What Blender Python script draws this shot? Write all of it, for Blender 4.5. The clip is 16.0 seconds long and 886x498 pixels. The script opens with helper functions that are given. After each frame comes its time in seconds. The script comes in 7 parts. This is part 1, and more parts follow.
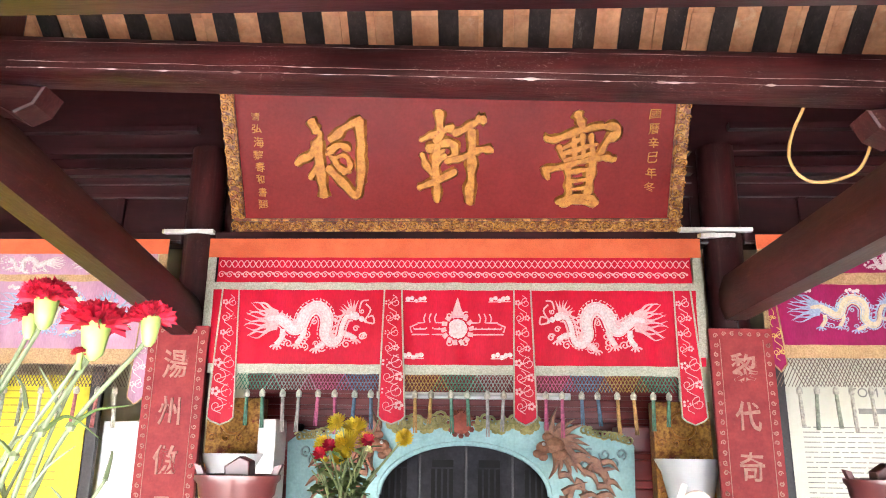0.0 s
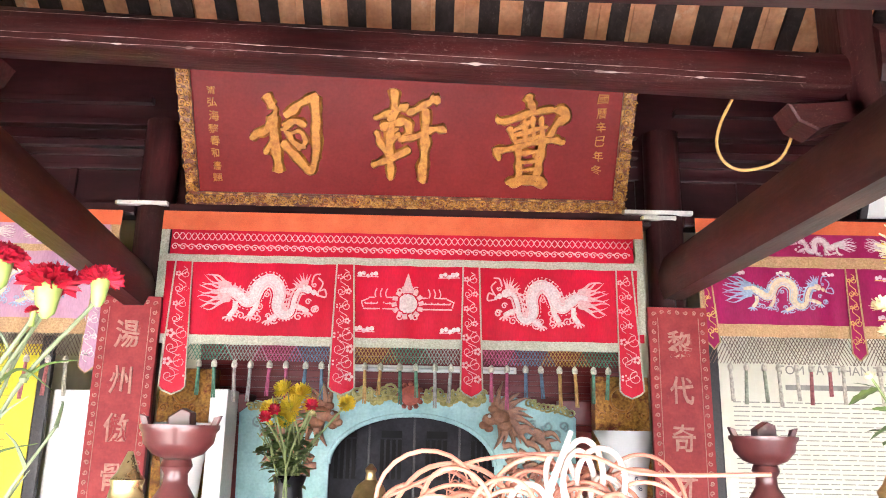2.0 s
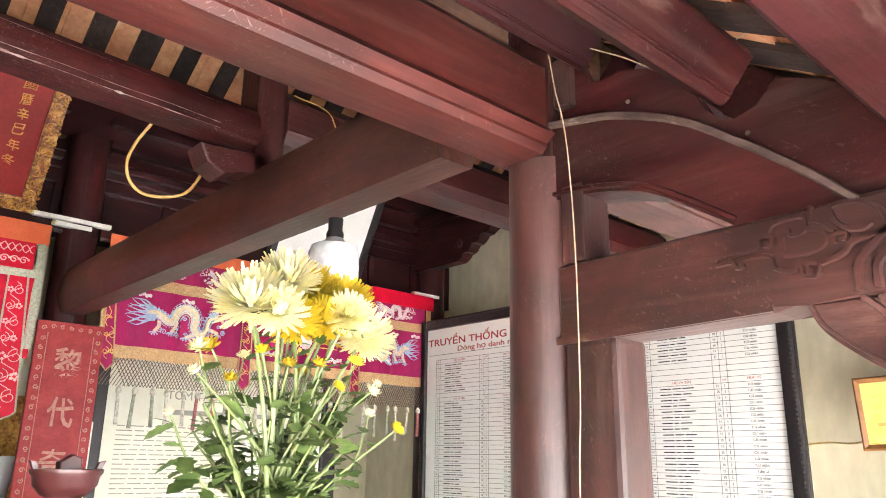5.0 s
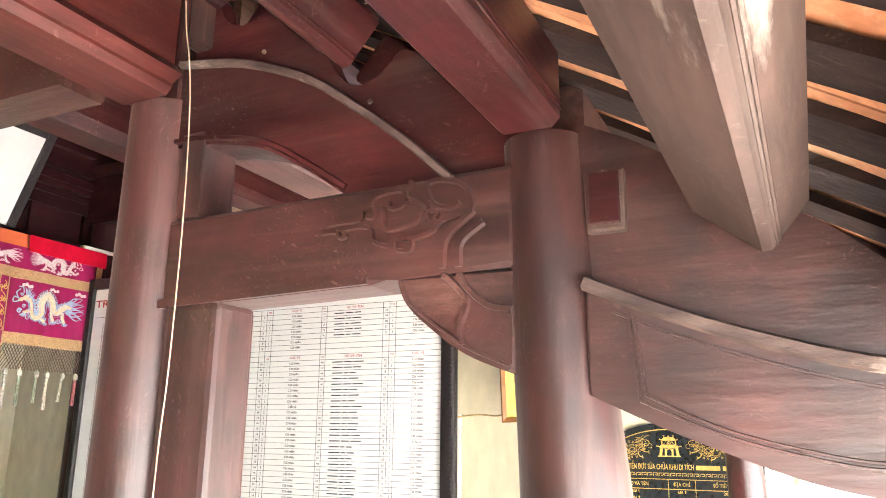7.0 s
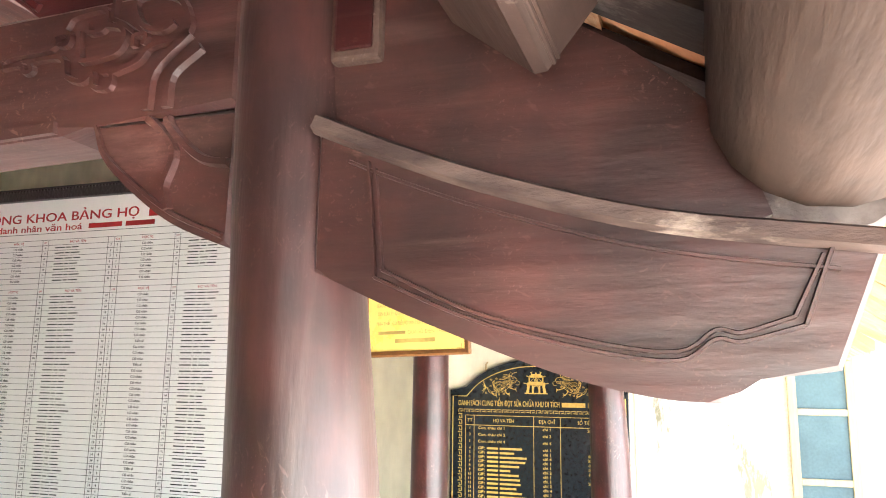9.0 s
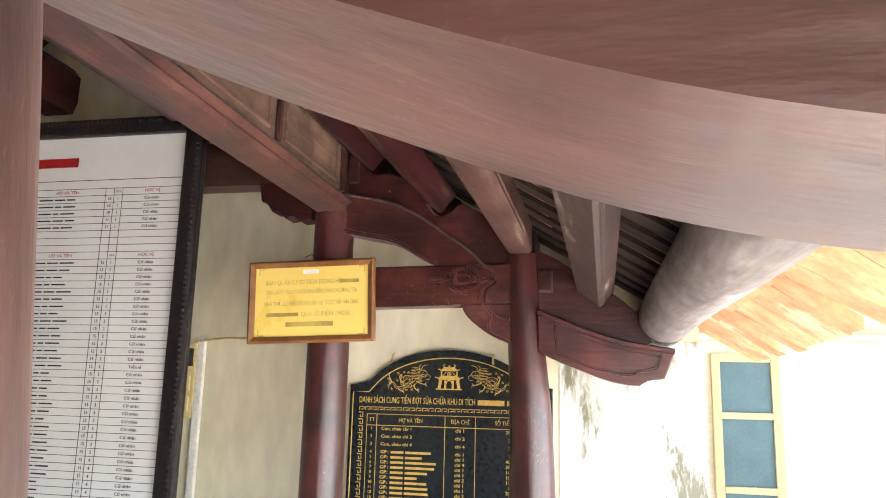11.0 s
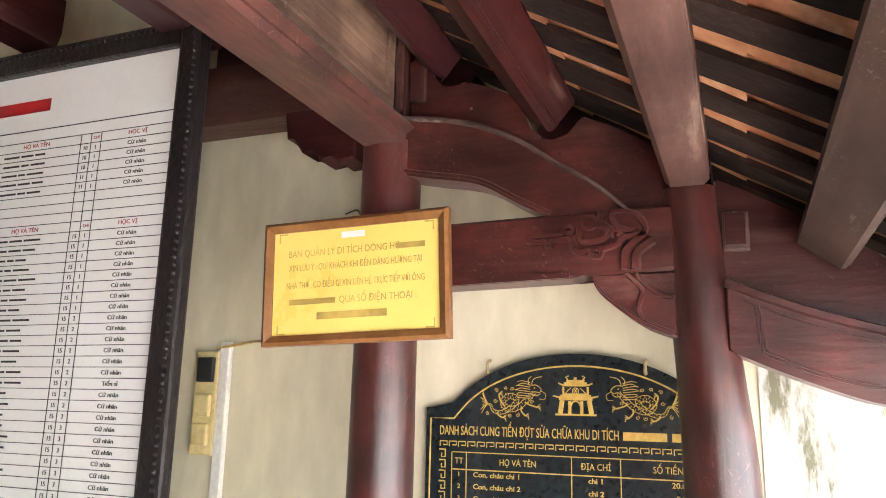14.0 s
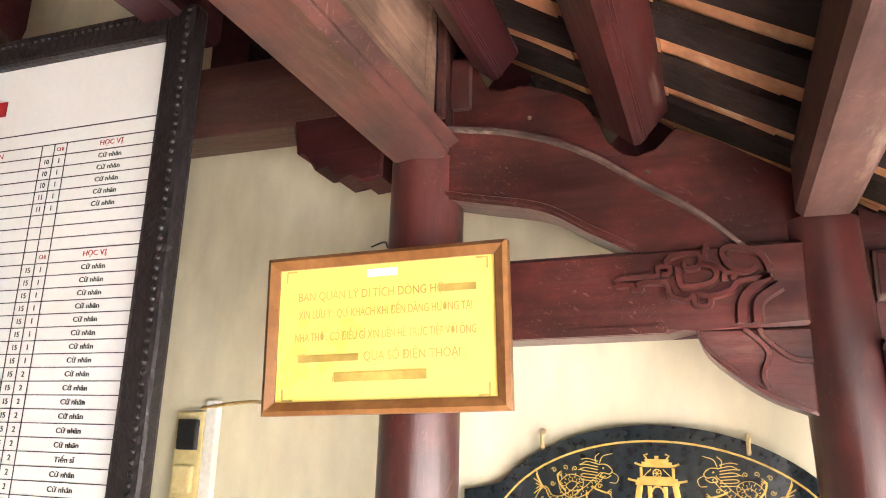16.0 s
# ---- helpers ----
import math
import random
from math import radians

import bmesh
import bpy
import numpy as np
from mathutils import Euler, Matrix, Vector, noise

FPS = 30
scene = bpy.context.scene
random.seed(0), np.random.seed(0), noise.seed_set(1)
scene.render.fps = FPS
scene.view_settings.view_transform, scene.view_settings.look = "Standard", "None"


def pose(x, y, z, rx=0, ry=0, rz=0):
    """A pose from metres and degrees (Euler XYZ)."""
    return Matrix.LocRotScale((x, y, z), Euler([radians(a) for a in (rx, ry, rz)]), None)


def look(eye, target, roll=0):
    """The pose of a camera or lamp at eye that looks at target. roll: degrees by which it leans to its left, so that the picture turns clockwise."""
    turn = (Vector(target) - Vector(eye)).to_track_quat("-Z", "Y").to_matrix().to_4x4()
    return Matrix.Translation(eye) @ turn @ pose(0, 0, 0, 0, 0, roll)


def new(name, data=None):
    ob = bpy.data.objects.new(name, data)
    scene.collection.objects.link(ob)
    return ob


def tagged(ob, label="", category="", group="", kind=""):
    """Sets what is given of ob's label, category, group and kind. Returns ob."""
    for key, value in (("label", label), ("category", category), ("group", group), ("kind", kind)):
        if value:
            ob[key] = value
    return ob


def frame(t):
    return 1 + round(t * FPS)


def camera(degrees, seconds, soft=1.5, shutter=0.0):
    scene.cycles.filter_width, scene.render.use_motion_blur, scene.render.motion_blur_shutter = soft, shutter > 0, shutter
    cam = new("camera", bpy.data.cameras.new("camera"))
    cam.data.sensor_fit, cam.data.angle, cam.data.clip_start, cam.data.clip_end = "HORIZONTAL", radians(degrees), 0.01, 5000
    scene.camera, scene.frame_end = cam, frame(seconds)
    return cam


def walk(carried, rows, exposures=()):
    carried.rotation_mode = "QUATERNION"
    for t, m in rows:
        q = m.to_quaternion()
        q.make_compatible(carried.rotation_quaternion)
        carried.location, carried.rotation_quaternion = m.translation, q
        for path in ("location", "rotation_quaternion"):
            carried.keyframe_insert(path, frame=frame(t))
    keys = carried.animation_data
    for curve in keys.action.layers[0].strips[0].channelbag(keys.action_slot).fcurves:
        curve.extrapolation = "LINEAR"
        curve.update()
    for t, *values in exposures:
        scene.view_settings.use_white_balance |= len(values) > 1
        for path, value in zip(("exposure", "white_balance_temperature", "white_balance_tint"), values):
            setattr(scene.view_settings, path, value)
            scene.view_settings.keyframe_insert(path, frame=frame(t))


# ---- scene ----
cam = camera(61.0, 16.0, 1.0)
PATH = [
    (0, (0.041, -0.048, 1.545), (-0.042, 1.88, 2.069), 0.7),
    (0.5, (0.059, -0.073, 1.555), (-0.031, 1.844, 2.118), 0.7),
    (1, (0.09, -0.102, 1.541), (-0.001, 1.818, 2.092), 0.8),
    (1.5, (0.1, -0.12, 1.533), (0.025, 1.818, 2.021), 1.0),
    (2, (0.093, -0.15, 1.513), (0.116, 1.794, 1.982), 1.1),
    (2.5, (0.096, -0.146, 1.52), (0.331, 1.789, 1.966), 0.9),
    (3, (0.103, -0.154, 1.516), (0.553, 1.743, 1.96), 0.9),
    (3.5, (0.146, -0.169, 1.527), (0.802, 1.663, 1.988), 0.9),
    (4, (0.213, -0.162, 1.539), (1.129, 1.549, 2.021), 0.8),
    (4.2, (0.219, -0.171, 1.53), (1.225, 1.485, 2.029), 0.9),
    (6.3, (0.367, -0.25, 1.546), (1.984, 0.796, 2.087), 0.7),
    (6.5, (0.395, -0.265, 1.539), (2.048, 0.726, 2.073), 0.8),
    (7, (0.438, -0.296, 1.545), (2.187, 0.547, 2.025), 0.6),
    (7.5, (0.499, -0.318, 1.536), (2.292, 0.447, 1.984), 0.8),
    (8, (0.588, -0.347, 1.526), (2.399, 0.395, 1.938), 0.9),
    (8.5, (0.691, -0.368, 1.507), (2.541, 0.287, 1.894), 0.7),
    (9, (0.77, -0.386, 1.492), (2.635, 0.245, 1.846), 0.8),
    (9.5, (0.845, -0.353, 1.468), (2.729, 0.229, 1.803), 1.0),
    (10, (0.966, -0.287, 1.452), (2.881, 0.154, 1.827), 1.1),
    (10.2, (1.016, -0.267, 1.445), (2.939, 0.12, 1.834), 1.5),
    (12.3, (1.737, -0.299, 1.418), (3.622, 0.246, 1.803), 1.6),
    (12.5, (1.816, -0.269, 1.397), (3.691, 0.304, 1.79), 1.7),
    (13, (2.014, -0.186, 1.4), (3.867, 0.462, 1.784), 1.6),
    (13.5, (2.151, -0.123, 1.44), (3.998, 0.544, 1.821), 1.5),
    (14, (2.34, -0.064, 1.463), (4.158, 0.659, 1.878), 1.3),
    (14.5, (2.49, -0.03, 1.503), (4.298, 0.722, 1.909), 1.1),
    (15, (2.588, 0.029, 1.529), (4.413, 0.748, 1.922), 1.3),
    (15.5, (2.646, 0.124, 1.578), (4.487, 0.707, 2.099), 1.7),
    (16, (2.656, 0.21, 1.561), (4.468, 0.889, 2.066), 1.7),
]
walk(cam, [(t, look(eye, target, roll)) for t, eye, target, roll in PATH], exposures=[(0, 5.15, 6150, 14), (2, 5.05, 6200, 16), (3, 4.75, 6300, 17), (4.2, 4.9, 6300, 12), (6.3, 5.15, 6500, 10), (7.5, 5.2, 6500, 10), (9.0, 4.65, 6500, 10), (10.2, 4.2, 6450, 10), (12.3, 3.85, 6300, 11), (14, 4.25, 6350, 12), (15.2, 4.75, 6600, 13), (16, 4.8, 6600, 13)])

# ---- world, sun, exposure ----
world = bpy.data.worlds.new("sky")
scene.world = world
world.use_nodes = True
wn = world.node_tree
sky = wn.nodes.new("ShaderNodeTexSky")
sky.sky_type = "NISHITA"
sky.sun_disc = False
sky.sun_elevation = radians(64)
sky.sun_rotation = radians(140)
sky.air_density, sky.dust_density = 1.0, 1.0
wn.links.new(sky.outputs["Color"], wn.nodes["Background"].inputs["Color"])
wn.nodes["Background"].inputs["Strength"].default_value = 0.115
sun_data = bpy.data.lights.new("sun", "SUN")
sun_data.energy, sun_data.angle, sun_data.color = 5.0, radians(2), (1.0, 0.96, 0.9)
sun = new("sun", sun_data)
sun.matrix_world = look((3.0, -3.6, 9.6), (0.0, 0.0, 0.0))


# ---- materials ----
def mat(name, col, col2=None, rough=0.6, metal=0.0, scale=8.0, stretch=(1, 1, 1), bump=0.15, spots=None, spot_at=0.62, spot_scale=5.0,
        rand=0.0, coat=0.0, fine=60.0, spec=0.5, scratch=None, blotch=0.0, sheen=0.0, streak=0.17, grain=0.4, thin=0.0):
    """Procedural paint, cloth or timber: two scales of noise, optional worn spots, bump."""
    m = bpy.data.materials.new(name)
    m.use_nodes = True
    nt = m.node_tree
    b = nt.nodes["Principled BSDF"]
    L = nt.links.new
    tc = nt.nodes.new("ShaderNodeTexCoord")
    mp = nt.nodes.new("ShaderNodeMapping")
    mp.inputs["Scale"].default_value = stretch
    L(tc.outputs["Object"], mp.inputs["Vector"])
    n1 = nt.nodes.new("ShaderNodeTexNoise")
    n1.inputs["Scale"].default_value, n1.inputs["Detail"].default_value, n1.inputs["Roughness"].default_value = scale, 8, 0.62
    L(mp.outputs["Vector"], n1.inputs["Vector"])
    n2 = nt.nodes.new("ShaderNodeTexNoise")
    n2.inputs["Scale"].default_value, n2.inputs["Detail"].default_value = fine, 4
    L(mp.outputs["Vector"], n2.inputs["Vector"])
    col2 = col2 or tuple(c * 0.6 for c in col)
    ramp = nt.nodes.new("ShaderNodeValToRGB")
    ramp.color_ramp.elements[0].position, ramp.color_ramp.elements[1].position = (0.33, 0.68) if scratch else (0.37, 0.63)
    ramp.color_ramp.elements[0].color, ramp.color_ramp.elements[1].color = (*col2, 1), (*col, 1)
    L(n1.outputs["Fac"], ramp.inputs["Fac"])
    out = ramp.outputs["Color"]
    mx = nt.nodes.new("ShaderNodeMix")
    mx.data_type, mx.blend_type = "RGBA", "MULTIPLY"
    mx.inputs["Factor"].default_value = 0.7 if scratch else grain
    r2 = nt.nodes.new("ShaderNodeValToRGB")
    r2.color_ramp.elements[0].position, r2.color_ramp.elements[1].position = 0.3, 0.7
    r2.color_ramp.elements[0].color = (0.55, 0.55, 0.55, 1)
    L(n2.outputs["Fac"], r2.inputs["Fac"])
    L(out, mx.inputs[6])
    L(r2.outputs["Color"], mx.inputs[7])
    out = mx.outputs[2]
    if spots:
        n3 = nt.nodes.new("ShaderNodeTexNoise")
        n3.inputs["Scale"].default_value, n3.inputs["Detail"].default_value, n3.inputs["Roughness"].default_value = spot_scale, 10, 0.7
        L(mp.outputs["Vector"], n3.inputs["Vector"])
        r3 = nt.nodes.new("ShaderNodeValToRGB")
        r3.color_ramp.elements[0].position, r3.color_ramp.elements[1].position = spot_at, spot_at + 0.1
        L(n3.outputs["Fac"], r3.inputs["Fac"])
        m3 = nt.nodes.new("ShaderNodeMix")
        m3.data_type = "RGBA"
        m3.inputs[7].default_value = (*spots, 1)
        L(r3.outputs["Color"], m3.inputs["Factor"])
        L(out, m3.inputs[6])
        out = m3.outputs[2]
    if blotch:
        n4 = nt.nodes.new("ShaderNodeTexNoise")
        n4.inputs["Scale"].default_value, n4.inputs["Detail"].default_value, n4.inputs["Roughness"].default_value = scale * 0.45, 6, 0.6
        L(tc.outputs["Object"], n4.inputs["Vector"])
        r4 = nt.nodes.new("ShaderNodeValToRGB")
        r4.color_ramp.elements[0].position, r4.color_ramp.elements[1].position = 0.38, 0.62
        r4.color_ramp.elements[0].color = (1 - blotch, 1 - blotch, 1 - blotch, 1)
        L(n4.outputs["Fac"], r4.inputs["Fac"])
        m4 = nt.nodes.new("ShaderNodeMix")
        m4.data_type, m4.blend_type = "RGBA", "MULTIPLY"
        m4.inputs["Factor"].default_value = 1.0
        L(out, m4.inputs[6])
        L(r4.outputs["Color"], m4.inputs[7])
        out = m4.outputs[2]
    if scratch:
        facs = []
        long = [0.16 if c < 0.5 else 1.0 for c in stretch]
        for sc, at, rot, lay in ((150, 0.645, (0.5, 0.35, 0.6), long), (230, 0.645, (-0.45, -0.3, -0.75), long), (400, 0.655, (0.1, 0.1, 0.1), (1, 1, 1))):
            mp5 = nt.nodes.new("ShaderNodeMapping")
            mp5.vector_type = "TEXTURE"
            mp5.inputs["Scale"].default_value = [1 / c for c in lay]
            mp5.inputs["Rotation"].default_value = rot
            L(tc.outputs["Object"], mp5.inputs["Vector"])
            n5 = nt.nodes.new("ShaderNodeTexNoise")
            n5.inputs["Scale"].default_value, n5.inputs["Detail"].default_value, n5.inputs["Distortion"].default_value = sc, 2, 0.3
            L(mp5.outputs["Vector"], n5.inputs["Vector"])
            r5 = nt.nodes.new("ShaderNodeValToRGB")
            r5.color_ramp.elements[0].position, r5.color_ramp.elements[1].position = at, at + 0.08
            L(n5.outputs["Fac"], r5.inputs["Fac"])
            facs.append(r5.outputs["Color"])
        for extra in facs[1:]:
            mm = nt.nodes.new("ShaderNodeMath")
            mm.operation = "MAXIMUM"
            L(facs[0], mm.inputs[0])
            L(extra, mm.inputs[1])
            facs[0] = mm.outputs[0]
        n6 = nt.nodes.new("ShaderNodeTexNoise")
        n6.inputs["Scale"].default_value, n6.inputs["Detail"].default_value = 4.5, 5
        L(tc.outputs["Object"], n6.inputs["Vector"])
        r6 = nt.nodes.new("ShaderNodeMapRange")
        r6.inputs["From Min"].default_value, r6.inputs["From Max"].default_value, r6.inputs["To Max"].default_value = 0.45, 0.7, 0.3
        L(n6.outputs["Fac"], r6.inputs["Value"])
        # rubbed streaks that follow the grain, and soft hand-sized smears of dust
        for sc, lay, lo, hi, most, tone in ((26, [0.35 if c < 0.5 else 1.3 for c in stretch], 0.53, 0.75, streak, 0.42), (2.6, [0.6 if c < 0.5 else 1.0 for c in stretch], 0.5, 0.72, streak * 0.8, 0.4)):
            mp7 = nt.nodes.new("ShaderNodeMapping")
            mp7.inputs["Scale"].default_value = [a * b for a, b in zip(lay, stretch)]
            L(tc.outputs["Object"], mp7.inputs["Vector"])
            n7 = nt.nodes.new("ShaderNodeTexNoise")
            n7.inputs["Scale"].default_value, n7.inputs["Detail"].default_value, n7.inputs["Roughness"].default_value = sc, 7, 0.66
            n7.inputs["Distortion"].default_value = 0.4
            L(mp7.outputs["Vector"], n7.inputs["Vector"])
            r7 = nt.nodes.new("ShaderNodeMapRange")
            r7.inputs["From Min"].default_value, r7.inputs["From Max"].default_value, r7.inputs["To Max"].default_value = lo, hi, most
            L(n7.outputs["Fac"], r7.inputs["Value"])
            m7 = nt.nodes.new("ShaderNodeMix")
            m7.data_type = "RGBA"
            m7.inputs[7].default_value = (*[c * tone for c in scratch], 1)
            L(r7.outputs["Result"], m7.inputs["Factor"])
            L(out, m7.inputs[6])
            out = m7.outputs[2]
        m5 = nt.nodes.new("ShaderNodeMix")
        m5.data_type = "RGBA"
        m5.inputs[7].default_value = (*scratch, 1)
        half = nt.nodes.new("ShaderNodeMath")
        half.operation = "MULTIPLY"
        L(facs[0], half.inputs[0])
        L(r6.outputs["Result"], half.inputs[1])
        L(half.outputs[0], m5.inputs["Factor"])
        L(out, m5.inputs[6])
        out = m5.outputs[2]
    if rand:
        oi = nt.nodes.new("ShaderNodeObjectInfo")
        geo = nt.nodes.new("ShaderNodeNewGeometry")
        ad = nt.nodes.new("ShaderNodeMath")
        ad.operation = "ADD"
        L(oi.outputs["Random"], ad.inputs[0])
        L(geo.outputs["Random Per Island"], ad.inputs[1])
        mr = nt.nodes.new("ShaderNodeMapRange")
        mr.inputs["From Max"].default_value = 2.0
        mr.inputs["To Min"].default_value, mr.inputs["To Max"].default_value = 1 - rand, 1 + rand
        L(ad.outputs[0], mr.inputs["Value"])
        hs = nt.nodes.new("ShaderNodeHueSaturation")
        L(mr.outputs["Result"], hs.inputs["Value"])
        L(out, hs.inputs["Color"])
        out = hs.outputs["Color"]
    L(out, b.inputs["Base Color"])
    rr = nt.nodes.new("ShaderNodeMapRange")
    rr.inputs["To Min"].default_value, rr.inputs["To Max"].default_value = max(rough - 0.14, 0.03), min(rough + 0.14, 1)
    L(n1.outputs["Fac"], rr.inputs["Value"])
    L(rr.outputs["Result"], b.inputs["Roughness"])
    b.inputs["Metallic"].default_value = metal
    b.inputs["Specular IOR Level"].default_value = spec
    b.inputs["Coat Weight"].default_value = coat
    if sheen:
        b.inputs["Sheen Weight"].default_value, b.inputs["Sheen Roughness"].default_value = sheen, 0.45
        b.inputs["Sheen Tint"].default_value = (0.9, 0.78, 0.7, 1)
    if bump:
        bp = nt.nodes.new("ShaderNodeBump")
        bp.inputs["Strength"].default_value, bp.inputs["Distance"].default_value = bump, 0.004
        ad2 = nt.nodes.new("ShaderNodeMath")
        ad2.operation = "ADD"
        L(n1.outputs["Fac"], ad2.inputs[0])
        L(n2.outputs["Fac"], ad2.inputs[1])
        L(ad2.outputs[0], bp.inputs["Height"])
        L(bp.outputs["Normal"], b.inputs["Normal"])
    if thin:
        tr = nt.nodes.new("ShaderNodeBsdfTranslucent")
        ms = nt.nodes.new("ShaderNodeMixShader")
        ms.inputs[0].default_value = thin
        L(out, tr.inputs["Color"])
        L(b.outputs["BSDF"], ms.inputs[1])
        L(tr.outputs["BSDF"], ms.inputs[2])
        L(ms.outputs["Shader"], nt.nodes["Material Output"].inputs["Surface"])
    return m


ALONG_X, ALONG_Y, ALONG_Z = (0.2, 1, 1), (1, 0.2, 1), (1, 1, 0.18)
RED, RED2, DUST = (0.074, 0.0135, 0.013), (0.027, 0.006, 0.0065), (0.17, 0.1, 0.08)
TIMBER = dict(bump=0.35, streak=0.22, spots=DUST, spot_at=0.64, spot_scale=7, fine=70, scratch=(0.34, 0.25, 0.2), blotch=0.5, spec=0.35, scale=9)
wood_x = mat("red_timber_x", RED, RED2, 0.40, stretch=ALONG_X, **TIMBER)
wood_y = mat("red_timber_y", RED, RED2, 0.40, stretch=ALONG_Y, **TIMBER)
wood_z = mat("red_timber_z", RED, RED2, 0.38, stretch=ALONG_Z, **TIMBER)
scuffed_x = mat("scuffed_red_timber", RED, RED2, 0.42, stretch=(0.15, 1, 1), scale=9, bump=0.5, spots=(0.3, 0.2, 0.18), spot_at=0.67, spot_scale=14, fine=70, scratch=(0.46, 0.36, 0.32), blotch=0.5, spec=0.22, streak=0.1)
FADED = dict(bump=0.4, spots=(0.3, 0.22, 0.17), spot_at=0.6, spot_scale=8, fine=60, scratch=(0.4, 0.32, 0.26), blotch=0.5, spec=0.3, scale=8)
faded_x = mat("faded_timber", (0.165, 0.088, 0.072), (0.075, 0.034, 0.028), 0.5, stretch=ALONG_X, **FADED)
brown_x = mat("brown_timber_x", (0.1, 0.06, 0.046), (0.04, 0.023, 0.0185), 0.6, scale=8, stretch=ALONG_X, bump=0.45, spots=(0.38, 0.32, 0.27), spot_at=0.6, spot_scale=9, scratch=(0.42, 0.36, 0.3), blotch=0.45, spec=0.3)
grey_log = mat("grey_log", (0.33, 0.3, 0.28), (0.15, 0.13, 0.12), 0.75, scale=7, stretch=(0.15, 1, 1), bump=0.6, spots=(0.5, 0.47, 0.43), spot_at=0.58, spot_scale=6, scratch=(0.1, 0.08, 0.07), blotch=0.45, spec=0.3)
brown_log = mat("brown_log", (0.11, 0.07, 0.05), (0.04, 0.026, 0.02), 0.7, scale=7, stretch=(0.15, 1, 1), bump=0.6, spots=(0.36, 0.31, 0.27), spot_at=0.62, spot_scale=6, scratch=(0.05, 0.035, 0.03), blotch=0.5, spec=0.3)
DUSTY = dict(bump=0.3, spots=(0.17, 0.085, 0.068), spot_at=0.64, spot_scale=9, scratch=(0.4, 0.26, 0.21), blotch=0.66, spec=0.45, scale=13, sheen=0.08, streak=0.22)
dusty_y = mat("dusty_red_timber", (0.102, 0.029, 0.0225), (0.034, 0.0092, 0.0076), 0.42, stretch=(1, 0.2, 1), **{**DUSTY, "spec": 0.72})
dusty_z = mat("dusty_red_column", (0.086, 0.0235, 0.0195), (0.032, 0.0088, 0.0076), 0.43, stretch=(1, 1, 0.16), **{**DUSTY, "spec": 0.75})
red_x = mat("deep_red_lintel", (0.14, 0.045, 0.034), (0.06, 0.017, 0.014), 0.45, stretch=ALONG_X, **DUSTY)
red_y = mat("deep_red_timber", (0.132, 0.027, 0.023), (0.058, 0.0115, 0.01), 0.38, stretch=(1, 0.2, 1), **{**DUSTY, "streak": 0.14})
red_z = mat("deep_red_column", (0.12, 0.024, 0.021), (0.052, 0.0105, 0.0095), 0.36, stretch=(1, 1, 0.16), **{**DUSTY, "spec": 0.7, "streak": 0.14})
dust_edge = mat("dusty_bevel", (0.1, 0.066, 0.052), (0.03, 0.016, 0.013), 0.75, scale=26, stretch=(1, 0.35, 1), bump=0.8, spots=(0.25, 0.2, 0.16), spot_at=0.56, spot_scale=14)
# pale colour for the purlin edge: its gloss highlight painted in, with scuffed wear
worn_gloss = mat("worn_edge_gloss", (0.6, 0.52, 0.48), (0.12, 0.04, 0.035), 0.6, scale=20, stretch=(0.25, 1, 1), bump=0.5)
maroon_x = mat("maroon_paint_x", (0.095, 0.019, 0.015), (0.045, 0.010, 0.009), 0.45, scale=6, stretch=ALONG_X, bump=0.2, spots=(0.36, 0.2, 0.16), spot_at=0.7, spot_scale=12, scratch=(0.34, 0.25, 0.2), blotch=0.5, spec=0.3)
# lighter than red_timber_y: light and highlights on these beams are put into the colour
lit_tie_y = mat("lit_worn_tie_beam", (0.115, 0.042, 0.032), (0.04, 0.0135, 0.011), 0.4, stretch=ALONG_Y, **{**TIMBER, "streak": 0.3})
weathered = mat("weathered_plank", (0.33, 0.205, 0.14), (0.16, 0.085, 0.06), 0.75, scale=14, stretch=(0.05, 1, 1), bump=0.8, spots=(0.34, 0.25, 0.18), spot_at=0.62, scratch=(0.34, 0.25, 0.2), blotch=0.5, spec=0.3)
dark_wood = mat("dark_panel", (0.052, 0.0115, 0.013), (0.02, 0.0055, 0.0065), 0.35, scale=8, stretch=ALONG_X, bump=0.25, spots=(0.16, 0.1, 0.09), spot_at=0.7, blotch=0.4, spec=0.45)
batten_m = mat("roof_batten", (0.06, 0.04, 0.035), (0.02, 0.0125, 0.0115), 0.75, scale=10, stretch=ALONG_Y, bump=0.5, rand=0.3, spots=(0.2, 0.17, 0.16), spot_at=0.64, scratch=(0.34, 0.25, 0.2), blotch=0.5, spec=0.3)
tile_m = mat("roof_tile", (0.68, 0.36, 0.19), (0.5, 0.22, 0.105), 0.85, scale=10, bump=0.4, rand=0.35, spots=(0.7, 0.53, 0.34), spot_at=0.55, spot_scale=3)
plaster = mat("cream_plaster", (0.76, 0.7, 0.52), (0.64, 0.58, 0.4), 0.85, scale=1.8, bump=0.25, spots=(0.46, 0.39, 0.26), spot_at=0.64, spot_scale=4.5, stretch=(1, 1, 0.4), fine=13, blotch=0.1)
stained = mat("stained_whitewash", (0.62, 0.62, 0.59), (0.52, 0.52, 0.46), 0.85, scale=3, bump=0.2, spots=(0.16, 0.155, 0.1), spot_at=0.52, spot_scale=11, stretch=(1, 1, 0.28), fine=30)
cream_out = mat("cream_outer_wall", (0.55, 0.5, 0.38), (0.46, 0.42, 0.31), 0.85, scale=3, bump=0.1)
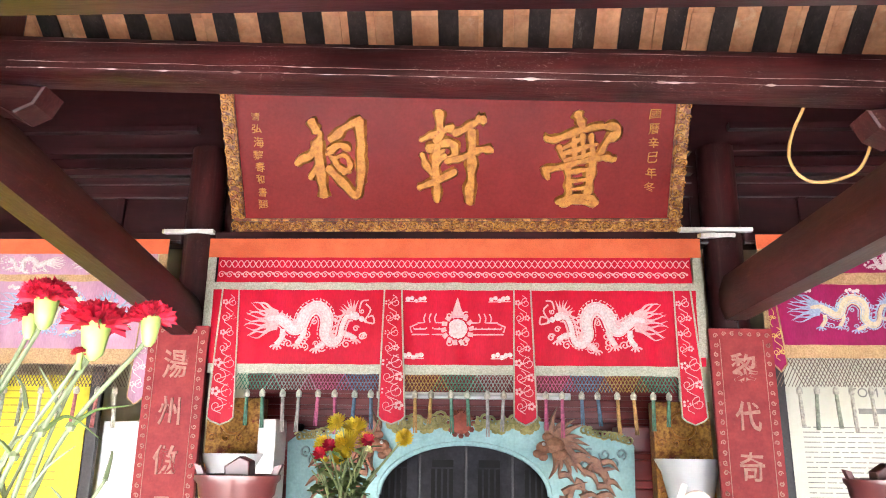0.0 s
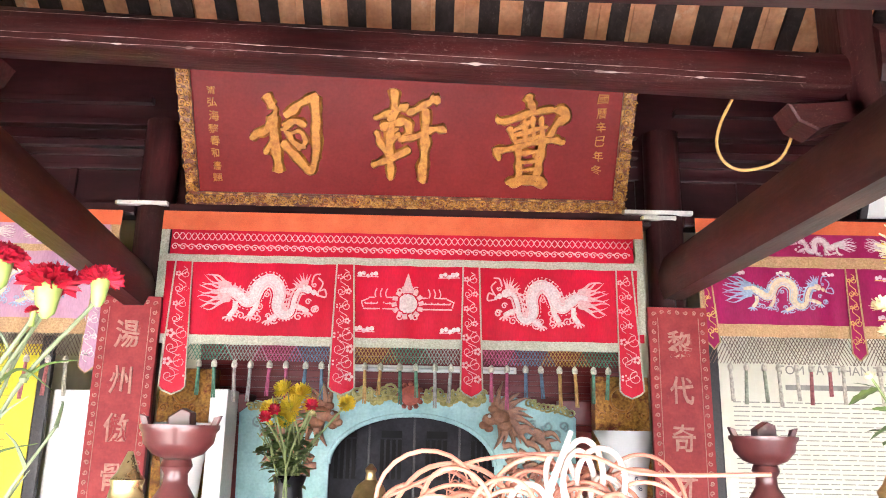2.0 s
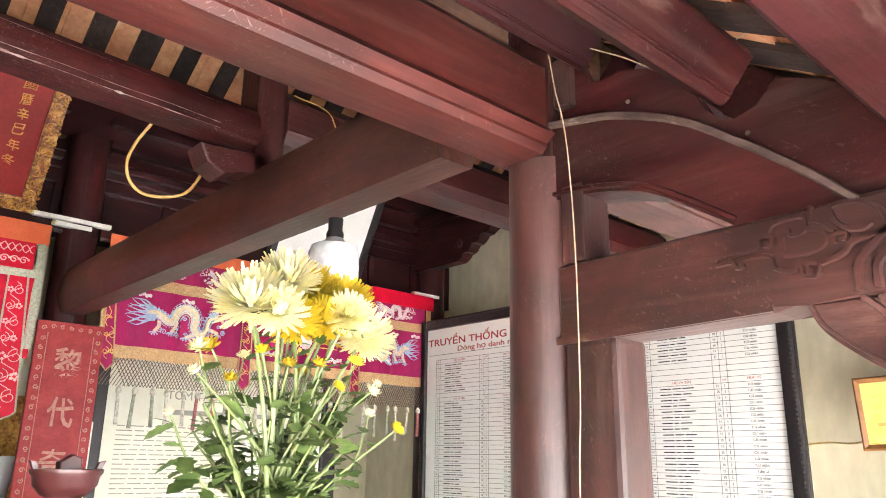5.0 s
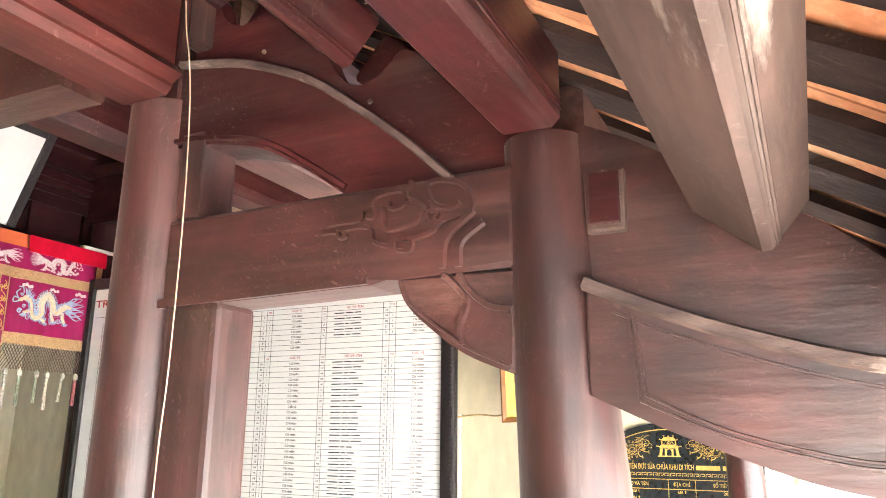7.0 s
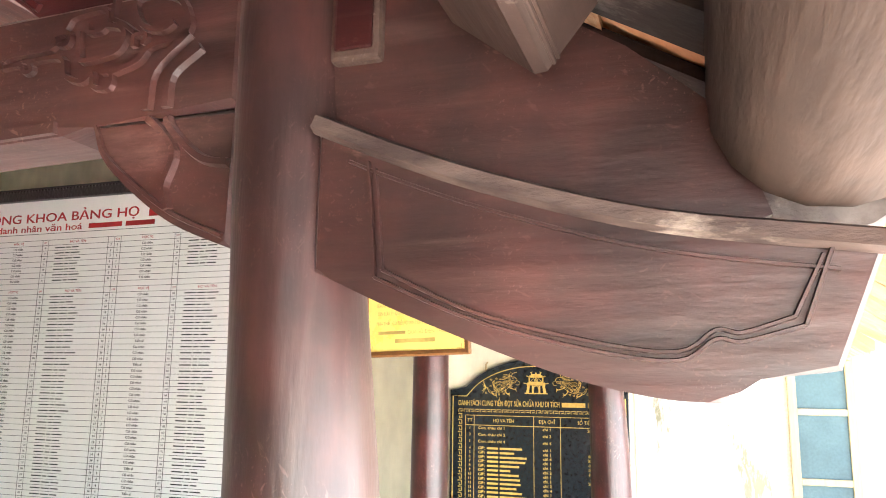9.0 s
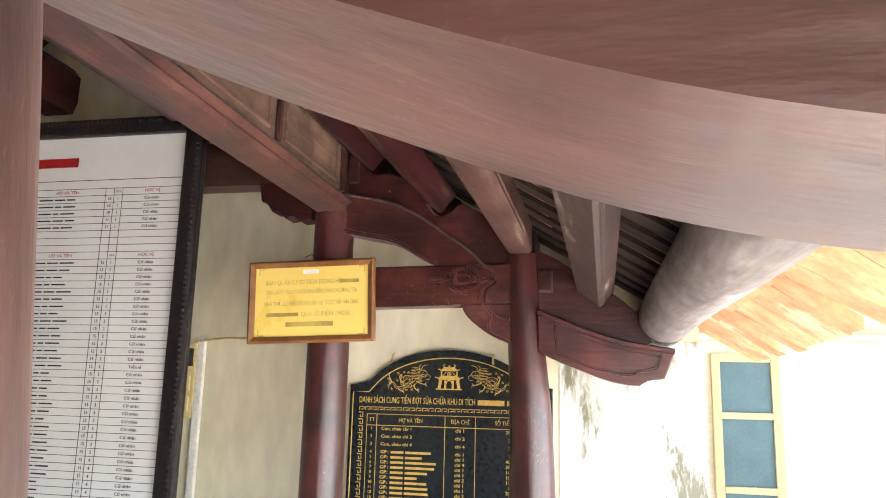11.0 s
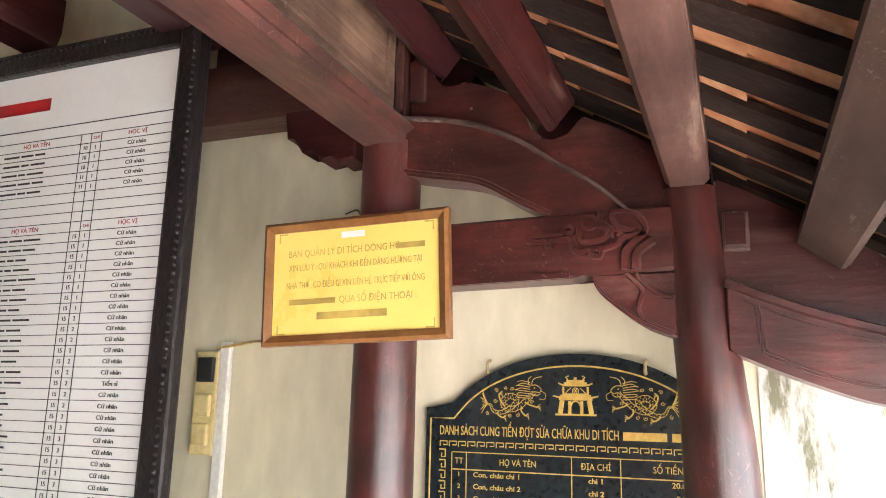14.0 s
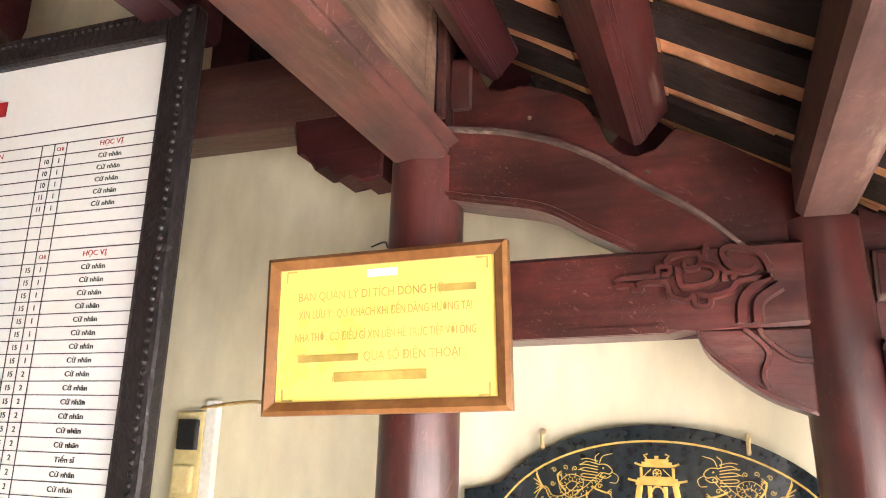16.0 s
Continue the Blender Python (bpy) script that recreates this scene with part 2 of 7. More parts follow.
floor_m = mat("floor_tile", (0.33, 0.25, 0.2), (0.23, 0.17, 0.135), 0.45, scale=5, bump=0.1, rand=0.15)
paving = mat("paving", (0.42, 0.4, 0.37), (0.32, 0.3, 0.28), 0.85, scale=3, bump=0.3)
gold = mat("gilded_carving", (0.58, 0.3, 0.06), (0.2, 0.07, 0.015), 0.42, 0.5, scale=30, bump=0.7, spots=(0.2, 0.035, 0.02), spot_at=0.56, spot_scale=14)
gold_letter = mat("gold_leaf_letter", (0.64, 0.3, 0.05), (0.36, 0.13, 0.02), 0.45, 0.3, scale=26, bump=0.6, spots=(0.25, 0.06, 0.018), spot_at=0.575, spot_scale=26)
frame_red = mat("carved_frame_lacquer", (0.2, 0.05, 0.02), (0.09, 0.02, 0.01), 0.35, scale=24, bump=0.6, spots=(0.5, 0.27, 0.07), spot_at=0.48, spot_scale=26)
plaque_red = mat("plaque_lacquer", (0.235, 0.021, 0.02), (0.19, 0.016, 0.016), 0.4, scale=3, bump=0.08, spec=0.2)
couplet_red = mat("couplet_paint", (0.36, 0.05, 0.05), (0.27, 0.03, 0.035), 0.55, scale=10, bump=0.25, spots=(0.42, 0.16, 0.13), spot_at=0.62, spot_scale=9, spec=0.2)
couplet_gilt = mat("faded_gilt", (0.5, 0.27, 0.2), (0.4, 0.15, 0.12), 0.55, 0.0, scale=40, bump=0.4)
silk_red = mat("red_satin", (0.62, 0.005, 0.038), (0.47, 0.004, 0.022), 0.42, scale=5, stretch=(1, 1, 0.3), bump=0.15, fine=150, spec=0.2)
silk_purple = mat("purple_satin", (0.36, 0.016, 0.105), (0.25, 0.01, 0.07), 0.4, scale=5, stretch=(1, 1, 0.3), bump=0.15, fine=150, spec=0.2)
silk_pink = mat("faded_mauve_satin", (0.56, 0.34, 0.44), (0.46, 0.25, 0.35), 0.42, scale=5, stretch=(1, 1, 0.3), bump=0.15, fine=150, spec=0.2)
cloth_orange = mat("orange_cloth", (0.75, 0.17, 0.07), (0.66, 0.13, 0.05), 0.75, scale=6, bump=0.2, fine=200, spec=0.2)
braid_pale = mat("pale_sequin_braid", (0.56, 0.56, 0.44), (0.38, 0.39, 0.29), 0.45, 0.2, scale=120, bump=0.6)
braid_gold = mat("gold_braid", (0.62, 0.42, 0.2), (0.42, 0.25, 0.11), 0.5, 0.2, scale=120, bump=0.6)
thread_white = mat("silver_thread", (0.8, 0.72, 0.7), (0.6, 0.5, 0.48), 0.5, 0.0, scale=90, bump=0.5)
thread_pink = mat("pink_thread", (0.8, 0.54, 0.52), (0.66, 0.36, 0.36), 0.55, scale=90, bump=0.4)
thread_blue = mat("blue_thread", (0.42, 0.55, 0.68), (0.25, 0.36, 0.52), 0.5, scale=90, bump=0.4)
thread_cream = mat("cream_thread", (0.78, 0.68, 0.45), (0.6, 0.5, 0.3), 0.5, scale=90, bump=0.4)
thread_gold = mat("yellow_thread", (0.78, 0.55, 0.14), (0.6, 0.38, 0.08), 0.5, scale=90, bump=0.4)
net_m = {n: mat("net_" + n, c, None, 0.7, scale=60, bump=0.2) for n, c in (
    ("green", (0.12, 0.3, 0.2)), ("grey", (0.45, 0.42, 0.38)), ("pink", (0.62, 0.12, 0.24)), ("blue", (0.14, 0.22, 0.32)), ("amber", (0.58, 0.33, 0.1)), ("rose", (0.5, 0.16, 0.16)), ("brown", (0.2, 0.14, 0.1)), ("sage", (0.42, 0.46, 0.32)), ("cream", (0.74, 0.7, 0.56)))}
enamel = mat("white_enamel", (0.82, 0.83, 0.82), (0.76, 0.78, 0.77), 0.25, scale=2, bump=0.02, grain=0.06)
board_white = mat("white_board", (0.80, 0.80, 0.78), (0.76, 0.76, 0.73), 0.38, scale=2, bump=0.02, grain=0.06)
board_cream = mat("cream_board", (0.74, 0.73, 0.6), (0.68, 0.67, 0.52), 0.4, scale=2, bump=0.02, grain=0.06)
yellow_board = mat("yellow_board", (0.82, 0.63, 0.17), (0.79, 0.59, 0.14), 0.3, scale=3, bump=0.02, grain=0.06)
yellow_cloth = mat("yellow_sheet", (0.85, 0.75, 0.03), (0.78, 0.68, 0.02), 0.5, scale=4, bump=0.05)
ink = mat("black_ink", (0.03, 0.03, 0.03), None, 0.5, bump=0)
ink_grey = mat("grey_ink", (0.36, 0.35, 0.29), None, 0.5, bump=0)
red_ink = mat("red_ink", (0.5, 0.015, 0.02), None, 0.45, bump=0)
brown_ink = mat("ochre_ink", (0.6, 0.42, 0.1), None, 0.45, bump=0)
black_frame = mat("black_moulding", (0.02, 0.015, 0.016), (0.009, 0.008, 0.008), 0.35, scale=60, bump=0.6)
brown_frame = mat("brown_moulding", (0.27, 0.125, 0.042), (0.17, 0.07, 0.02), 0.35, scale=9, bump=0.2)
granite = mat("black_granite", (0.016, 0.022, 0.026), (0.010, 0.014, 0.017), 0.12, scale=60, bump=0.02)
engraved = mat("engraved_gold", (0.72, 0.5, 0.13), (0.6, 0.38, 0.08), 0.45, 0.3, scale=40, bump=0.1)
candle_wood = mat("turned_wood", (0.1, 0.026, 0.025), (0.055, 0.014, 0.014), 0.36, scale=8, bump=0.1, coat=0.3)
brass = mat("brass", (0.66, 0.52, 0.28), (0.5, 0.37, 0.17), 0.3, 0.85, scale=20, bump=0.1)
turquoise = mat("turquoise_paint", (0.4, 0.66, 0.65), (0.28, 0.52, 0.52), 0.5, scale=7, bump=0.2)
carved_olive = mat("olive_carving", (0.5, 0.44, 0.16), (0.3, 0.27, 0.09), 0.5, scale=20, bump=0.5)
carved_rust = mat("rust_carving", (0.42, 0.2, 0.11), (0.22, 0.09, 0.045), 0.5, scale=24, bump=0.6)
black_lacquer = mat("black_lacquer", (0.014, 0.014, 0.018), (0.008, 0.008, 0.01), 0.3, scale=5, bump=0.05)
red_lacquer = mat("red_lacquer", (0.2, 0.015, 0.015), (0.12, 0.01, 0.01), 0.35, scale=6, stretch=ALONG_X, bump=0.15)
petal_red = mat("carnation_petal", (0.62, 0.014, 0.055), (0.4, 0.006, 0.025), 0.55, scale=30, bump=0.2, rand=0.35, thin=0.4)
petal_yellow = mat("chrysanthemum_petal", (0.85, 0.68, 0.06), (0.78, 0.56, 0.02), 0.5, scale=20, bump=0.1, rand=0.15, thin=0.4)
petal_pale = mat("pale_chrysanthemum_petal", (0.94, 0.92, 0.68), (0.92, 0.86, 0.42), 0.5, scale=20, bump=0.1, rand=0.1, thin=0.4)
leaf_m = mat("leaf", (0.17, 0.25, 0.075), (0.08, 0.135, 0.036), 0.5, scale=15, bump=0.3, rand=0.4, thin=0.4)
stem_m = mat("stem", (0.24, 0.3, 0.125), (0.16, 0.21, 0.075), 0.5, scale=20, bump=0.1, rand=0.3)
stem_pale = mat("pale_stem", (0.16, 0.2, 0.1), (0.1, 0.135, 0.06), 0.5, scale=20, bump=0.1, rand=0.2)
coil_pink = mat("pink_incense", (0.52, 0.225, 0.155), (0.42, 0.155, 0.1), 0.7, scale=40, bump=0.2, rand=0.2)
coil_white = mat("ash_white_incense", (0.6, 0.54, 0.49), (0.48, 0.39, 0.34), 0.8, scale=40, bump=0.2)
cable_m = mat("yellow_cable", (0.68, 0.45, 0.16), (0.55, 0.35, 0.1), 0.4, scale=20, bump=0.05)
cable_w = mat("white_cable", (0.56, 0.46, 0.33), (0.42, 0.33, 0.22), 0.45, scale=20, bump=0.05)
plastic_w = mat("white_plastic", (0.8, 0.79, 0.74), (0.72, 0.7, 0.63), 0.35, scale=6, bump=0.03)
plastic_y = mat("yellowed_plastic", (0.72, 0.6, 0.3), (0.6, 0.48, 0.22), 0.4, scale=6, bump=0.05)
plastic_k = mat("black_plastic", (0.02, 0.02, 0.02), None, 0.4, bump=0)
pale_wood = mat("painted_window_frame", (0.46, 0.34, 0.16), (0.38, 0.27, 0.12), 0.55, scale=8, stretch=ALONG_Z, bump=0.2)
lamp_body = mat("opal_lamp", (0.85, 0.86, 0.88), None, 0.25, bump=0)
glass_blue = mat("dusty_blue_glass", (0.075, 0.125, 0.13), (0.055, 0.095, 0.1), 0.4, scale=3, bump=0.02, spec=0.2)


# ---- building helpers ----
AT = {}
GLYPHS = {}


def thing(name, at, label, category, group="", kind=""):
    ob = new(name)
    ob.empty_display_size = 0.1
    ob.location = at
    AT[ob] = Vector(at)
    return tagged(ob, label, category, group, kind)


def part(name, bm, material, parent=None, label="", smooth=False, kind=""):
    """One bmesh, given in world metres, as one mesh under a thing or part."""
    me = bpy.data.meshes.new(name)
    o = AT[parent] if parent else Vector((0, 0, 0))
    bmesh.ops.translate(bm, verts=bm.verts, vec=-o)
    bmesh.ops.recalc_face_normals(bm, faces=bm.faces)
    bm.to_mesh(me)
    bm.free()
    for p in me.polygons:
        p.use_smooth = smooth
    for one in material if isinstance(material, (list, tuple)) else (material,):
        me.materials.append(one)
    ob = new(name, me)
    if parent:
        ob.parent = parent
    AT[ob] = o
    if smooth:
        me.set_sharp_from_angle(angle=radians(40))
    return tagged(ob, label, kind=kind)


def setting(name, bm, material, label, category, smooth=False):
    return tagged(part(name, bm, material, None, smooth=smooth), label, category, kind="structure")


def BM():
    return bmesh.new()


def box(bm, x0, x1, y0, y1, z0, z1, bev=0.0, mi=0):
    vs = [bm.verts.new((x, y, z)) for x in (x0, x1) for y in (y0, y1) for z in (z0, z1)]
    fs = [bm.faces.new([vs[i] for i in q]) for q in ((0, 1, 3, 2), (4, 6, 7, 5), (0, 4, 5, 1), (2, 3, 7, 6), (0, 2, 6, 4), (1, 5, 7, 3))]
    for f in fs:
        f.material_index = mi
    if bev:
        es = list({e for f in fs for e in f.edges})
        r = bmesh.ops.bevel(bm, geom=es, offset=bev, segments=2, affect="EDGES", profile=0.6)
        for f in r["faces"]:
            f.material_index = mi
    return bm


def prism(bm, prof, axis, a0, a1, bev=0.0, mi=0):
    """A polygon, given in the two other axes in order, drawn out along one axis."""
    def put(u, v, a):
        return {"x": (a, u, v), "y": (u, a, v), "z": (u, v, a)}[axis]
    A = [bm.verts.new(put(u, v, a0)) for u, v in prof]
    B = [bm.verts.new(put(u, v, a1)) for u, v in prof]
    n = len(prof)
    fs = [bm.faces.new(A), bm.faces.new(B[::-1])]
    fs += [bm.faces.new((A[i], A[(i + 1) % n], B[(i + 1) % n], B[i])) for i in range(n)]
    for f in fs:
        f.material_index = mi
    if bev:
        es = list({e for f in fs[:2] for e in f.edges})
        bmesh.ops.bevel(bm, geom=es, offset=bev, segments=1, affect="EDGES")
    return bm


def tube(bm, pts, r, n=8, r2=None, flat=None, mi=0):
    """A round bar along points, tapering from r to r2."""
    P = [Vector(p) for p in pts]
    rings = []
    side = None
    for i, p in enumerate(P):
        d = (P[min(i + 1, len(P) - 1)] - P[max(i - 1, 0)]).normalized()
        side = (d.orthogonal() if side is None else (side - d * side.dot(d))).normalized()
        up = d.cross(side)
        k = r if r2 is None else r + (r2 - r) * i / (len(P) - 1)
        rings.append([bm.verts.new(p + (side * math.cos(a) + up * math.sin(a)) * k) for a in (2 * math.pi * j / n for j in range(n))])
    for a, b in zip(rings, rings[1:]):
        for j in range(n):
            f = bm.faces.new((a[j], a[(j + 1) % n], b[(j + 1) % n], b[j]))
            f.material_index = mi
    for ring in (rings[0][::-1], rings[-1]):
        bm.faces.new(ring).material_index = mi
    return bm


def lathe(bm, prof, at, n=24, mi=0):
    """A turned form: (radius, height) from bottom to top round a vertical axis."""
    rings = []
    for r, z in prof:
        rings.append([bm.verts.new((at[0] + r * math.cos(2 * math.pi * j / n), at[1] + r * math.sin(2 * math.pi * j / n), at[2] + z)) for j in range(n)])
    for a, b in zip(rings, rings[1:]):
        for j in range(n):
            bm.faces.new((a[j], a[(j + 1) % n], b[(j + 1) % n], b[j])).material_index = mi
    bm.faces.new(rings[0][::-1]).material_index = mi
    bm.faces.new(rings[-1]).material_index = mi
    return bm


def curve(pts, n=8):
    """Catmull-Rom through points of any dimension."""
    P = [Vector(p) for p in pts]
    P = [P[0] * 2 - P[1]] + P + [P[-1] * 2 - P[-2]]
    out = []
    for i in range(1, len(P) - 2):
        a, b, c, d = P[i - 1:i + 3]
        for k in range(n):
            t = k / n
            out.append(0.5 * (2 * b + (c - a) * t + (2 * a - 5 * b + 4 * c - d) * t * t + (3 * b - a - 3 * c + d) * t ** 3))
    return out + [P[-2]]


def strip(bm, pts, widths, put, thick=0.003, mi=0):
    """A raised ribbon along 2D points, laid on a surface by put(u, v, height)."""
    n = len(pts)
    rows = []
    for i in range(n):
        a, b = Vector(pts[max(i - 1, 0)]), Vector(pts[min(i + 1, n - 1)])
        d = b - a
        d = d.normalized() if d.length > 1e-9 else Vector((1, 0))
        w = widths[i] if isinstance(widths, (list, tuple)) else widths
        q = Vector((-d.y, d.x)) * w / 2
        p = Vector(pts[i])
        rows.append([bm.verts.new(put(*(p + q), 0)), bm.verts.new(put(*(p + q * 0.6), thick)), bm.verts.new(put(*(p - q * 0.6), thick)), bm.verts.new(put(*(p - q), 0))])
    for a, b in zip(rows, rows[1:]):
        for j in range(3):
            bm.faces.new((a[j], a[j + 1], b[j + 1], b[j])).material_index = mi
    bm.faces.new(rows[0]).material_index = mi
    bm.faces.new(rows[-1][::-1]).material_index = mi


def words(bm, text, put, u, v, size, align="CENTER", thick=0.002, stretch=1.0, bold=0.0):
    """Lettering with the built-in font, as solid letters laid on a surface by put(u, v, height)."""
    key = (text, align, bold)
    if key not in GLYPHS:
        c = bpy.data.curves.new("letters", "FONT")
        c.body, c.size, c.align_x, c.align_y, c.resolution_u, c.extrude = text, 1.0, align, "CENTER", 3, 0.5
        c.offset = bold
        o = bpy.data.objects.new("letters", c)
        scene.collection.objects.link(o)
        me = bpy.data.meshes.new_from_object(o.evaluated_get(bpy.context.evaluated_depsgraph_get()))
        GLYPHS[key] = ([tuple(p.co) for p in me.vertices], [tuple(f.vertices) for f in me.polygons])
        bpy.data.objects.remove(o)
        bpy.data.curves.remove(c)
        bpy.data.meshes.remove(me)
    points, faces = GLYPHS[key]
    vs = [bm.verts.new(put(u + p[0] * size * stretch, v + p[1] * size, thick if p[2] > 0 else 0.0)) for p in points]
    for f in faces:
        try:
            bm.faces.new([vs[i] for i in f])
        except ValueError:
            pass


def bar(bm, put, u0, u1, v, h, thick=0.0015):
    """A plain bar in place of a line of writing."""
    q = [put(u0, v - h / 2, 0), put(u1, v - h / 2, 0), put(u1, v + h / 2, 0), put(u0, v + h / 2, 0)]
    w = [put(u0, v - h / 2, thick), put(u1, v - h / 2, thick), put(u1, v + h / 2, thick), put(u0, v + h / 2, thick)]
    a, b = [bm.verts.new(p) for p in q], [bm.verts.new(p) for p in w]
    bm.faces.new(b)
    for i in range(4):
        bm.faces.new((a[i], a[(i + 1) % 4], b[(i + 1) % 4], b[i]))


# ---- setting ----
RIDGE, KINK = 4.4, 0.85
ROOF = [(-1.0, 1.5), (KINK, 2.582), (2.3, 3.336), (2.75, 3.0), (RIDGE, 4.24), (5.7, 3.4)]   # porch ridge, valley, altar hall ridge


def roof_z(y):
    """Underside of the roof battens."""
    for (ya, za), (yb, zb) in zip(ROOF, ROOF[1:]):
        if y <= yb or yb == ROOF[-1][0]:
            return za + (zb - za) * (y - ya) / (yb - ya)


def under_roof(y0, y1, up):
    """The roof's line from y0 to y1, raised."""
    return [(y, roof_z(y) + up) for y in [y0] + [k for k, _ in ROOF if y0 < k < y1] + [y1]]


TRUSS_X = (-1.56, 1.46, 4.11)
X_LEFT, X_RIGHT, Y_BACK, Y_EAVE = -4.4, 4.40, 5.3, -0.62

setting("floor", box(BM(), X_LEFT, X_RIGHT, -0.75, Y_BACK, -0.06, 0.0), floor_m, "terracotta tiled floor inside the shrine", "floor")
setting("ground", box(BM(), -300, 300, -300, 300, -0.4, -0.2), paving, "pale paved courtyard and ground around the shrine", "ground")
bm = BM()
prism(bm, [(-0.65, -0.2), (Y_BACK + 0.2, -0.2)] + under_roof(-0.65, Y_BACK + 0.2, 0.05)[::-1], "x", X_RIGHT, X_RIGHT + 0.2)
setting("wall_east", bm, plaster, "cream plastered end wall with dirt streaks", "wall")
bm = BM()
prism(bm, [(-0.65, -0.2), (Y_BACK + 0.2, -0.2)] + under_roof(-0.65, Y_BACK + 0.2, 0.05)[::-1], "x", X_LEFT - 0.2, X_LEFT)
setting("wall_west", bm, plaster, "cream plastered end wall", "wall")
setting("wall_north", box(BM(), X_LEFT, X_RIGHT, Y_BACK, Y_BACK + 0.2, -0.2, roof_z(Y_BACK) + 0.05), plaster, "plastered back wall behind the altar", "wall")
bm = BM()
box(bm, X_RIGHT - 0.006, X_RIGHT + 0.21, -0.66, -0.10, -0.2, 1.66)
setting("wall_whitewash", bm, stained, "whitewashed wall end with dark mould stains", "wall")

# roof: tiles above, one mesh; battens below
bm = BM()
tops = under_roof(-0.86, Y_BACK + 0.3, 0.0)
for seg, ((y0, z0), (y1, z1)) in enumerate(zip(tops, tops[1:])):
    n = max(2, round((y1 - y0) / 0.19))
    rise = z1 > z0
    for i in range(n):
        ya, yb = y0 + (y1 - y0) * i / n, y0 + (y1 - y0) * (i + 1) / n
        for k in range(68):
            xa = X_LEFT - 0.3 + k * 0.136
            j = random.uniform(-0.03, 0.03) if (i == 0 and seg == 0) else 0
            off = 0.026 + random.uniform(-0.003, 0.003)
            za, zb = z0 + (z1 - z0) * i / n + off, z0 + (z1 - z0) * (i + 1) / n + off
            la, lb = (0.012, 0.0) if rise else (0.0, 0.012)
            v = [bm.verts.new(p) for p in ((xa, ya + j, za - la), (xa + 0.133, ya + j, za - la), (xa + 0.133, yb, zb - lb), (xa, yb, zb - lb),
                                           (xa, ya + j, za + 0.014), (xa + 0.133, ya + j, za + 0.014), (xa + 0.133, yb, zb + 0.014), (xa, yb, zb + 0.014))]
            for q in ((0, 3, 2, 1), (4, 5, 6, 7), (0, 1, 5, 4), (2, 3, 7, 6), (1, 2, 6, 5), (0, 4, 7, 3)):
                bm.faces.new([v[a] for a in q])
tagged(part("ceiling", bm, tile_m), "orange clay roof tiles seen from below", "ceiling", kind="structure")
bm = BM()
prism(bm, under_roof(-0.84, Y_BACK + 0.3, 0.085) + under_roof(-0.84, Y_BACK + 0.3, 0.12)[::-1], "x", X_LEFT - 0.3, X_RIGHT + 0.3)
setting("roof", bm, tile_m, "upper courses of the clay tile roof", "roof")

battens = thing("roof_battens", (0, RIDGE, roof_z(RIDGE)), "dark wide wooden battens carrying the roof tiles", "roof battens", kind="structure")
for step, wide, y0, y1 in ((0.176, 0.100, -0.57, KINK), (0.176, 0.1, KINK, 2.3), (0.176, 0.084, 2.3, 2.75), (0.25, 0.158, 2.75, RIDGE), (0.25, 0.158, RIDGE, Y_BACK + 0.1)):
    for k in range(int((X_RIGHT - X_LEFT + 0.3) / step)):
        xa = X_LEFT - 0.1 + k * step
        w = wide + random.uniform(-0.014, 0.01)
        a = y0 - (random.uniform(0, 0.05) if y0 < 0 else 0)
        part("batten", prism(BM(), [(a, roof_z(a)), (y1, roof_z(y1)), (y1, roof_z(y1) + 0.018), (a, roof_z(a) + 0.018)], "x", xa, xa + w), batten_m, battens)


def chamfer_beam(y0, y1, z0, z1, c):
    return [(y0 + c, z0), (y1 - c, z0), (y1, z0 + c), (y1, z1 - c), (y1 - c, z1), (y0 + c, z1), (y0, z1 - c), (y0, z0 + c)]


def corner_beam(y, z, a, b, tilt):
    """A beam set on its edge at (y, z): sides a, rising inward, and b, rising outward."""
    c, s = math.cos(math.radians(tilt)), math.sin(math.radians(tilt))
    k = 0.008
    A, B = (c, s), (-s, c)
    out = []
    for u, v in ((k, 0), (a - k, 0), (a, k), (a, b - k), (a - k, b), (k, b), (0, b - k), (0, k)):
        out.append((y + A[0] * u + B[0] * v, z + A[1] * u + B[1] * v))
    return out


def diamond(y, z, s, tilt=45):
    a = math.radians(tilt)
    c = [(-s / 2, -s / 2), (s / 2, -s / 2), (s / 2, s / 2), (-s / 2, s / 2)]
    out = []
    for i in range(4):
        (u, v), (u2, v2) = c[i], c[(i + 1) % 4]
        for k in (0.08, 0.92):
            p, q = u + (u2 - u) * k, v + (v2 - v) * k
            out.append((y + p * math.cos(a) - q * math.sin(a), z + p * math.sin(a) + q * math.cos(a)))
    return out


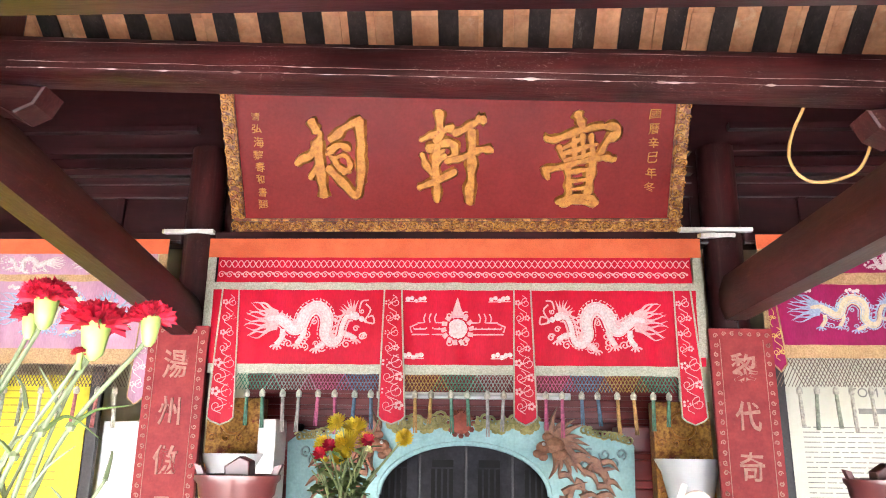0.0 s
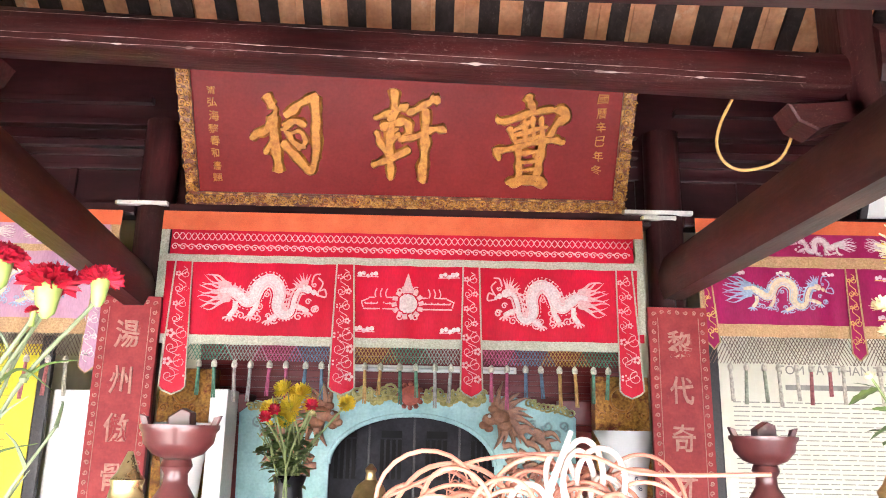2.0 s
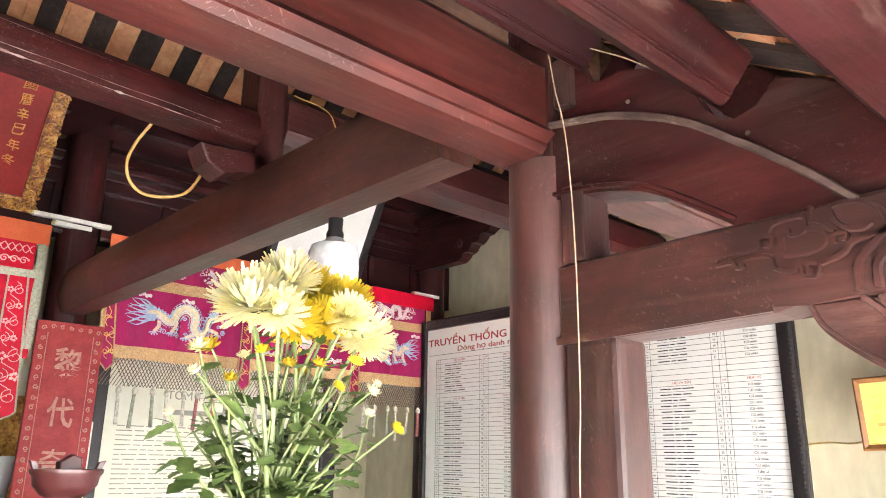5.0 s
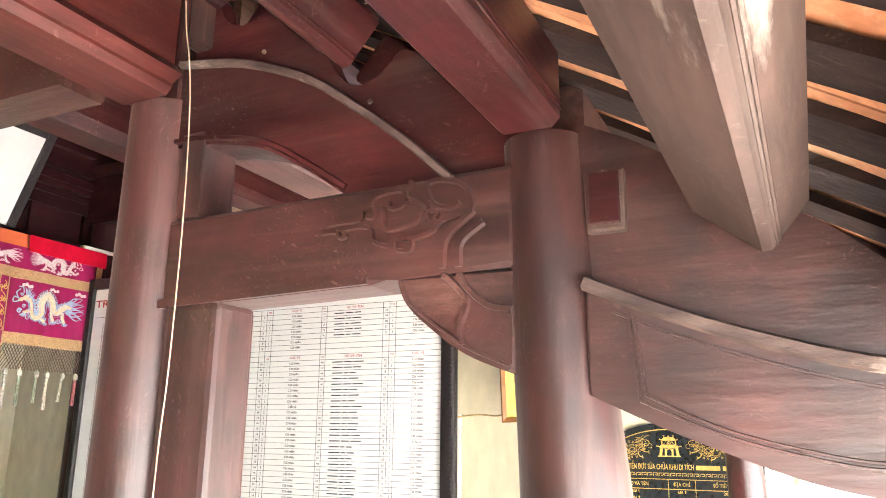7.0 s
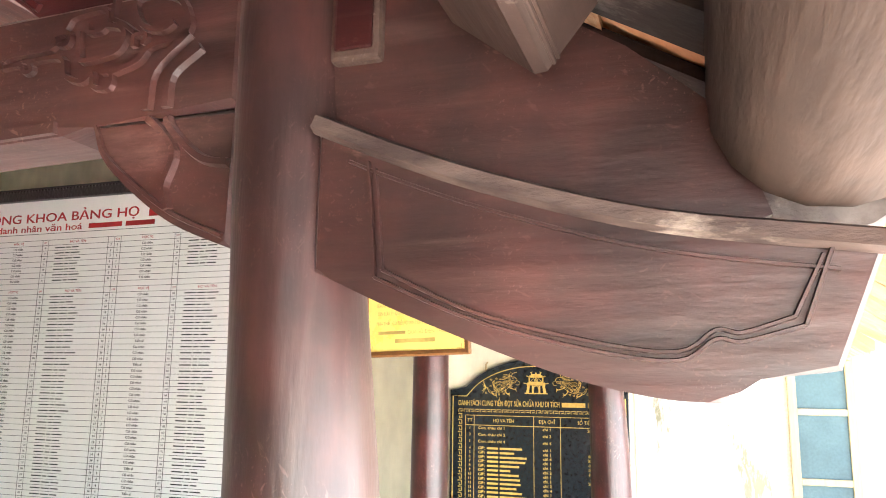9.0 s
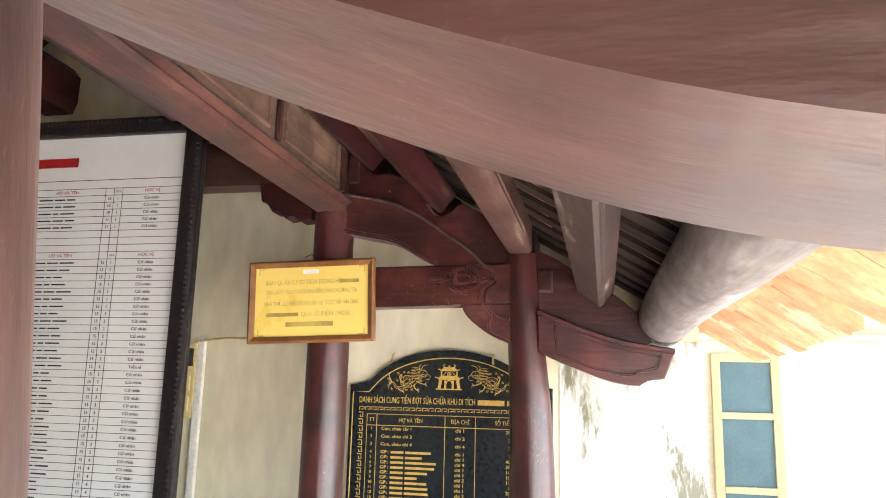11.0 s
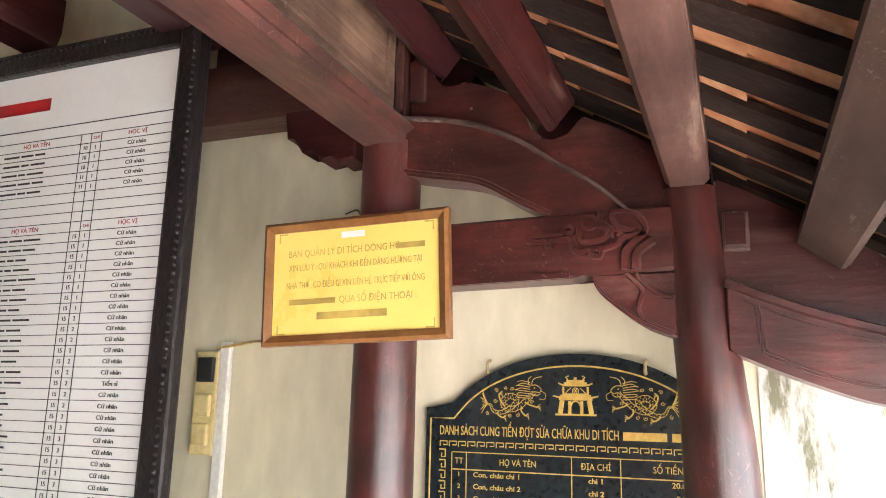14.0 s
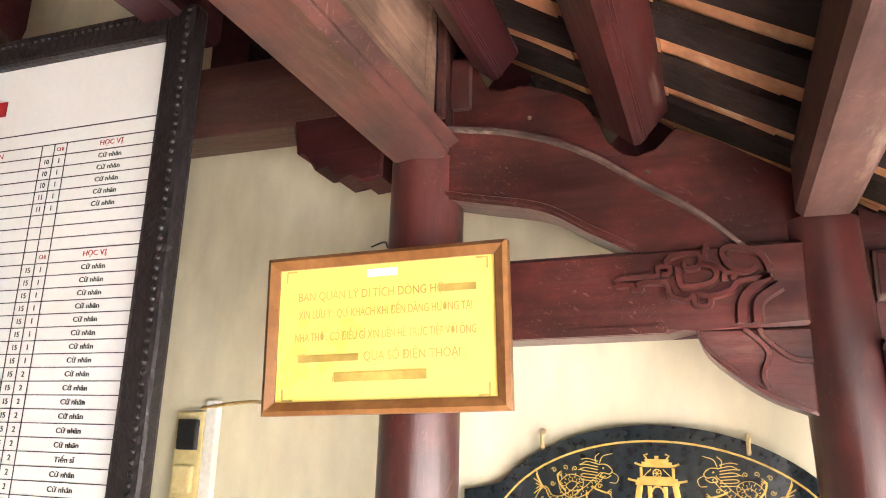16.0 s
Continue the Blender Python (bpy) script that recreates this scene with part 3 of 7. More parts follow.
BAYS = [(X_LEFT, TRUSS_X[0] - 0.05), (TRUSS_X[0] + 0.05, TRUSS_X[1] - 0.08), (TRUSS_X[1] + 0.05, TRUSS_X[2] - 0.07), (TRUSS_X[2] + 0.05, X_RIGHT)]
for b, (xa, xb) in enumerate(BAYS):
    red = faded_x if b == 2 else wood_x

    def purlin(label, y, prof, m, z):
        o = thing("purlin", ((xa + xb) / 2, y, z), label, "roof purlin", "roof purlins")
        part("beam", prism(BM(), prof, "x", xa, xb), m, o)
        (y1, z1), (y2, z2) = prof[-1], prof[-2]
        for f in (0.13, 0.21):
            p = (y1 + (y2 - y1) * f, z1 + (z2 - z1) * f)
            part("bead", tube(BM(), [(xa, *p), (xb, *p)], 0.0024, 6), m, o)
        return o
    o = purlin("dark red chamfered purlin over the front columns", 0.02, chamfer_beam(-0.02, 0.075, 1.962, 2.085, 0.012), red, 1.96)
    o = purlin("dark diagonal purlin resting on the truss plank", 0.30, corner_beam(0.337, 2.122, 0.09, 0.1, 40), wood_x, 2.14)
    o = purlin("worn brown square-set purlin above the eave bracket", -0.285, corner_beam(-0.268, 1.754, 0.112, 0.088, 38), brown_x, 1.75)
    o = purlin("dark diagonal purlin seated high on the truss plank", 0.6, corner_beam(0.622, 2.302, 0.075, 0.085, 40), dark_wood, 2.31)
    o = purlin("deep dark purlin high under the tiles", 1.4, chamfer_beam(1.34, 1.46, 2.51, roof_z(1.34) - 0.004, 0.012), dark_wood, 2.52)
    o = purlin("dark ridge purlin over the porch", 2.3, diamond(2.3, roof_z(2.3) - 0.095, 0.12, 45), dark_wood, roof_z(2.3) - 0.18)
    o = purlin("dark ridge purlin under the tiles", RIDGE, diamond(RIDGE, roof_z(RIDGE) - 0.09, 0.13, 45), wood_x, roof_z(RIDGE) - 0.17)
    # lintel with plank panel over the second columns
    o = thing("lintel_beam", ((xa + xb) / 2, 0.79, 2.145), "deep maroon lintel with chamfered edge under a plank panel", "beam", "lintels")
    zl = 2.215 if b == 2 else 2.37
    m = red_x if b == 2 else maroon_x
    zb = 2.145 if b == 2 else 2.156
    part("beam", prism(BM(), [(0.735, zb), (0.845, zb), (0.855, zb + 0.01), (0.855, zl), (0.735, zl), (0.722, zl - 0.02), (0.722, zb + 0.04), (0.722, zb + 0.013)], "x", xa, xb), m, o)
    part("moulding", prism(BM(), [(0.70, zb + 0.035), (0.722, zb + 0.02), (0.722, zb + 0.04), (0.716, zb + 0.055)], "x", xa, xb), m, o)
    zt = roof_z(0.79) - 0.03
    n, yp = (4, 0.738) if b == 2 else (3, 0.78)
    for k in range(n):
        pa, pb = xa + 0.04 + (xb - xa - 0.08) * k / n, xa + 0.04 + (xb - xa - 0.08) * (k + 1) / n
        part("panel", box(BM(), pa + 0.012, pb - 0.012, yp, yp + 0.02, zl + 0.002, zt), weathered, o)
        part("batten_strip", tube(BM(), [(pb, yp - 0.008, zl + 0.002), (pb, yp - 0.008, zt)], 0.012, 6), m, o)
        if b == 2:
            for xs in (pa + 0.06, pb - 0.06):
                part("panel_bead", tube(BM(), [(xs, yp - 0.003, zl + 0.03), (xs, yp - 0.003, zt)], 0.007, 6), weathered, o)
            part("panel_bead", tube(BM(), [(pa + 0.06, yp - 0.003, zl + 0.03), (pb - 0.06, yp - 0.003, zl + 0.03)], 0.007, 6), weathered, o)
    # eave log, round and weathered
    o = thing("eave_log", ((xa + xb) / 2, -0.5, 1.63), "weathered grey round eave log", "roof purlin", "roof purlins")
    pts = [(x, -0.505 + 0.012 * math.sin(x * 1.7), 1.728 + 0.01 * math.sin(x * 2.3)) for x in np.linspace(xa, xb + (0.03 if b < 3 else 0), 14)]
    part("log", tube(BM(), pts, 0.096, 18), grey_log if b > 1 else brown_log, o, smooth=True)


# ---- trusses ----
def truss(X, main):
    o = thing("timber_truss", (X, 0.4, 0), "dark red timber truss with carved beam, arched brace and eave bracket", "timber truss", "trusses")
    xf, xb = X - 0.05, X + 0.05
    mz, my = (dusty_z, dusty_y) if main else (red_z, red_y)
    bm, rings = BM(), []
    for z, yc, r in ((0.0, -0.02, 0.094), (0.5, -0.02, 0.092), (1.0, -0.018, 0.086), (1.25, -0.014, 0.08), (1.4, -0.008, 0.0765), (1.55, 0.002, 0.0715), (1.7, 0.014, 0.067), (1.85, 0.022, 0.064), (1.97, 0.027, 0.062)):
        rings.append([bm.verts.new((X + r * math.cos(a), yc + r * math.sin(a), z)) for a in np.linspace(0, 2 * math.pi, 36, endpoint=False)])
    for ra, rb in zip(rings, rings[1:]):
        for j in range(36):
            bm.faces.new((ra[j], ra[(j + 1) % 36], rb[(j + 1) % 36], rb[j]))
    bm.faces.new(rings[0][::-1])
    bm.faces.new(rings[-1])
    part("front_column", bm, mz, o, smooth=True)
    part("rear_column", tube(BM(), [(X, 0.795, 0.0), (X, 0.795, 1.2), (X, 0.795, 2.16)], 0.088, 28, 0.08), mz, o, smooth=True)
    part("post_head", box(BM(), X - 0.055, X + 0.055, 0.735, 0.855, 2.15, roof_z(0.73) - 0.03, 0.008), wood_z, o)
    for y in (-0.02, 0.795):
        part("base_stone", lathe(BM(), [(0.15, 0), (0.15, 0.03), (0.12, 0.09), (0.1, 0.1)], (X, y, 0)), paving, o, smooth=True)
    # carved cross beam
    beam = part("cross_beam", prism(BM(), [(0.06, 1.778), (0.25, 1.779), (0.30, 1.768), (0.73, 1.757), (0.73, 1.918), (0.06, 1.93)], "x", xf, xb, 0.008), my, o)

    def face(u, v, h):
        return (xf - 0.001 - h, u, v)
    bm = BM()
    for w, line in (
            (0.007, [(0.389, 1.86), (0.374, 1.87), (0.315, 1.872), (0.311, 1.887), (0.291, 1.887), (0.292, 1.874), (0.305, 1.875)]),
            (0.007, [(0.389, 1.857), (0.359, 1.857), (0.353, 1.847), (0.341, 1.848), (0.344, 1.859), (0.299, 1.858), (0.29, 1.835), (0.265, 1.825), (0.251, 1.833), (0.248, 1.817), (0.226, 1.814), (0.224, 1.83), (0.238, 1.833)]),
            (0.007, [(0.297, 1.894), (0.284, 1.908), (0.24, 1.91), (0.24, 1.887), (0.261, 1.884), (0.264, 1.895)]),
            (0.008, [(0.276, 1.887), (0.273, 1.857), (0.262, 1.85), (0.222, 1.855), (0.21, 1.87), (0.216, 1.884), (0.238, 1.89)]),
            (0.008, [(0.225, 1.83), (0.189, 1.84), (0.172, 1.856), (0.125, 1.865), (0.135, 1.903), (0.17, 1.918), (0.198, 1.914), (0.188, 1.884), (0.16, 1.873), (0.144, 1.88)]),
            (0.007, [(0.197, 1.858), (0.196, 1.871), (0.18, 1.87), (0.184, 1.859)]),
            (0.007, [(0.226, 1.924), (0.229, 1.898), (0.215, 1.889), (0.196, 1.875)]),
            (0.012, [(0.123, 1.865), (0.167, 1.827), (0.173, 1.782)]), (0.012, [(0.107, 1.847), (0.143, 1.82), (0.147, 1.782)])):
        strip(bm, curve(line, 4), w * (1.15 if main else 1.9), face, 0.007 if main else 0.011)
    part("scroll_carving", bm, my, beam)
    part("lower_bevel", prism(BM(), [(0.30, 1.768), (0.73, 1.757), (0.73, 1.772), (0.30, 1.782)], "x", xf - 0.006, xf + 0.002), my, beam)
    # quarter-round spandrel
    sp = [(0.06, 1.776), (0.252, 1.776)] + [tuple(p) for p in curve([(0.252, 1.776), (0.235, 1.735), (0.193, 1.695), (0.135, 1.655), (0.062, 1.625)], 5)[1:]]
    spn = part("spandrel", prism(BM(), sp, "x", xf + 0.004, xb - 0.004, 0.006), my, o)
    bm = BM()

    def face2(u, v, h):
        return (xf + 0.003 - h, u, v)
    strip(bm, curve([(0.172, 1.772), (0.162, 1.765), (0.135, 1.732), (0.145, 1.694), (0.138, 1.669)], 5), 0.011, face2, 0.008)
    strip(bm, curve([(0.147, 1.772), (0.14, 1.758), (0.117, 1.735), (0.094, 1.72), (0.066, 1.715)], 5), 0.011, face2, 0.008)
    strip(bm, curve([(0.245, 1.772), (0.228, 1.737), (0.19, 1.704), (0.135, 1.666), (0.07, 1.638)], 5), 0.006, face2, 0.004)
    part("leaf_carving", bm, my, spn)
    # arched brace
    dz = 0.0 if main else -0.012
    outer = curve([(0.735, 2.237 + dz), (0.58, 2.207 + dz), (0.442, 2.15 + dz), (0.324, 2.068 + dz), (0.238, 1.998), (0.16, 1.925)], 6)
    inner = curve([(0.735, 2.062), (0.66, 2.058 + dz), (0.53, 2.03 + dz), (0.431, 1.975 + dz), (0.35, 1.92)], 6)
    arch = part("arched_brace", prism(BM(), [tuple(p) for p in outer] + [tuple(p) for p in inner[::-1]], "x", xf + 0.005, xb - 0.005), wood_y if main else my, o)
    bm = BM()

    def face3(u, v, h):
        return (xf + 0.004 - h, u, v)
    strip(bm, [(p.x, p.y - 0.006 + 0.0012 * noise.noise(Vector((p.x * 40, X, 0)))) for p in outer], 0.015 if main else 0.012, face3, 0.012)
    part("top_roll", bm, dust_edge, arch)
    bm = BM()
    strip(bm, [(p.x, p.y + 0.012) for p in inner], 0.012, face3, 0.006)
    part("lower_roll", bm, wood_y if main else my, arch)
    # planks that fill up to the roof
    crest = [(0.735, 2.41), (0.70, 2.402), (0.683, 2.38), (0.672, 2.335), (0.655, 2.312), (0.62, 2.30), (0.585, 2.315), (0.565, 2.31), (0.50, 2.285), (0.445, 2.255), (0.42, 2.21), (0.405, 2.16), (0.375, 2.128), (0.345, 2.12), (0.305, 2.132), (0.285, 2.165), (0.268, 2.178), (0.2, 2.145), (0.11, 2.088), (0.05, 2.05)]
    up = [(0.05, 1.93), (0.155, 1.93)] + [tuple(p) for p in outer[::-1]] + crest
    plank = part("gable_plank", prism(BM(), up, "x", X - 0.02, X + 0.02, 0.004), wood_y if main else my, o)
    for y, z in ((0.56, 2.235), (0.325, 2.09)):
        bm = BM()
        tube(bm, [(X - 0.0235, y, z), (X - 0.012, y + 0.002, z - 0.002)], 0.0045, 6, 0.006)
        part("dowel_end", bm, dust_edge, plank)
    part("side_block", box(BM(), X - 0.045, X + 0.045, 0.69, 0.732, 2.27, 2.385, 0.006), mz, o)
    # eave bracket
    top = curve([(-0.04, 1.752), (-0.13, 1.712), (-0.228, 1.675), (-0.36, 1.637), (-0.525, 1.612)], 5)
    low = curve([(-0.04, 1.597), (-0.14, 1.552), (-0.27, 1.503), (-0.35, 1.484), (-0.402, 1.480)], 5)
    prof = [tuple(p) for p in top] + [(-0.525, 1.60), (-0.488, 1.506), (-0.43, 1.503), (-0.413, 1.492)] + [tuple(p) for p in low[::-1]]
    br = part("eave_bracket", prism(BM(), prof, "x", xf - 0.006, xb + 0.006, 0.004), my, o)

    def face4(u, v, h):
        return (xf - 0.007 - h, u, v)
    bm = BM()
    strip(bm, [(p.x, p.y - 0.009) for p in top], 0.021, face4, 0.012)
    part("top_roll", bm, dust_edge if main else my, br)
    bm = BM()
    for d in (0.0, 0.007):
        strip(bm, [(-0.096 - d, 1.70 - d), (-0.1 - d, 1.66), (-0.106 - d, 1.588 + d)], 0.004, face4, 0.004)
        lo = curve([(-0.106 - d, 1.588 + d), (-0.2, 1.548 + d), (-0.3, 1.522 + d), (-0.37, 1.513 + d), (-0.40, 1.53 + d), (-0.42, 1.528 + d), (-0.465 + d, 1.54 + d)], 5)
        strip(bm, lo, 0.004, face4, 0.004)
        strip(bm, [(-0.465 + d, 1.54 + d), (-0.488 + d, 1.602 - d)], 0.004, face4, 0.004)
    strip(bm, [(p.x, p.y - 0.034) for p in top[2:-1]], 0.004, face4, 0.003)
    part("incised_border", bm, my, br)
    pl = [(-0.03, 1.74), (-0.03, 1.985), (-0.10, 1.95), (-0.335, 1.80), (-0.42, 1.725), (-0.45, 1.635)] + [tuple(p) for p in top[-4:0:-1]]
    part("eave_plank", prism(BM(), pl, "x", X - 0.026, X + 0.03), my if main else wood_y, o)
    tb = part("tenon_block", box(BM(), X - 0.04, X + 0.03, -0.095, -0.04, 1.815, 1.905, 0.005), brown_x, o)
    part("split_end", box(BM(), X - 0.0425, X - 0.03, -0.088, -0.045, 1.826, 1.9, 0.003), wood_y, tb)
    return o


for X, main in zip(TRUSS_X, (True, True, False)):
    truss(X, main)

# door post beside the second column of the first truss
for X in TRUSS_X[:2]:
    o = thing("door_post", (X, 0.65, 0), "squared red door post with rounded edges", "post", "door posts")
    part("post", box(BM(), X - 0.055, X + 0.045, 0.592, 0.712, 0.0, 1.762, 0.012), dusty_z, o)
    part("head_block", box(BM(), X - 0.05, X + 0.04, 0.66, 0.715, 1.92, 2.085, 0.006), dusty_z, o)

# tie beams to the altar columns, struts and the cross purlin over the middle
for X in TRUSS_X:
    y0 = 1.08 if X < 4 else 0.87
    o = thing("tie_beam", (X, 2.3, 2.28), "heavy dark tie beam with a rounded back", "beam", "tie beams")
    zb, h, drop = {-1.56: (2.21, 0.235, 0.13), 1.46: (2.26, 0.258, 0.0)}.get(X, (2.272, 0.205, 0.0))
    prof = [(X - 0.055, zb), (X + 0.055, zb), (X + 0.08, zb + h * 0.25), (X + 0.082, zb + h * 0.6), (X + 0.05, zb + h * 0.93), (X, zb + h), (X - 0.05, zb + h * 0.93), (X - 0.082, zb + h * 0.6), (X - 0.08, zb + h * 0.25)]
    bm = prism(BM(), prof, "y", y0, 4.05)
    for v in bm.verts:
        v.co.z += drop * (3.55 - v.co.y)
    part("beam", bm, lit_tie_y if X > 0 else wood_y, o, smooth=True)
    if X < 4:
        part("strut", box(BM(), X - 0.06, X + 0.06, 2.05, 2.19, zb + h - 0.015 + drop * 1.4, roof_z(2.05) - 0.05, 0.01), wood_z, o)
    o = thing("altar_column", (X, 4.16, 0), "round dark red column beside the altar", "column", "altar columns")
    part("shaft", tube(BM(), [(X, 4.16, 0), (X, 4.16, 3.3)], 0.115, 28, 0.105), wood_z, o, smooth=True)
    part("base_stone", lathe(BM(), [(0.18, 0), (0.18, 0.04), (0.14, 0.1)], (X, 4.16, 0)), paving, o, smooth=True)
o = thing("cross_purlin", (-0.05, 2.12, 2.63), "thick dark red cross purlin with a worn edge and painted pale gloss lines", "roof purlin", "roof purlins")
DY, DZ, LEAN = 0.22, 0.092, -0.036      # the beam sinks a little towards the east
prof = [(2.014, 2.642), (2.024, 2.634), (2.135, 2.632), (2.15, 2.642), (2.155, 2.72), (2.13, 2.772), (2.09, 2.776), (2.04, 2.765), (2.018, 2.735), (2.012, 2.70)]
bm = prism(BM(), prof, "x", -1.50, 1.40)
bmesh.ops.bisect_plane(bm, geom=bm.verts[:] + bm.edges[:] + bm.faces[:], plane_co=(-0.6, 0, 0), plane_no=(1, 0, 0))
bmesh.ops.bisect_plane(bm, geom=bm.verts[:] + bm.edges[:] + bm.faces[:], plane_co=(0.5, 0, 0), plane_no=(1, 0, 0))
for v in bm.verts:
    v.co.z += LEAN * v.co.x + 0.004 * math.sin(v.co.x * 2.1 + v.co.y * 9)
part("beam", bm, scuffed_x, o, smooth=True)
# broken pale strips: the edge's gloss lines laid on as colour, mixed with wear
run = [-1.42 + 0.011 * k for k in range(244)]
for z0, seed, most in ((2.643, 2, 0.016), (2.665, 7, 0.006), (2.738, 11, 0.005)):
    bm = BM()
    strip(bm, [(x, z0 + LEAN * x + 0.003 * noise.noise(Vector((x * 6, seed, 0)))) for x in run], [max(0.0004, -0.002 + most * 1.5 * noise.noise(Vector((x * 7, seed, 0))) + most * noise.noise(Vector((x * 31, seed, 3)))) for x in run], lambda u, v, h: (u, 2.0125 + (0.007 if z0 > 2.7 else 0.0) - h, v), 0.0014)
    part("worn_edge", bm, worn_gloss, o)
for s, X, d in ((1, TRUSS_X[0], 0.087), (-1, TRUSS_X[1], -0.012)):
    prof = [(X, 2.51), (X + s * 0.10, 2.50), (X + s * 0.16, 2.47), (X + s * 0.22, 2.50), (X + s * 0.25, 2.56), (X, 2.58)]
    part("corbel", prism(BM(), [(x, z + d) for x, z in prof], "y", 1.83 + DY, 1.95 + DY, 0.006), wood_x, o)
for b in (0, 2):
    xa, xb = BAYS[b]
    o = thing("cross_purlin", ((xa + xb) / 2, 2.12, 2.63), "thick dark red cross purlin in the side bay", "roof purlin", "roof purlins")
    part("beam", prism(BM(), [(y + DY, z + DZ - 0.035) for y, z in [(1.82, 2.57), (1.96, 2.57), (1.985, 2.62), (1.985, 2.74), (1.95, 2.785), (1.84, 2.785), (1.8, 2.74), (1.8, 2.62)]], "x", xa, xb), wood_x, o)
# carved corbel under the tie beam at the end wall
o = thing("carved_corbel", (4.11, 1.0, 2.12), "stepped carved corbel under a beam", "corbel")
part("corbel", prism(BM(), [(0.88, 2.12), (0.93, 2.115), (0.95, 2.14), (0.99, 2.125), (1.01, 2.165), (1.05, 2.155), (1.07, 2.2), (1.10, 2.2), (1.115, 2.284), (0.88, 2.284)], "x", 4.05, 4.15, 0.006), wood_y, o)

o = thing("carved_corbel", (4.06, 3.8, 2.99), "dark carved scalloped corbel high beside the end wall", "corbel")
part("corbel", prism(BM(), [(4.26, 3.33), (4.26, 2.98), (3.74, 2.98), (3.70, 3.0), (3.68, 3.04), (3.64, 3.035), (3.61, 3.055), (3.60, 3.095), (3.55, 3.09), (3.52, 3.11), (3.50, 3.15), (3.45, 3.145), (3.42, 3.16), (3.40, 3.185), (3.29, 3.19), (3.27, 3.22), (3.27, 3.33)], "x", 4.0, 4.1, 0.006), wood_y, o)
part("scroll", tube(BM(), [(3.995, 3.72 + 0.05 * math.cos(a * 0.5) * (1 - a / 14), 3.1 + 0.05 * math.sin(a * 0.5) * (1 - a / 14)) for a in range(13)], 0.008, 6), wood_y, o)
part("bracket_arm", box(BM(), 4.0, 4.1, 3.2, 4.26, 3.335, 3.42, 0.01), wood_y, o)

# header beam and dark panelling above the curtains
o = thing("altar_header", (0, 4.16, 2.73), "dark header beam over the altar opening", "beam")
for xa, xb in ((X_LEFT, TRUSS_X[0] - 0.1), (TRUSS_X[0] + 0.1, TRUSS_X[1] - 0.1), (TRUSS_X[1] + 0.1, TRUSS_X[2] - 0.1)):
    part("beam", box(BM(), xa, xb, 4.09, 4.22, 2.70, 2.775, 0.008), dark_wood, o)
    part("bead", tube(BM(), [(xa, 4.088, 2.712), (xb, 4.088, 2.712)], 0.008, 8), dark_wood, o)
o = thing("panelled_screen", (0, 4.26, 2.77), "dark red panelled wooden screen above the header", "wood panelling")
YS = 4.26
part("board", box(BM(), X_LEFT, X_RIGHT, YS, YS + 0.04, 2.73, roof_z(YS) - 0.01), dark_wood, o)
for xa, xb in ((-4.3, -1.68), (-1.44, -1.10), (1.02, 1.34), (1.58, 2.75), (2.75, 3.98)):
    for za, zb, d in ((2.775, 2.80, 0.03), (3.03, 3.06, 0.03), (3.12, 3.14, 0.02), (3.17, 3.21, 0.05), (3.30, 3.345, 0.07), (3.46, 3.5, 0.05)):
        part("rail", box(BM(), xa, xb, YS - 0.005 - d, YS, za, zb, 0.004), dark_wood, o)
    n = max(1, round((xb - xa) / 0.42))
    for k in range(n + 1):
        x = xa + (xb - xa) * k / n
        part("stile", box(BM(), x - 0.022, x + 0.022, YS - 0.028, YS, 2.80, 3.03, 0.004), dark_wood, o)
    part("moulding", prism(BM(), [(YS - 0.07, 3.21), (YS, 3.21), (YS, 3.29), (YS - 0.05, 3.27)], "x", xa, xb), dark_wood, o)

# ---- hangings ----
def motif_blob(bm, put, u, v, r, h=0.003, n=7):
    c = bm.verts.new(put(u, v, h))
    ring = [bm.verts.new(put(u + r * math.cos(6.283 * k / n), v + r * math.sin(6.283 * k / n), 0)) for k in range(n)]
    for k in range(n):
        bm.faces.new((c, ring[k], ring[(k + 1) % n]))


def spiral(u, v, r, turns, a0, hand=1, n=14):
    return [(u + r * (1 - 0.8 * k / n) * math.cos(a0 + hand * 6.283 * turns * k / n), v + r * (1 - 0.8 * k / n) * math.sin(a0 + hand * 6.283 * turns * k / n)) for k in range(n + 1)]


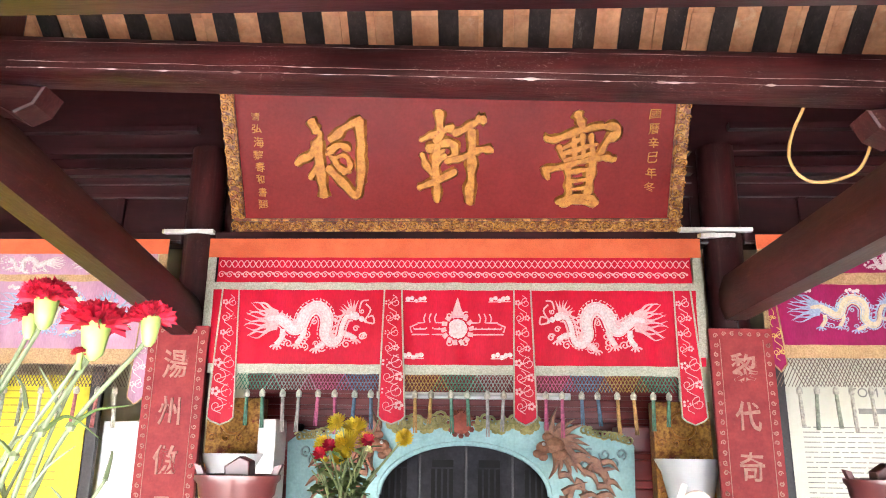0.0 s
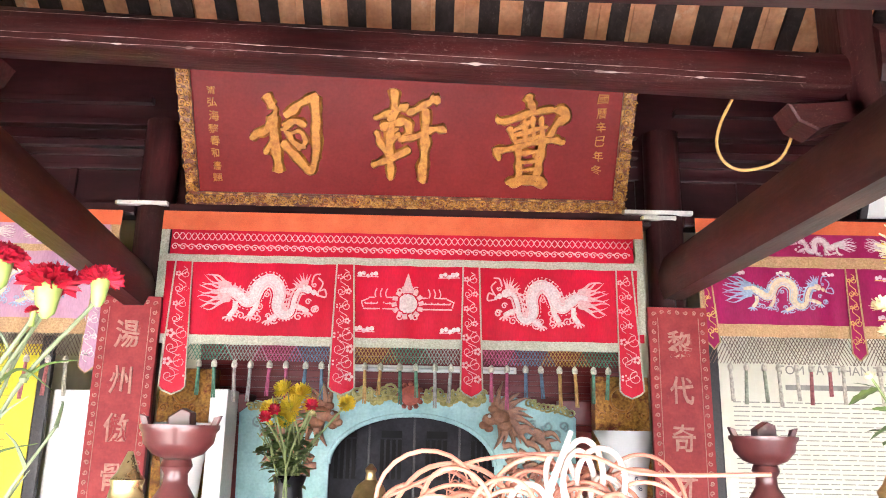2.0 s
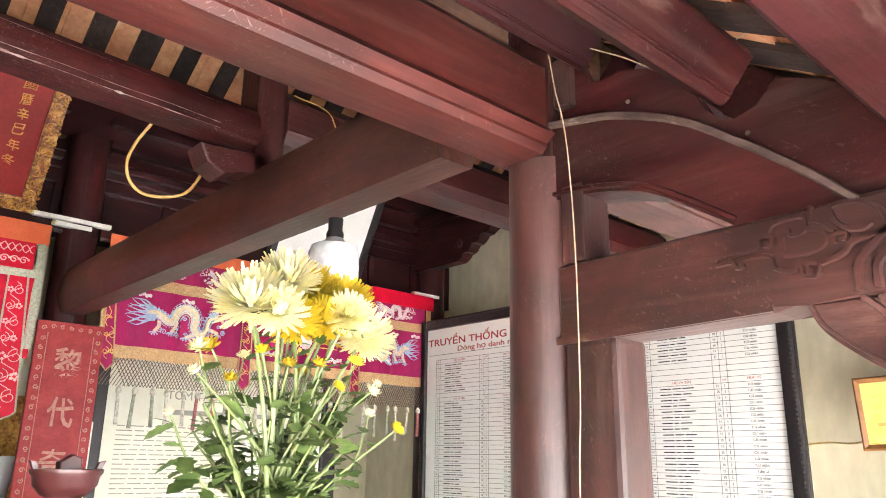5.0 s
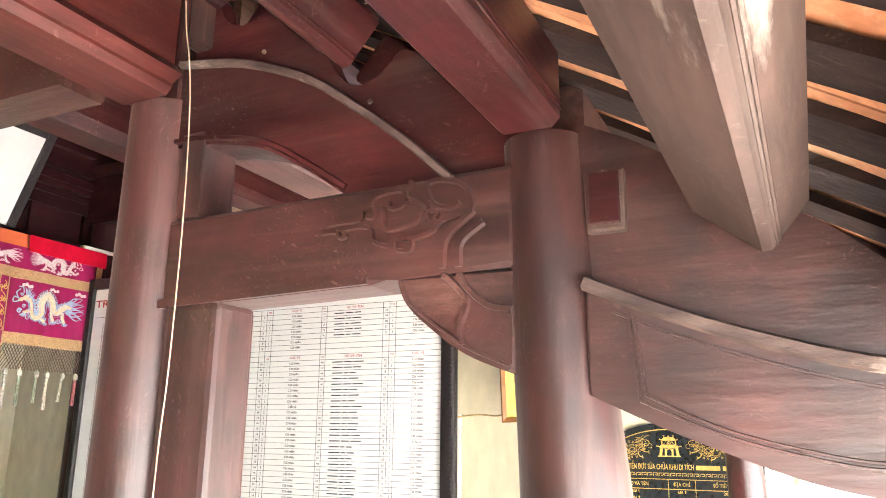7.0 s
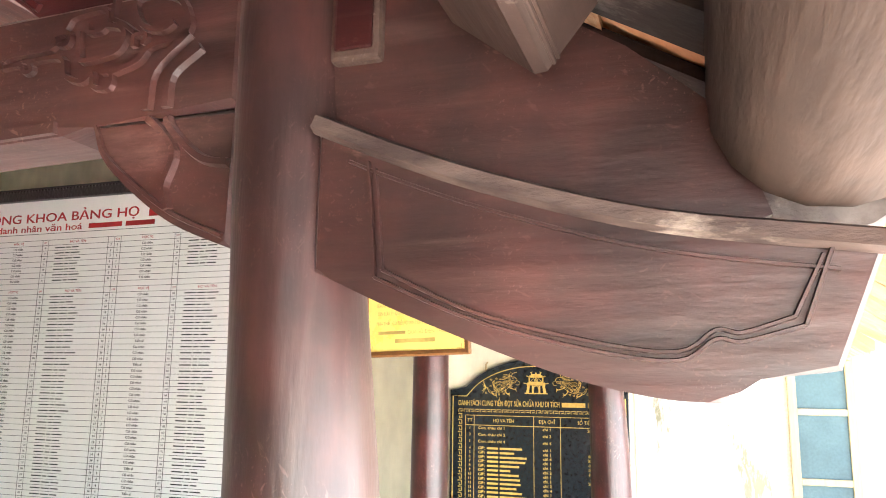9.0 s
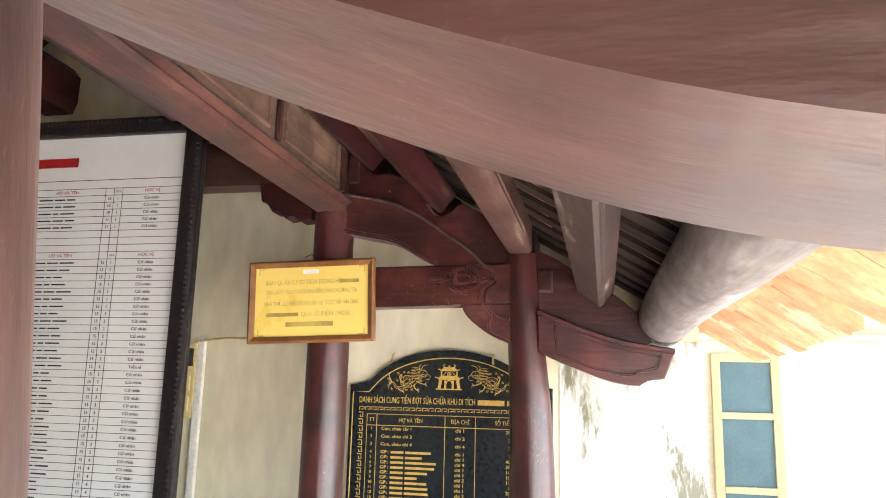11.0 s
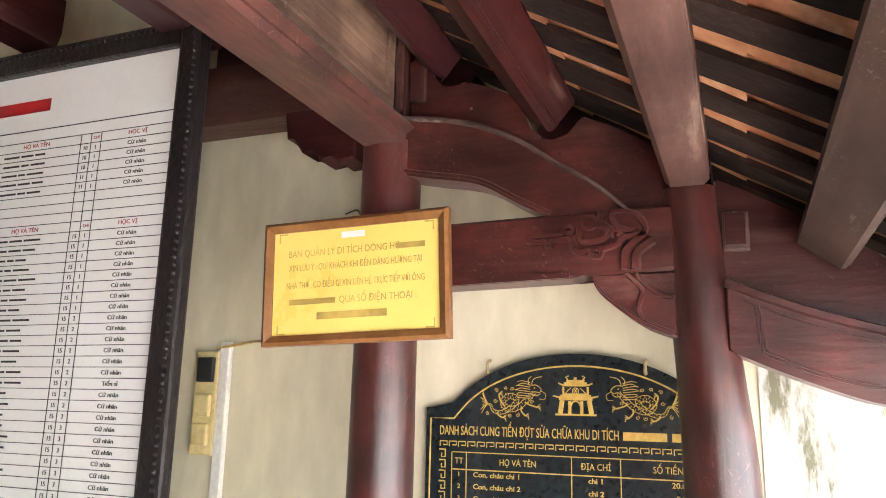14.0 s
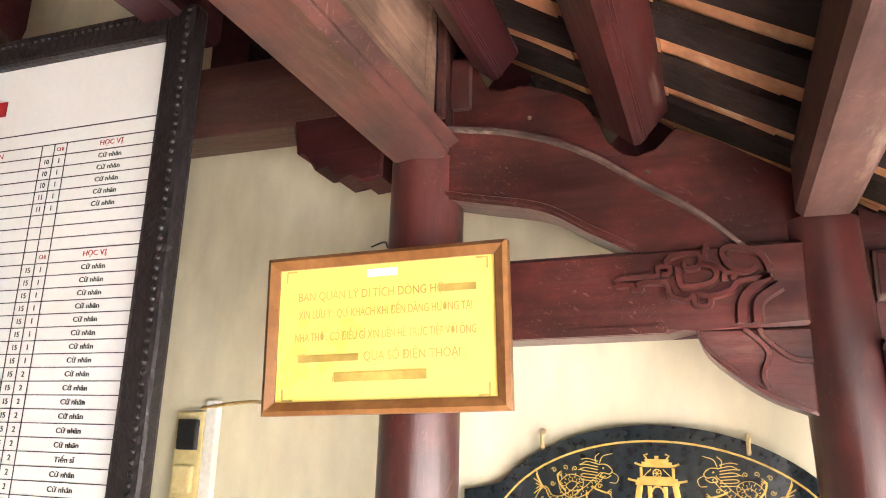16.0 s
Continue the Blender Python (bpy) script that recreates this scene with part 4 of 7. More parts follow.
def dragon(put, u0, v0, w, h, hand):
    """Embroidered dragon: scaled body, mane, claws and flame tail. Returns body and outline meshes."""
    body, line = BM(), BM()

    def P(a, b):
        return (u0 + (a if hand > 0 else 1 - a) * w, v0 + b * h)
    spine = curve([P(0.16, 0.58), P(0.24, 0.60), P(0.31, 0.50), P(0.37, 0.40), P(0.42, 0.48), P(0.46, 0.70), P(0.53, 0.82), P(0.60, 0.74), P(0.63, 0.55), P(0.62, 0.30), P(0.67, 0.16), P(0.73, 0.22), P(0.75, 0.45), P(0.78, 0.62), P(0.83, 0.66)], 5)
    n = len(spine)
    strip(body, spine, [h * (0.10 + 0.17 * math.sin(math.pi * min(1, k / n * 1.25)) ** 0.7) for k in range(n)], put, 0.005)
    for k in range(3, n - 2):
        p = Vector(spine[k])
        d = (Vector(spine[k + 1]) - Vector(spine[k - 1])).normalized()
        q = Vector((-d.y, d.x)) * h * 0.075
        strip(line, curve([p - q * 0.4, p - q * 0.8 - d * h * 0.02], 2), h * 0.012, lambda u, v, e: put(u, v, 0.0055 + e), 0.001)
        for e2 in (1.25, -1.25):
            strip(line, [p + q * e2 - d * h * 0.05, p + q * e2 + d * h * 0.05], h * 0.018, put, 0.005)
    for k in range(0, n, 2):
        p = Vector(spine[k])
        d = (Vector(spine[min(k + 1, n - 1)]) - Vector(spine[max(k - 1, 0)])).normalized()
        q = Vector((-d.y, d.x)) * (1 if hand > 0 else -1)
        strip(line, [p + q * h * 0.08, p + q * h * 0.17 - d * h * 0.04], [h * 0.07, h * 0.012], put, 0.004)
    # head with mane and whiskers
    for a, b, r in ((0.85, 0.66, 0.085), (0.90, 0.61, 0.06), (0.82, 0.73, 0.06), (0.93, 0.57, 0.035)):
        motif_blob(body, put, *P(a, b), r * h, 0.006, 9)
    for k in range(9):
        a = 1.2 + k * 0.28
        c = P(0.83, 0.68)
        t = [(c[0] + (1 if hand > 0 else -1) * math.cos(a) * h * s * 0.9, c[1] + math.sin(a) * h * s + 0.02 * h * math.sin(k * 2 + s * 9)) for s in (0.06, 0.14, 0.22, 0.30)]
        strip(line, curve(t, 3), [h * 0.055 * (1 - j / 10) for j in range(10)], put, 0.004)
    for s in ((0.93, 0.6), (0.97, 0.78), (0.93, 0.9)), ((0.93, 0.55), (1.0, 0.52), (0.99, 0.66), (0.95, 0.64)), ((0.88, 0.8), (0.9, 0.95), (0.95, 0.97)):
        strip(line, curve([P(*q) for q in s], 4), h * 0.032, put, 0.004)
    # tail flames: long waving strands, tapered
    for k in range(13):
        f = k / 12
        a, b = 0.25 - 0.03 * abs(f - 0.5), 0.42 + 0.3 * f
        e = (-0.03 + 0.16 * abs(f - 0.45) ** 1.3, 0.2 + 0.78 * f)
        t = [(a + (e[0] - a) * q, b + (e[1] - b) * q + 0.06 * math.sin(q * 7.5 + k * 1.9) * q) for q in (0, 0.25, 0.5, 0.75, 1.0)]
        strip(line, curve([P(*q) for q in t], 3), [h * 0.075 * (1 - j / 13.5) for j in range(13)], put, 0.004)
    for k in range(2, n - 2, 1):
        p, q = Vector(spine[k]), Vector(spine[k + 1])
        d = (q - p).normalized()
        o = Vector((-d.y, d.x)) * h * (0.075 + 0.1 * math.sin(math.pi * min(1, k / n * 1.25)) ** 0.7)
        for sgn in (1, -1):
            strip(line, [p + o * sgn, q + o * sgn], h * 0.02, put, 0.004)
    # legs and claws
    for a, b, e in ((0.28, 0.40, (0.24, 0.10)), (0.45, 0.5, (0.40, 0.12)), (0.66, 0.25, (0.55, 0.04)), (0.74, 0.34, (0.86, 0.22))):
        strip(body, curve([P(a, b), P((a + e[0]) / 2 + 0.02, (b + e[1]) / 2), P(*e)], 4), h * 0.10, put, 0.004)
        for k in range(4):
            t = -2.6 + k * 0.6
            strip(line, curve([P(*e), P(e[0] + 0.035 * math.cos(t), e[1] + 0.08 * math.sin(t) + 0.02), P(e[0] + 0.055 * math.cos(t), e[1] + 0.10 * math.sin(t))], 2), h * 0.036, put, 0.004)
        strip(line, spiral(*P(e[0] + 0.05, e[1] + 0.05), h * 0.075, 1.2, 0.4), h * 0.032, put, 0.003)
    # flame curls round the body
    for k, (a, b, r) in enumerate(((0.28, 0.28, 0.06), (0.47, 0.30, 0.07), (0.53, 0.55, 0.06), (0.55, 0.12, 0.06), (0.69, 0.62, 0.06), (0.80, 0.30, 0.07), (0.86, 0.42, 0.06), (0.40, 0.66, 0.05), (0.90, 0.76, 0.05), (0.33, 0.12, 0.085), (0.46, 0.08, 0.075), (0.60, 0.05, 0.08), (0.79, 0.12, 0.085), (0.92, 0.28, 0.07))):
        strip(line, spiral(*P(a, b), h * r, 1.3, k * 1.1, (-1) ** k), h * 0.024, put, 0.003)
    return body, line


def vine(bm, put, u, v0, v1, amp, w=0.004):
    n = max(2, int((v0 - v1) / 0.075))
    pts = [(u + amp * 0.5 * math.sin(k * math.pi / 3), v0 + (v1 - v0) * k / (n * 6)) for k in range(n * 6 + 1)]
    strip(bm, pts, w, put, 0.003)
    for k in range(n):
        s = (-1) ** k
        v = v0 + (v1 - v0) * (k + 0.5) / n
        strip(bm, spiral(u + s * amp * 0.35, v, amp * 0.55, 1.3, 1.5, s), w, put, 0.003)
        for j in range(5):
            motif_blob(bm, put, u - s * amp * 0.5 + amp * 0.22 * math.cos(j * 1.257), v + amp * 0.22 * math.sin(j * 1.257), amp * 0.14, 0.003, 5)


def hanging(name, label, at, x0, x1, zs, tabs, satin, braid, line, panels, nets, small_motif=True, tassels=True, left=False):
    """An altar valance: heading strip, border band, satin panels with braid, net, tassels and pointed tabs."""
    z_top, z_head, z_b1, z_b1b, z_red, z_b2, z_net = zs
    Y = at[1]
    o = thing(name, at, label, "altar valance", "altar valances")

    def fold(x):
        return 0.007 * math.sin(x * 19) + 0.005 * math.sin(x * 43 + 1)

    def put(u, v, h):
        return (u, Y - 0.002 - h + fold(u) * min(1.0, max(0.0, (z_top - v) * 3)), v)

    def sheet(u0, u1, v0, v1, m, nm, off=0.0, lab="", nx=None):
        bm = BM()
        nx = nx or max(4, int((u1 - u0) / 0.02))
        g = [[[bm.verts.new(put(u0 + (u1 - u0) * i / nx, v0 + (v1 - v0) * j / 4, off + t)) for i in range(nx + 1)] for j in range(5)] for t in (0, -0.003)]
        for t, s in ((0, 1), (1, -1)):
            for j in range(4):
                for i in range(nx):
                    q = (g[t][j][i], g[t][j][i + 1], g[t][j + 1][i + 1], g[t][j + 1][i])
                    bm.faces.new(q[::s])
        for j in range(4):
            for i in (0, nx):
                bm.faces.new((g[0][j][i], g[0][j + 1][i], g[1][j + 1][i], g[1][j][i]))
        for i in range(nx):
            for j in (0, 4):
                bm.faces.new((g[0][j][i], g[0][j][i + 1], g[1][j][i + 1], g[1][j][i]))
        return part(nm, bm, m, o, lab, smooth=True)
    sheet(x0, x1, z_head, z_top, cloth_orange, "heading", lab="plain orange heading cloth")
    band = sheet(x0 + 0.06, x1 - 0.06, z_b1, z_head, satin, "border_band")
    bm = BM()
    n = int((x1 - x0 - 0.14) / 0.045)
    hgt = z_head - z_b1
    for k in range(n):
        u = x0 + 0.085 + 0.045 * k
        strip(bm, spiral(u, z_b1 + hgt * 0.3, 0.02, 1.3, 0.5), 0.0062, put, 0.003)
        motif_blob(bm, put, u + 0.023, z_b1 + hgt * 0.34, 0.0075, 0.003, 6)
    m = n * 4
    for ph in (0, math.pi):
        strip(bm, [(x0 + 0.07 + (x1 - x0 - 0.14) * k / m, z_b1 + hgt * 0.74 + hgt * 0.15 * math.sin(k * 1.05 + ph)) for k in range(m + 1)], 0.0052, put, 0.003)
    if satin is silk_red:
        part("border_embroidery", bm, line, band)
    else:
        bm.free()
        count = max(2, round((x1 - x0) / 0.5))
        for k in range(count):
            b1, l1 = dragon(put, x0 + 0.1 + (x1 - x0 - 0.2) * k / count, z_b1 + hgt * 0.08, (x1 - x0 - 0.2) / count * 0.86, hgt * 0.84, (-1) ** k)
            part("border_dragon", b1, thread_white, band)
            part("border_flame", l1, thread_white, band)
    sheet(x0 + 0.005, x1 - 0.005, z_b1b, z_b1, braid, "upper_braid", 0.002)
    sheet(x0 + 0.02, x1 - 0.02, z_red, z_b1b, satin, "satin_field")
    sheet(x0 + 0.05, x1 - 0.05, z_b2, z_red, braid, "lower_braid", 0.002)
    for s in (x0, x1 - 0.05):
        bm = BM()
        strip(bm, [(s + 0.025, z_head), (s + 0.025, (z_head + z_red) / 2), (s + 0.025, z_b2 + 0.1)], 0.05, put, 0.003)
        part("side_ribbon", bm, braid, o)
    # net of crossed cords, dyed in patches
    k = 0
    for (na, nb) in nets:
        cols = ["green", "grey", "pink", "blue", "amber"] if satin is silk_red else ["brown"]
        parts_n = max(1, round((nb - na) / 0.19))
        for j in range(parts_n):
            a, b = na + (nb - na) * j / parts_n, na + (nb - na) * (j + 1) / parts_n
            bm = BM()
            hh = z_b2 - z_net
            for q in range(int((b - a) / 0.019) + 1):
                u = a + 0.019 * q
                for sgn in (1, -1):
                    strip(bm, [(u, z_b2), (u + sgn * hh * 0.55, z_net)], 0.0042, put, 0.002)
            part("net", bm, net_m[cols[(k + j) % len(cols)]], o)
            for q in range(2 if tassels else 0):
                u = a + (b - a) * (0.28 + 0.45 * q)
                c = cols[(k + j) % len(cols)]
                p = put(u, z_net, 0.0)
                tz = 0.19 + random.uniform(-0.02, 0.05)
                dx = random.uniform(-0.012, 0.012)
                bm = BM()
                for st in range(5):
                    a2 = st * 1.257
                    r = 0.006
                    tube(bm, curve([(p[0] + r * 0.5 * math.cos(a2), p[1] + r * 0.5 * math.sin(a2), p[2] - 0.012), (p[0] + dx * 0.5 + r * math.cos(a2), p[1] + r * math.sin(a2), p[2] - tz * 0.55), (p[0] + dx + r * 1.5 * math.cos(a2), p[1] + r * math.sin(a2), p[2] - tz)], 3), 0.006, 5, 0.003)
                ts = part("tassel", bm, net_m[c if satin is silk_red else ("cream", "sage", "cream", "rose")[(j + q) % 4]], o)
                part("cap", lathe(BM(), [(0.006, -0.04), (0.016, -0.036), (0.0165, -0.014), (0.011, -0.004), (0.004, 0.004)], p, 8), net_m["cream"], ts)
        k += parts_n
    # pointed tabs
    for ta, tb, ba, bb, tip in tabs:
        bm = BM()
        rows = []
        n = 12
        for j in range(n + 1):
            f = j / n
            z = z_b1b + (tip + 0.04 - z_b1b) * f
            rows.append([(ta + (ba - ta) * f, z), ((ta + tb + (ba + bb - ta - tb) * f) / 2, z), (tb + (bb - tb) * f, z)])
        rows.append([(ba + 0.02, tip + 0.02), ((ba + bb) / 2, tip), (bb - 0.02, tip + 0.02)])
        for lay in (0.008, 0.005):
            V = [[bm.verts.new(put(u, v, lay + 0.004 * (j / n))) for u, v in r] for j, r in enumerate(rows)]
            for a, b in zip(V, V[1:]):
                for i in range(2):
                    bm.faces.new((a[i], a[i + 1], b[i + 1], b[i]))
        tab = part("tab", bm, satin, o)
        bm = BM()

        def tput(u, v, h):
            f = (z_b1b - v) / (z_b1b - tip)
            return put(u, v, 0.009 + 0.004 * f + h)
        edge = [(r[0][0] + 0.004, r[0][1]) for r in rows] + [(rows[-1][1][0], tip)] + [(r[2][0] - 0.004, r[2][1]) for r in rows[::-1]]
        strip(bm, edge, 0.009, tput, 0.003)
        part("tab_edging", bm, braid_pale if satin is silk_red else braid, tab)
        bm = BM()
        vine(bm, tput, (ta + tb) / 2, z_b1b - 0.03, (z_b1b + tip) / 2, (tb - ta) * 0.5)
        vine(bm, tput, (ba + bb) / 2, (z_b1b + tip) / 2, tip + 0.06, (bb - ba) * 0.5)
        part("tab_embroidery", bm, line, tab)
    # dragons and the sun
    for kind, a, b in panels:
        vb, vt = z_red + 0.045, z_b1b - 0.045
        if kind == "sun":
            bm, b2 = BM(), BM()
            u, v = (a + b) / 2, (vb + vt) / 2 - 0.01
            motif_blob(b2, put, u, v, 0.055, 0.008, 16)
            for k in range(14):
                t = k * 6.283 / 14
                strip(bm, [(u + 0.062 * math.cos(t), v + 0.062 * math.sin(t)), (u + 0.09 * math.cos(t + 0.1), v + 0.09 * math.sin(t + 0.1))], 0.024, put, 0.004)
            strip(bm, [(u, v + 0.06), (u, v + 0.1), (u, v + 0.17)], [0.09, 0.05, 0.004], put, 0.004)
            for j in range(4):
                strip(bm, spiral(u + (j % 2 * 2 - 1) * 0.045, v - 0.075 + (j // 2) * 0.15, 0.022, 1.2, 1.0, j % 2 * 2 - 1), 0.007, put, 0.003)
            for s in (-1, 1):
                for dv, l in ((0.035, 0.22), (0.0, 0.24), (-0.03, 0.25)):
                    strip(bm, [(u + s * 0.075, v + dv), (u + s * l, v + dv)], 0.008, put, 0.003)
                strip(bm, [(u + s * 0.22, v + 0.03), (u + s * 0.26, v + 0.01), (u + s * 0.25, v - 0.02)], 0.008, put, 0.003)
                for q in range(3):
                    strip(bm, curve([(u + s * (0.12 + 0.03 * q), v + 0.035), (u + s * (0.125 + 0.03 * q), v + 0.06), (u + s * (0.115 + 0.03 * q), v + 0.085)], 3), 0.007, put, 0.003)
                for q in range(5):
                    motif_blob(bm, put, u + s * (0.1 + 0.035 * q), v + 0.005, 0.005, 0.003, 6)
                for cu, cv in ((0.23, vt - 0.005 - v), (0.24, vb + 0.005 - v)):
                    for q in range(5):
                        motif_blob(b2, put, u + s * cu + 0.022 * (q - 2), v + cv + 0.008 * math.sin(q * 2.2), 0.014, 0.004, 8)
                    strip(bm, [(u + s * cu - 0.06, v + cv - 0.014), (u + s * cu + 0.06, v + cv - 0.014)], 0.006, put, 0.003)
            part("sun_disc", b2, thread_white, o)
            part("sun_rays", bm, line, o)
        else:
            b1, l1 = dragon(put, a + 0.03, vb + 0.03, b - a - 0.06, (vt - vb) * 0.9, 1 if kind == "right" else -1)
            part("dragon_body", b1, thread_white if satin is silk_red else thread_cream, o)
            part("dragon_flame", l1, line if satin is silk_red else thread_blue, o)
            if satin is not silk_red:
                bm = BM()
                for q in range(3):
                    for w in range(4):
                        motif_blob(bm, put, a + 0.08 + (b - a - 0.16) * q / 2 + 0.018 * w, vt + 0.012 + 0.006 * math.sin(w * 2), 0.012, 0.004, 7)
                part("cloud_embroidery", bm, thread_white, o, kind="stuff")
    return o


YC = 4.03
hanging("altar_valance", "red satin altar valance embroidered with white dragons and sun", (-0.085, YC, 2.71), -1.465, 1.293,
        (2.713, 2.602, 2.458, 2.416, 2.004, 1.952, 1.866),
        [(-1.365, -1.269, -1.389, -1.242, 1.678), (-0.459, -0.355, -0.472, -0.322, 1.69), (0.255, 0.355, 0.247, 0.377, 1.69), (1.124, 1.221, 1.123, 1.26, 1.70)],
        silk_red, braid_pale, thread_pink, [("right", -1.24, -0.48), ("sun", -0.34, 0.24), ("left", 0.37, 1.10)],
        [(-1.24, -0.46), (-0.33, 0.25), (0.37, 1.12)])
hanging("altar_valance", "purple satin altar valance with gold braid and coloured dragons", (2.85, YC, 2.73), 1.60, 4.0,
        (2.738, 2.655, 2.52, 2.455, 2.125, 2.055, 1.905),
        [(1.615, 1.665, 1.62, 1.70, 1.98), (2.44, 2.51, 2.43, 2.52, 1.93), (3.27, 3.34, 3.26, 3.35, 1.93), (3.93, 3.98, 3.92, 3.99, 1.9)],
        silk_purple, braid_gold, thread_gold, [("right", 1.72, 2.40), ("sun", 2.55, 3.25), ("left", 3.36, 3.9)], [(1.70, 2.43), (2.52, 3.26), (3.35, 3.93)])
hanging("altar_valance", "faded mauve satin altar valance with gold braid and net", (-2.9, YC, 2.71), -4.1, -1.70,
        (2.71, 2.622, 2.50, 2.46, 2.08, 1.995, 1.872),
        [(-1.80, -1.72, -1.84, -1.74, 1.78), (-2.8, -2.72, -2.82, -2.7, 1.80)],
        silk_pink, braid_gold, thread_white, [("right", -2.68, -1.86), ("left", -3.9, -2.85)], [(-2.68, -1.86), (-3.9, -2.83)])
# upper dragon frieze cloth on the purple side
o = thing("valance_end_cloth", (3.75, YC - 0.02, 2.74), "plain bright red cloth corner on the valance end", "cloth")
part("cloth", box(BM(), 3.42, 4.0, YC - 0.03, YC - 0.022, 2.63, 2.735, 0.002), silk_red, o)

# ---- plaque ----
pq = thing("name_plaque", (-0.075, 4.12, 2.77), "dark red lacquer name plaque in a carved gilt frame", "plaque")
PB, PT = Vector((-0.075, 4.115, 2.785)), Vector((0, -0.545, 0.84)).normalized()
PN = Vector((0, -PT.z, PT.y)).normalized()


def plq(u, v, h):
    p = PB + Vector((u, 0, 0)) + PT * v + PN * h
    return tuple(p)


def slab(bm, put, u0, u1, v0, v1, h0, h1):
    V = [bm.verts.new(put(u, v, h)) for u in (u0, u1) for v in (v0, v1) for h in (h0, h1)]
    for q in ((0, 1, 3, 2), (4, 6, 7, 5), (0, 4, 5, 1), (2, 3, 7, 6), (0, 2, 6, 4), (1, 5, 7, 3)):
        bm.faces.new([V[i] for i in q])


PW, PH = 1.285, 0.88
bm = BM()
slab(bm, plq, -PW + 0.05, PW - 0.05, 0.05, PH - 0.05, -0.03, 0.0)
board = part("board", bm, plaque_red, pq)
for nm, u0, u1, v0, v1 in (("lower_frame", -PW, PW, 0, 0.075), ("upper_frame", -PW, PW, PH - 0.075, PH), ("side_frame", -PW, -PW + 0.075, 0.075, PH - 0.075), ("side_frame", PW - 0.075, PW, 0.075, PH - 0.075)):
    bm = BM()
    slab(bm, plq, u0, u1, v0, v1, -0.03, 0.028)
    es = list(bm.edges)
    bmesh.ops.bevel(bm, geom=es, offset=0.012, segments=2, affect="EDGES")
    fr = part(nm, bm, frame_red, pq)
    bm = BM()
    long_u = (u1 - u0) > (v1 - v0)
    n = int(((u1 - u0) if long_u else (v1 - v0)) / 0.06)
    for k in range(n):
        f = (k + 0.5) / n
        u, v = (u0 + (u1 - u0) * f, (v0 + v1) / 2) if long_u else ((u0 + u1) / 2, v0 + (v1 - v0) * f)

        def up(a, b, h):
            return plq(a, b, 0.028 + h)
        strip(bm, spiral(u - 0.012, v + 0.004, 0.026, 1.4, k * 1.3, (-1) ** k), 0.0115, up, 0.01)
        strip(bm, spiral(u + 0.022, v - 0.006, 0.018, 1.2, k * 2.1, -(-1) ** k), 0.0095, up, 0.009)
        motif_blob(bm, up, u + 0.03, v + 0.02 * (-1) ** k, 0.009, 0.007, 6)
        motif_blob(bm, up, u - 0.03, v - 0.02 * (-1) ** k, 0.007, 0.006, 6)
    part("scroll_carving", bm, gold, fr)


def brush(put, amp, scale):
    """Lays letters with the uneven strokes of a brush."""
    def out(u, v, h):
        w = noise.noise_vector(Vector((u * scale, v * scale, 3.1)))
        return put(u + amp * w.x, v + amp * w.y + 0.05 * amp * scale * u * 0, h)
    return out


def plq0(u, v, h):
    return plq(u, v, h + 0.001)


plq1 = brush(plq0, 0.012, 14)


# brush strokes of the three great characters: width, then points, in hundredths of a metre from each centre
STROKES = {
    -0.69: ("祠", [(7, -10, 19, -7, 14), (5, -5, 13, -8, 6, -14, -1, -19, -4), (7, -17, -2, -6, 3), (8, -7, 8, -6, -8, -5, -22), (5, -6, -3, -12, -12), (7, 0, 9, 8, 15, 16, 20),
                    (8, 16, 19, 16, 0, 15, -15), (7, 15, -14, 12, -21, 4, -13, -2, -6), (6, -1, 4, 5, 6, 10, 4), (5, 0, 0, 4, -6, 9, -8), (4, 1, -1, 7, 0, 10, -5, 6, -9), (4, -2, 1, 3, 5)]),
    0.0: ("軒", [(7, -8, 22, -7, 10, -9, 2), (5, -21, 3, -10, 7, 2, 12), (6, -2, 12, 4, 8), (7, -16, -3, -4, 1, 2, 0, 3, -8, -4, -11), (6, -20, -7, -16, -16, -9, -22), (5, -12, -7, -5, -4), (5, -12, -13, -4, -8),
                 (6, -23, -29, -12, -25, 3, -18), (7, -9, 0, -11, -14, -10, -26, -10, -38), (6, 3, 7, 11, 11, 22, 17), (8, 20, 17, 24, 16), (6, -2, -11, 10, -8, 22, -3, 29, -4), (8, 15, 9, 15, -10, 14, -25, 13, -40)]),
    0.68: ("寶", [(8, -2, 21, 0, 16, 2, 10), (6, -26, 4, -16, 4, 0, 9, 18, 13), (9, 20, 13, 28, 10, 24, 3), (6, 24, 6, 18, -3, 12, -9), (5, -15, -2, -11, -10, -10, -16), (4, -11, -3, 4, 5), (5, -4, 4, -3, -12), (5, 3, 6, 3, -12),
                  (4, -10, -6, 12, 0), (4, -11, -11, 10, -6), (4, 9, 6, 10, -12), (6, -26, -17, -24, -24), (6, -26, -18, -12, -16, 6, -11, 20, -9, 27, -11), (6, -8, -17, -7, -30, -7, -38), (7, 10, -13, 9, -25, 7, -38),
                  (4, -6, -20, 8, -18), (3.5, -6, -26, 8, -25), (3.5, -6, -32, 8, -31), (6, -15, -42, -6, -39, 8, -38, 15, -42), (5, -12, -44, 0, -41, 13, -43)]),
}
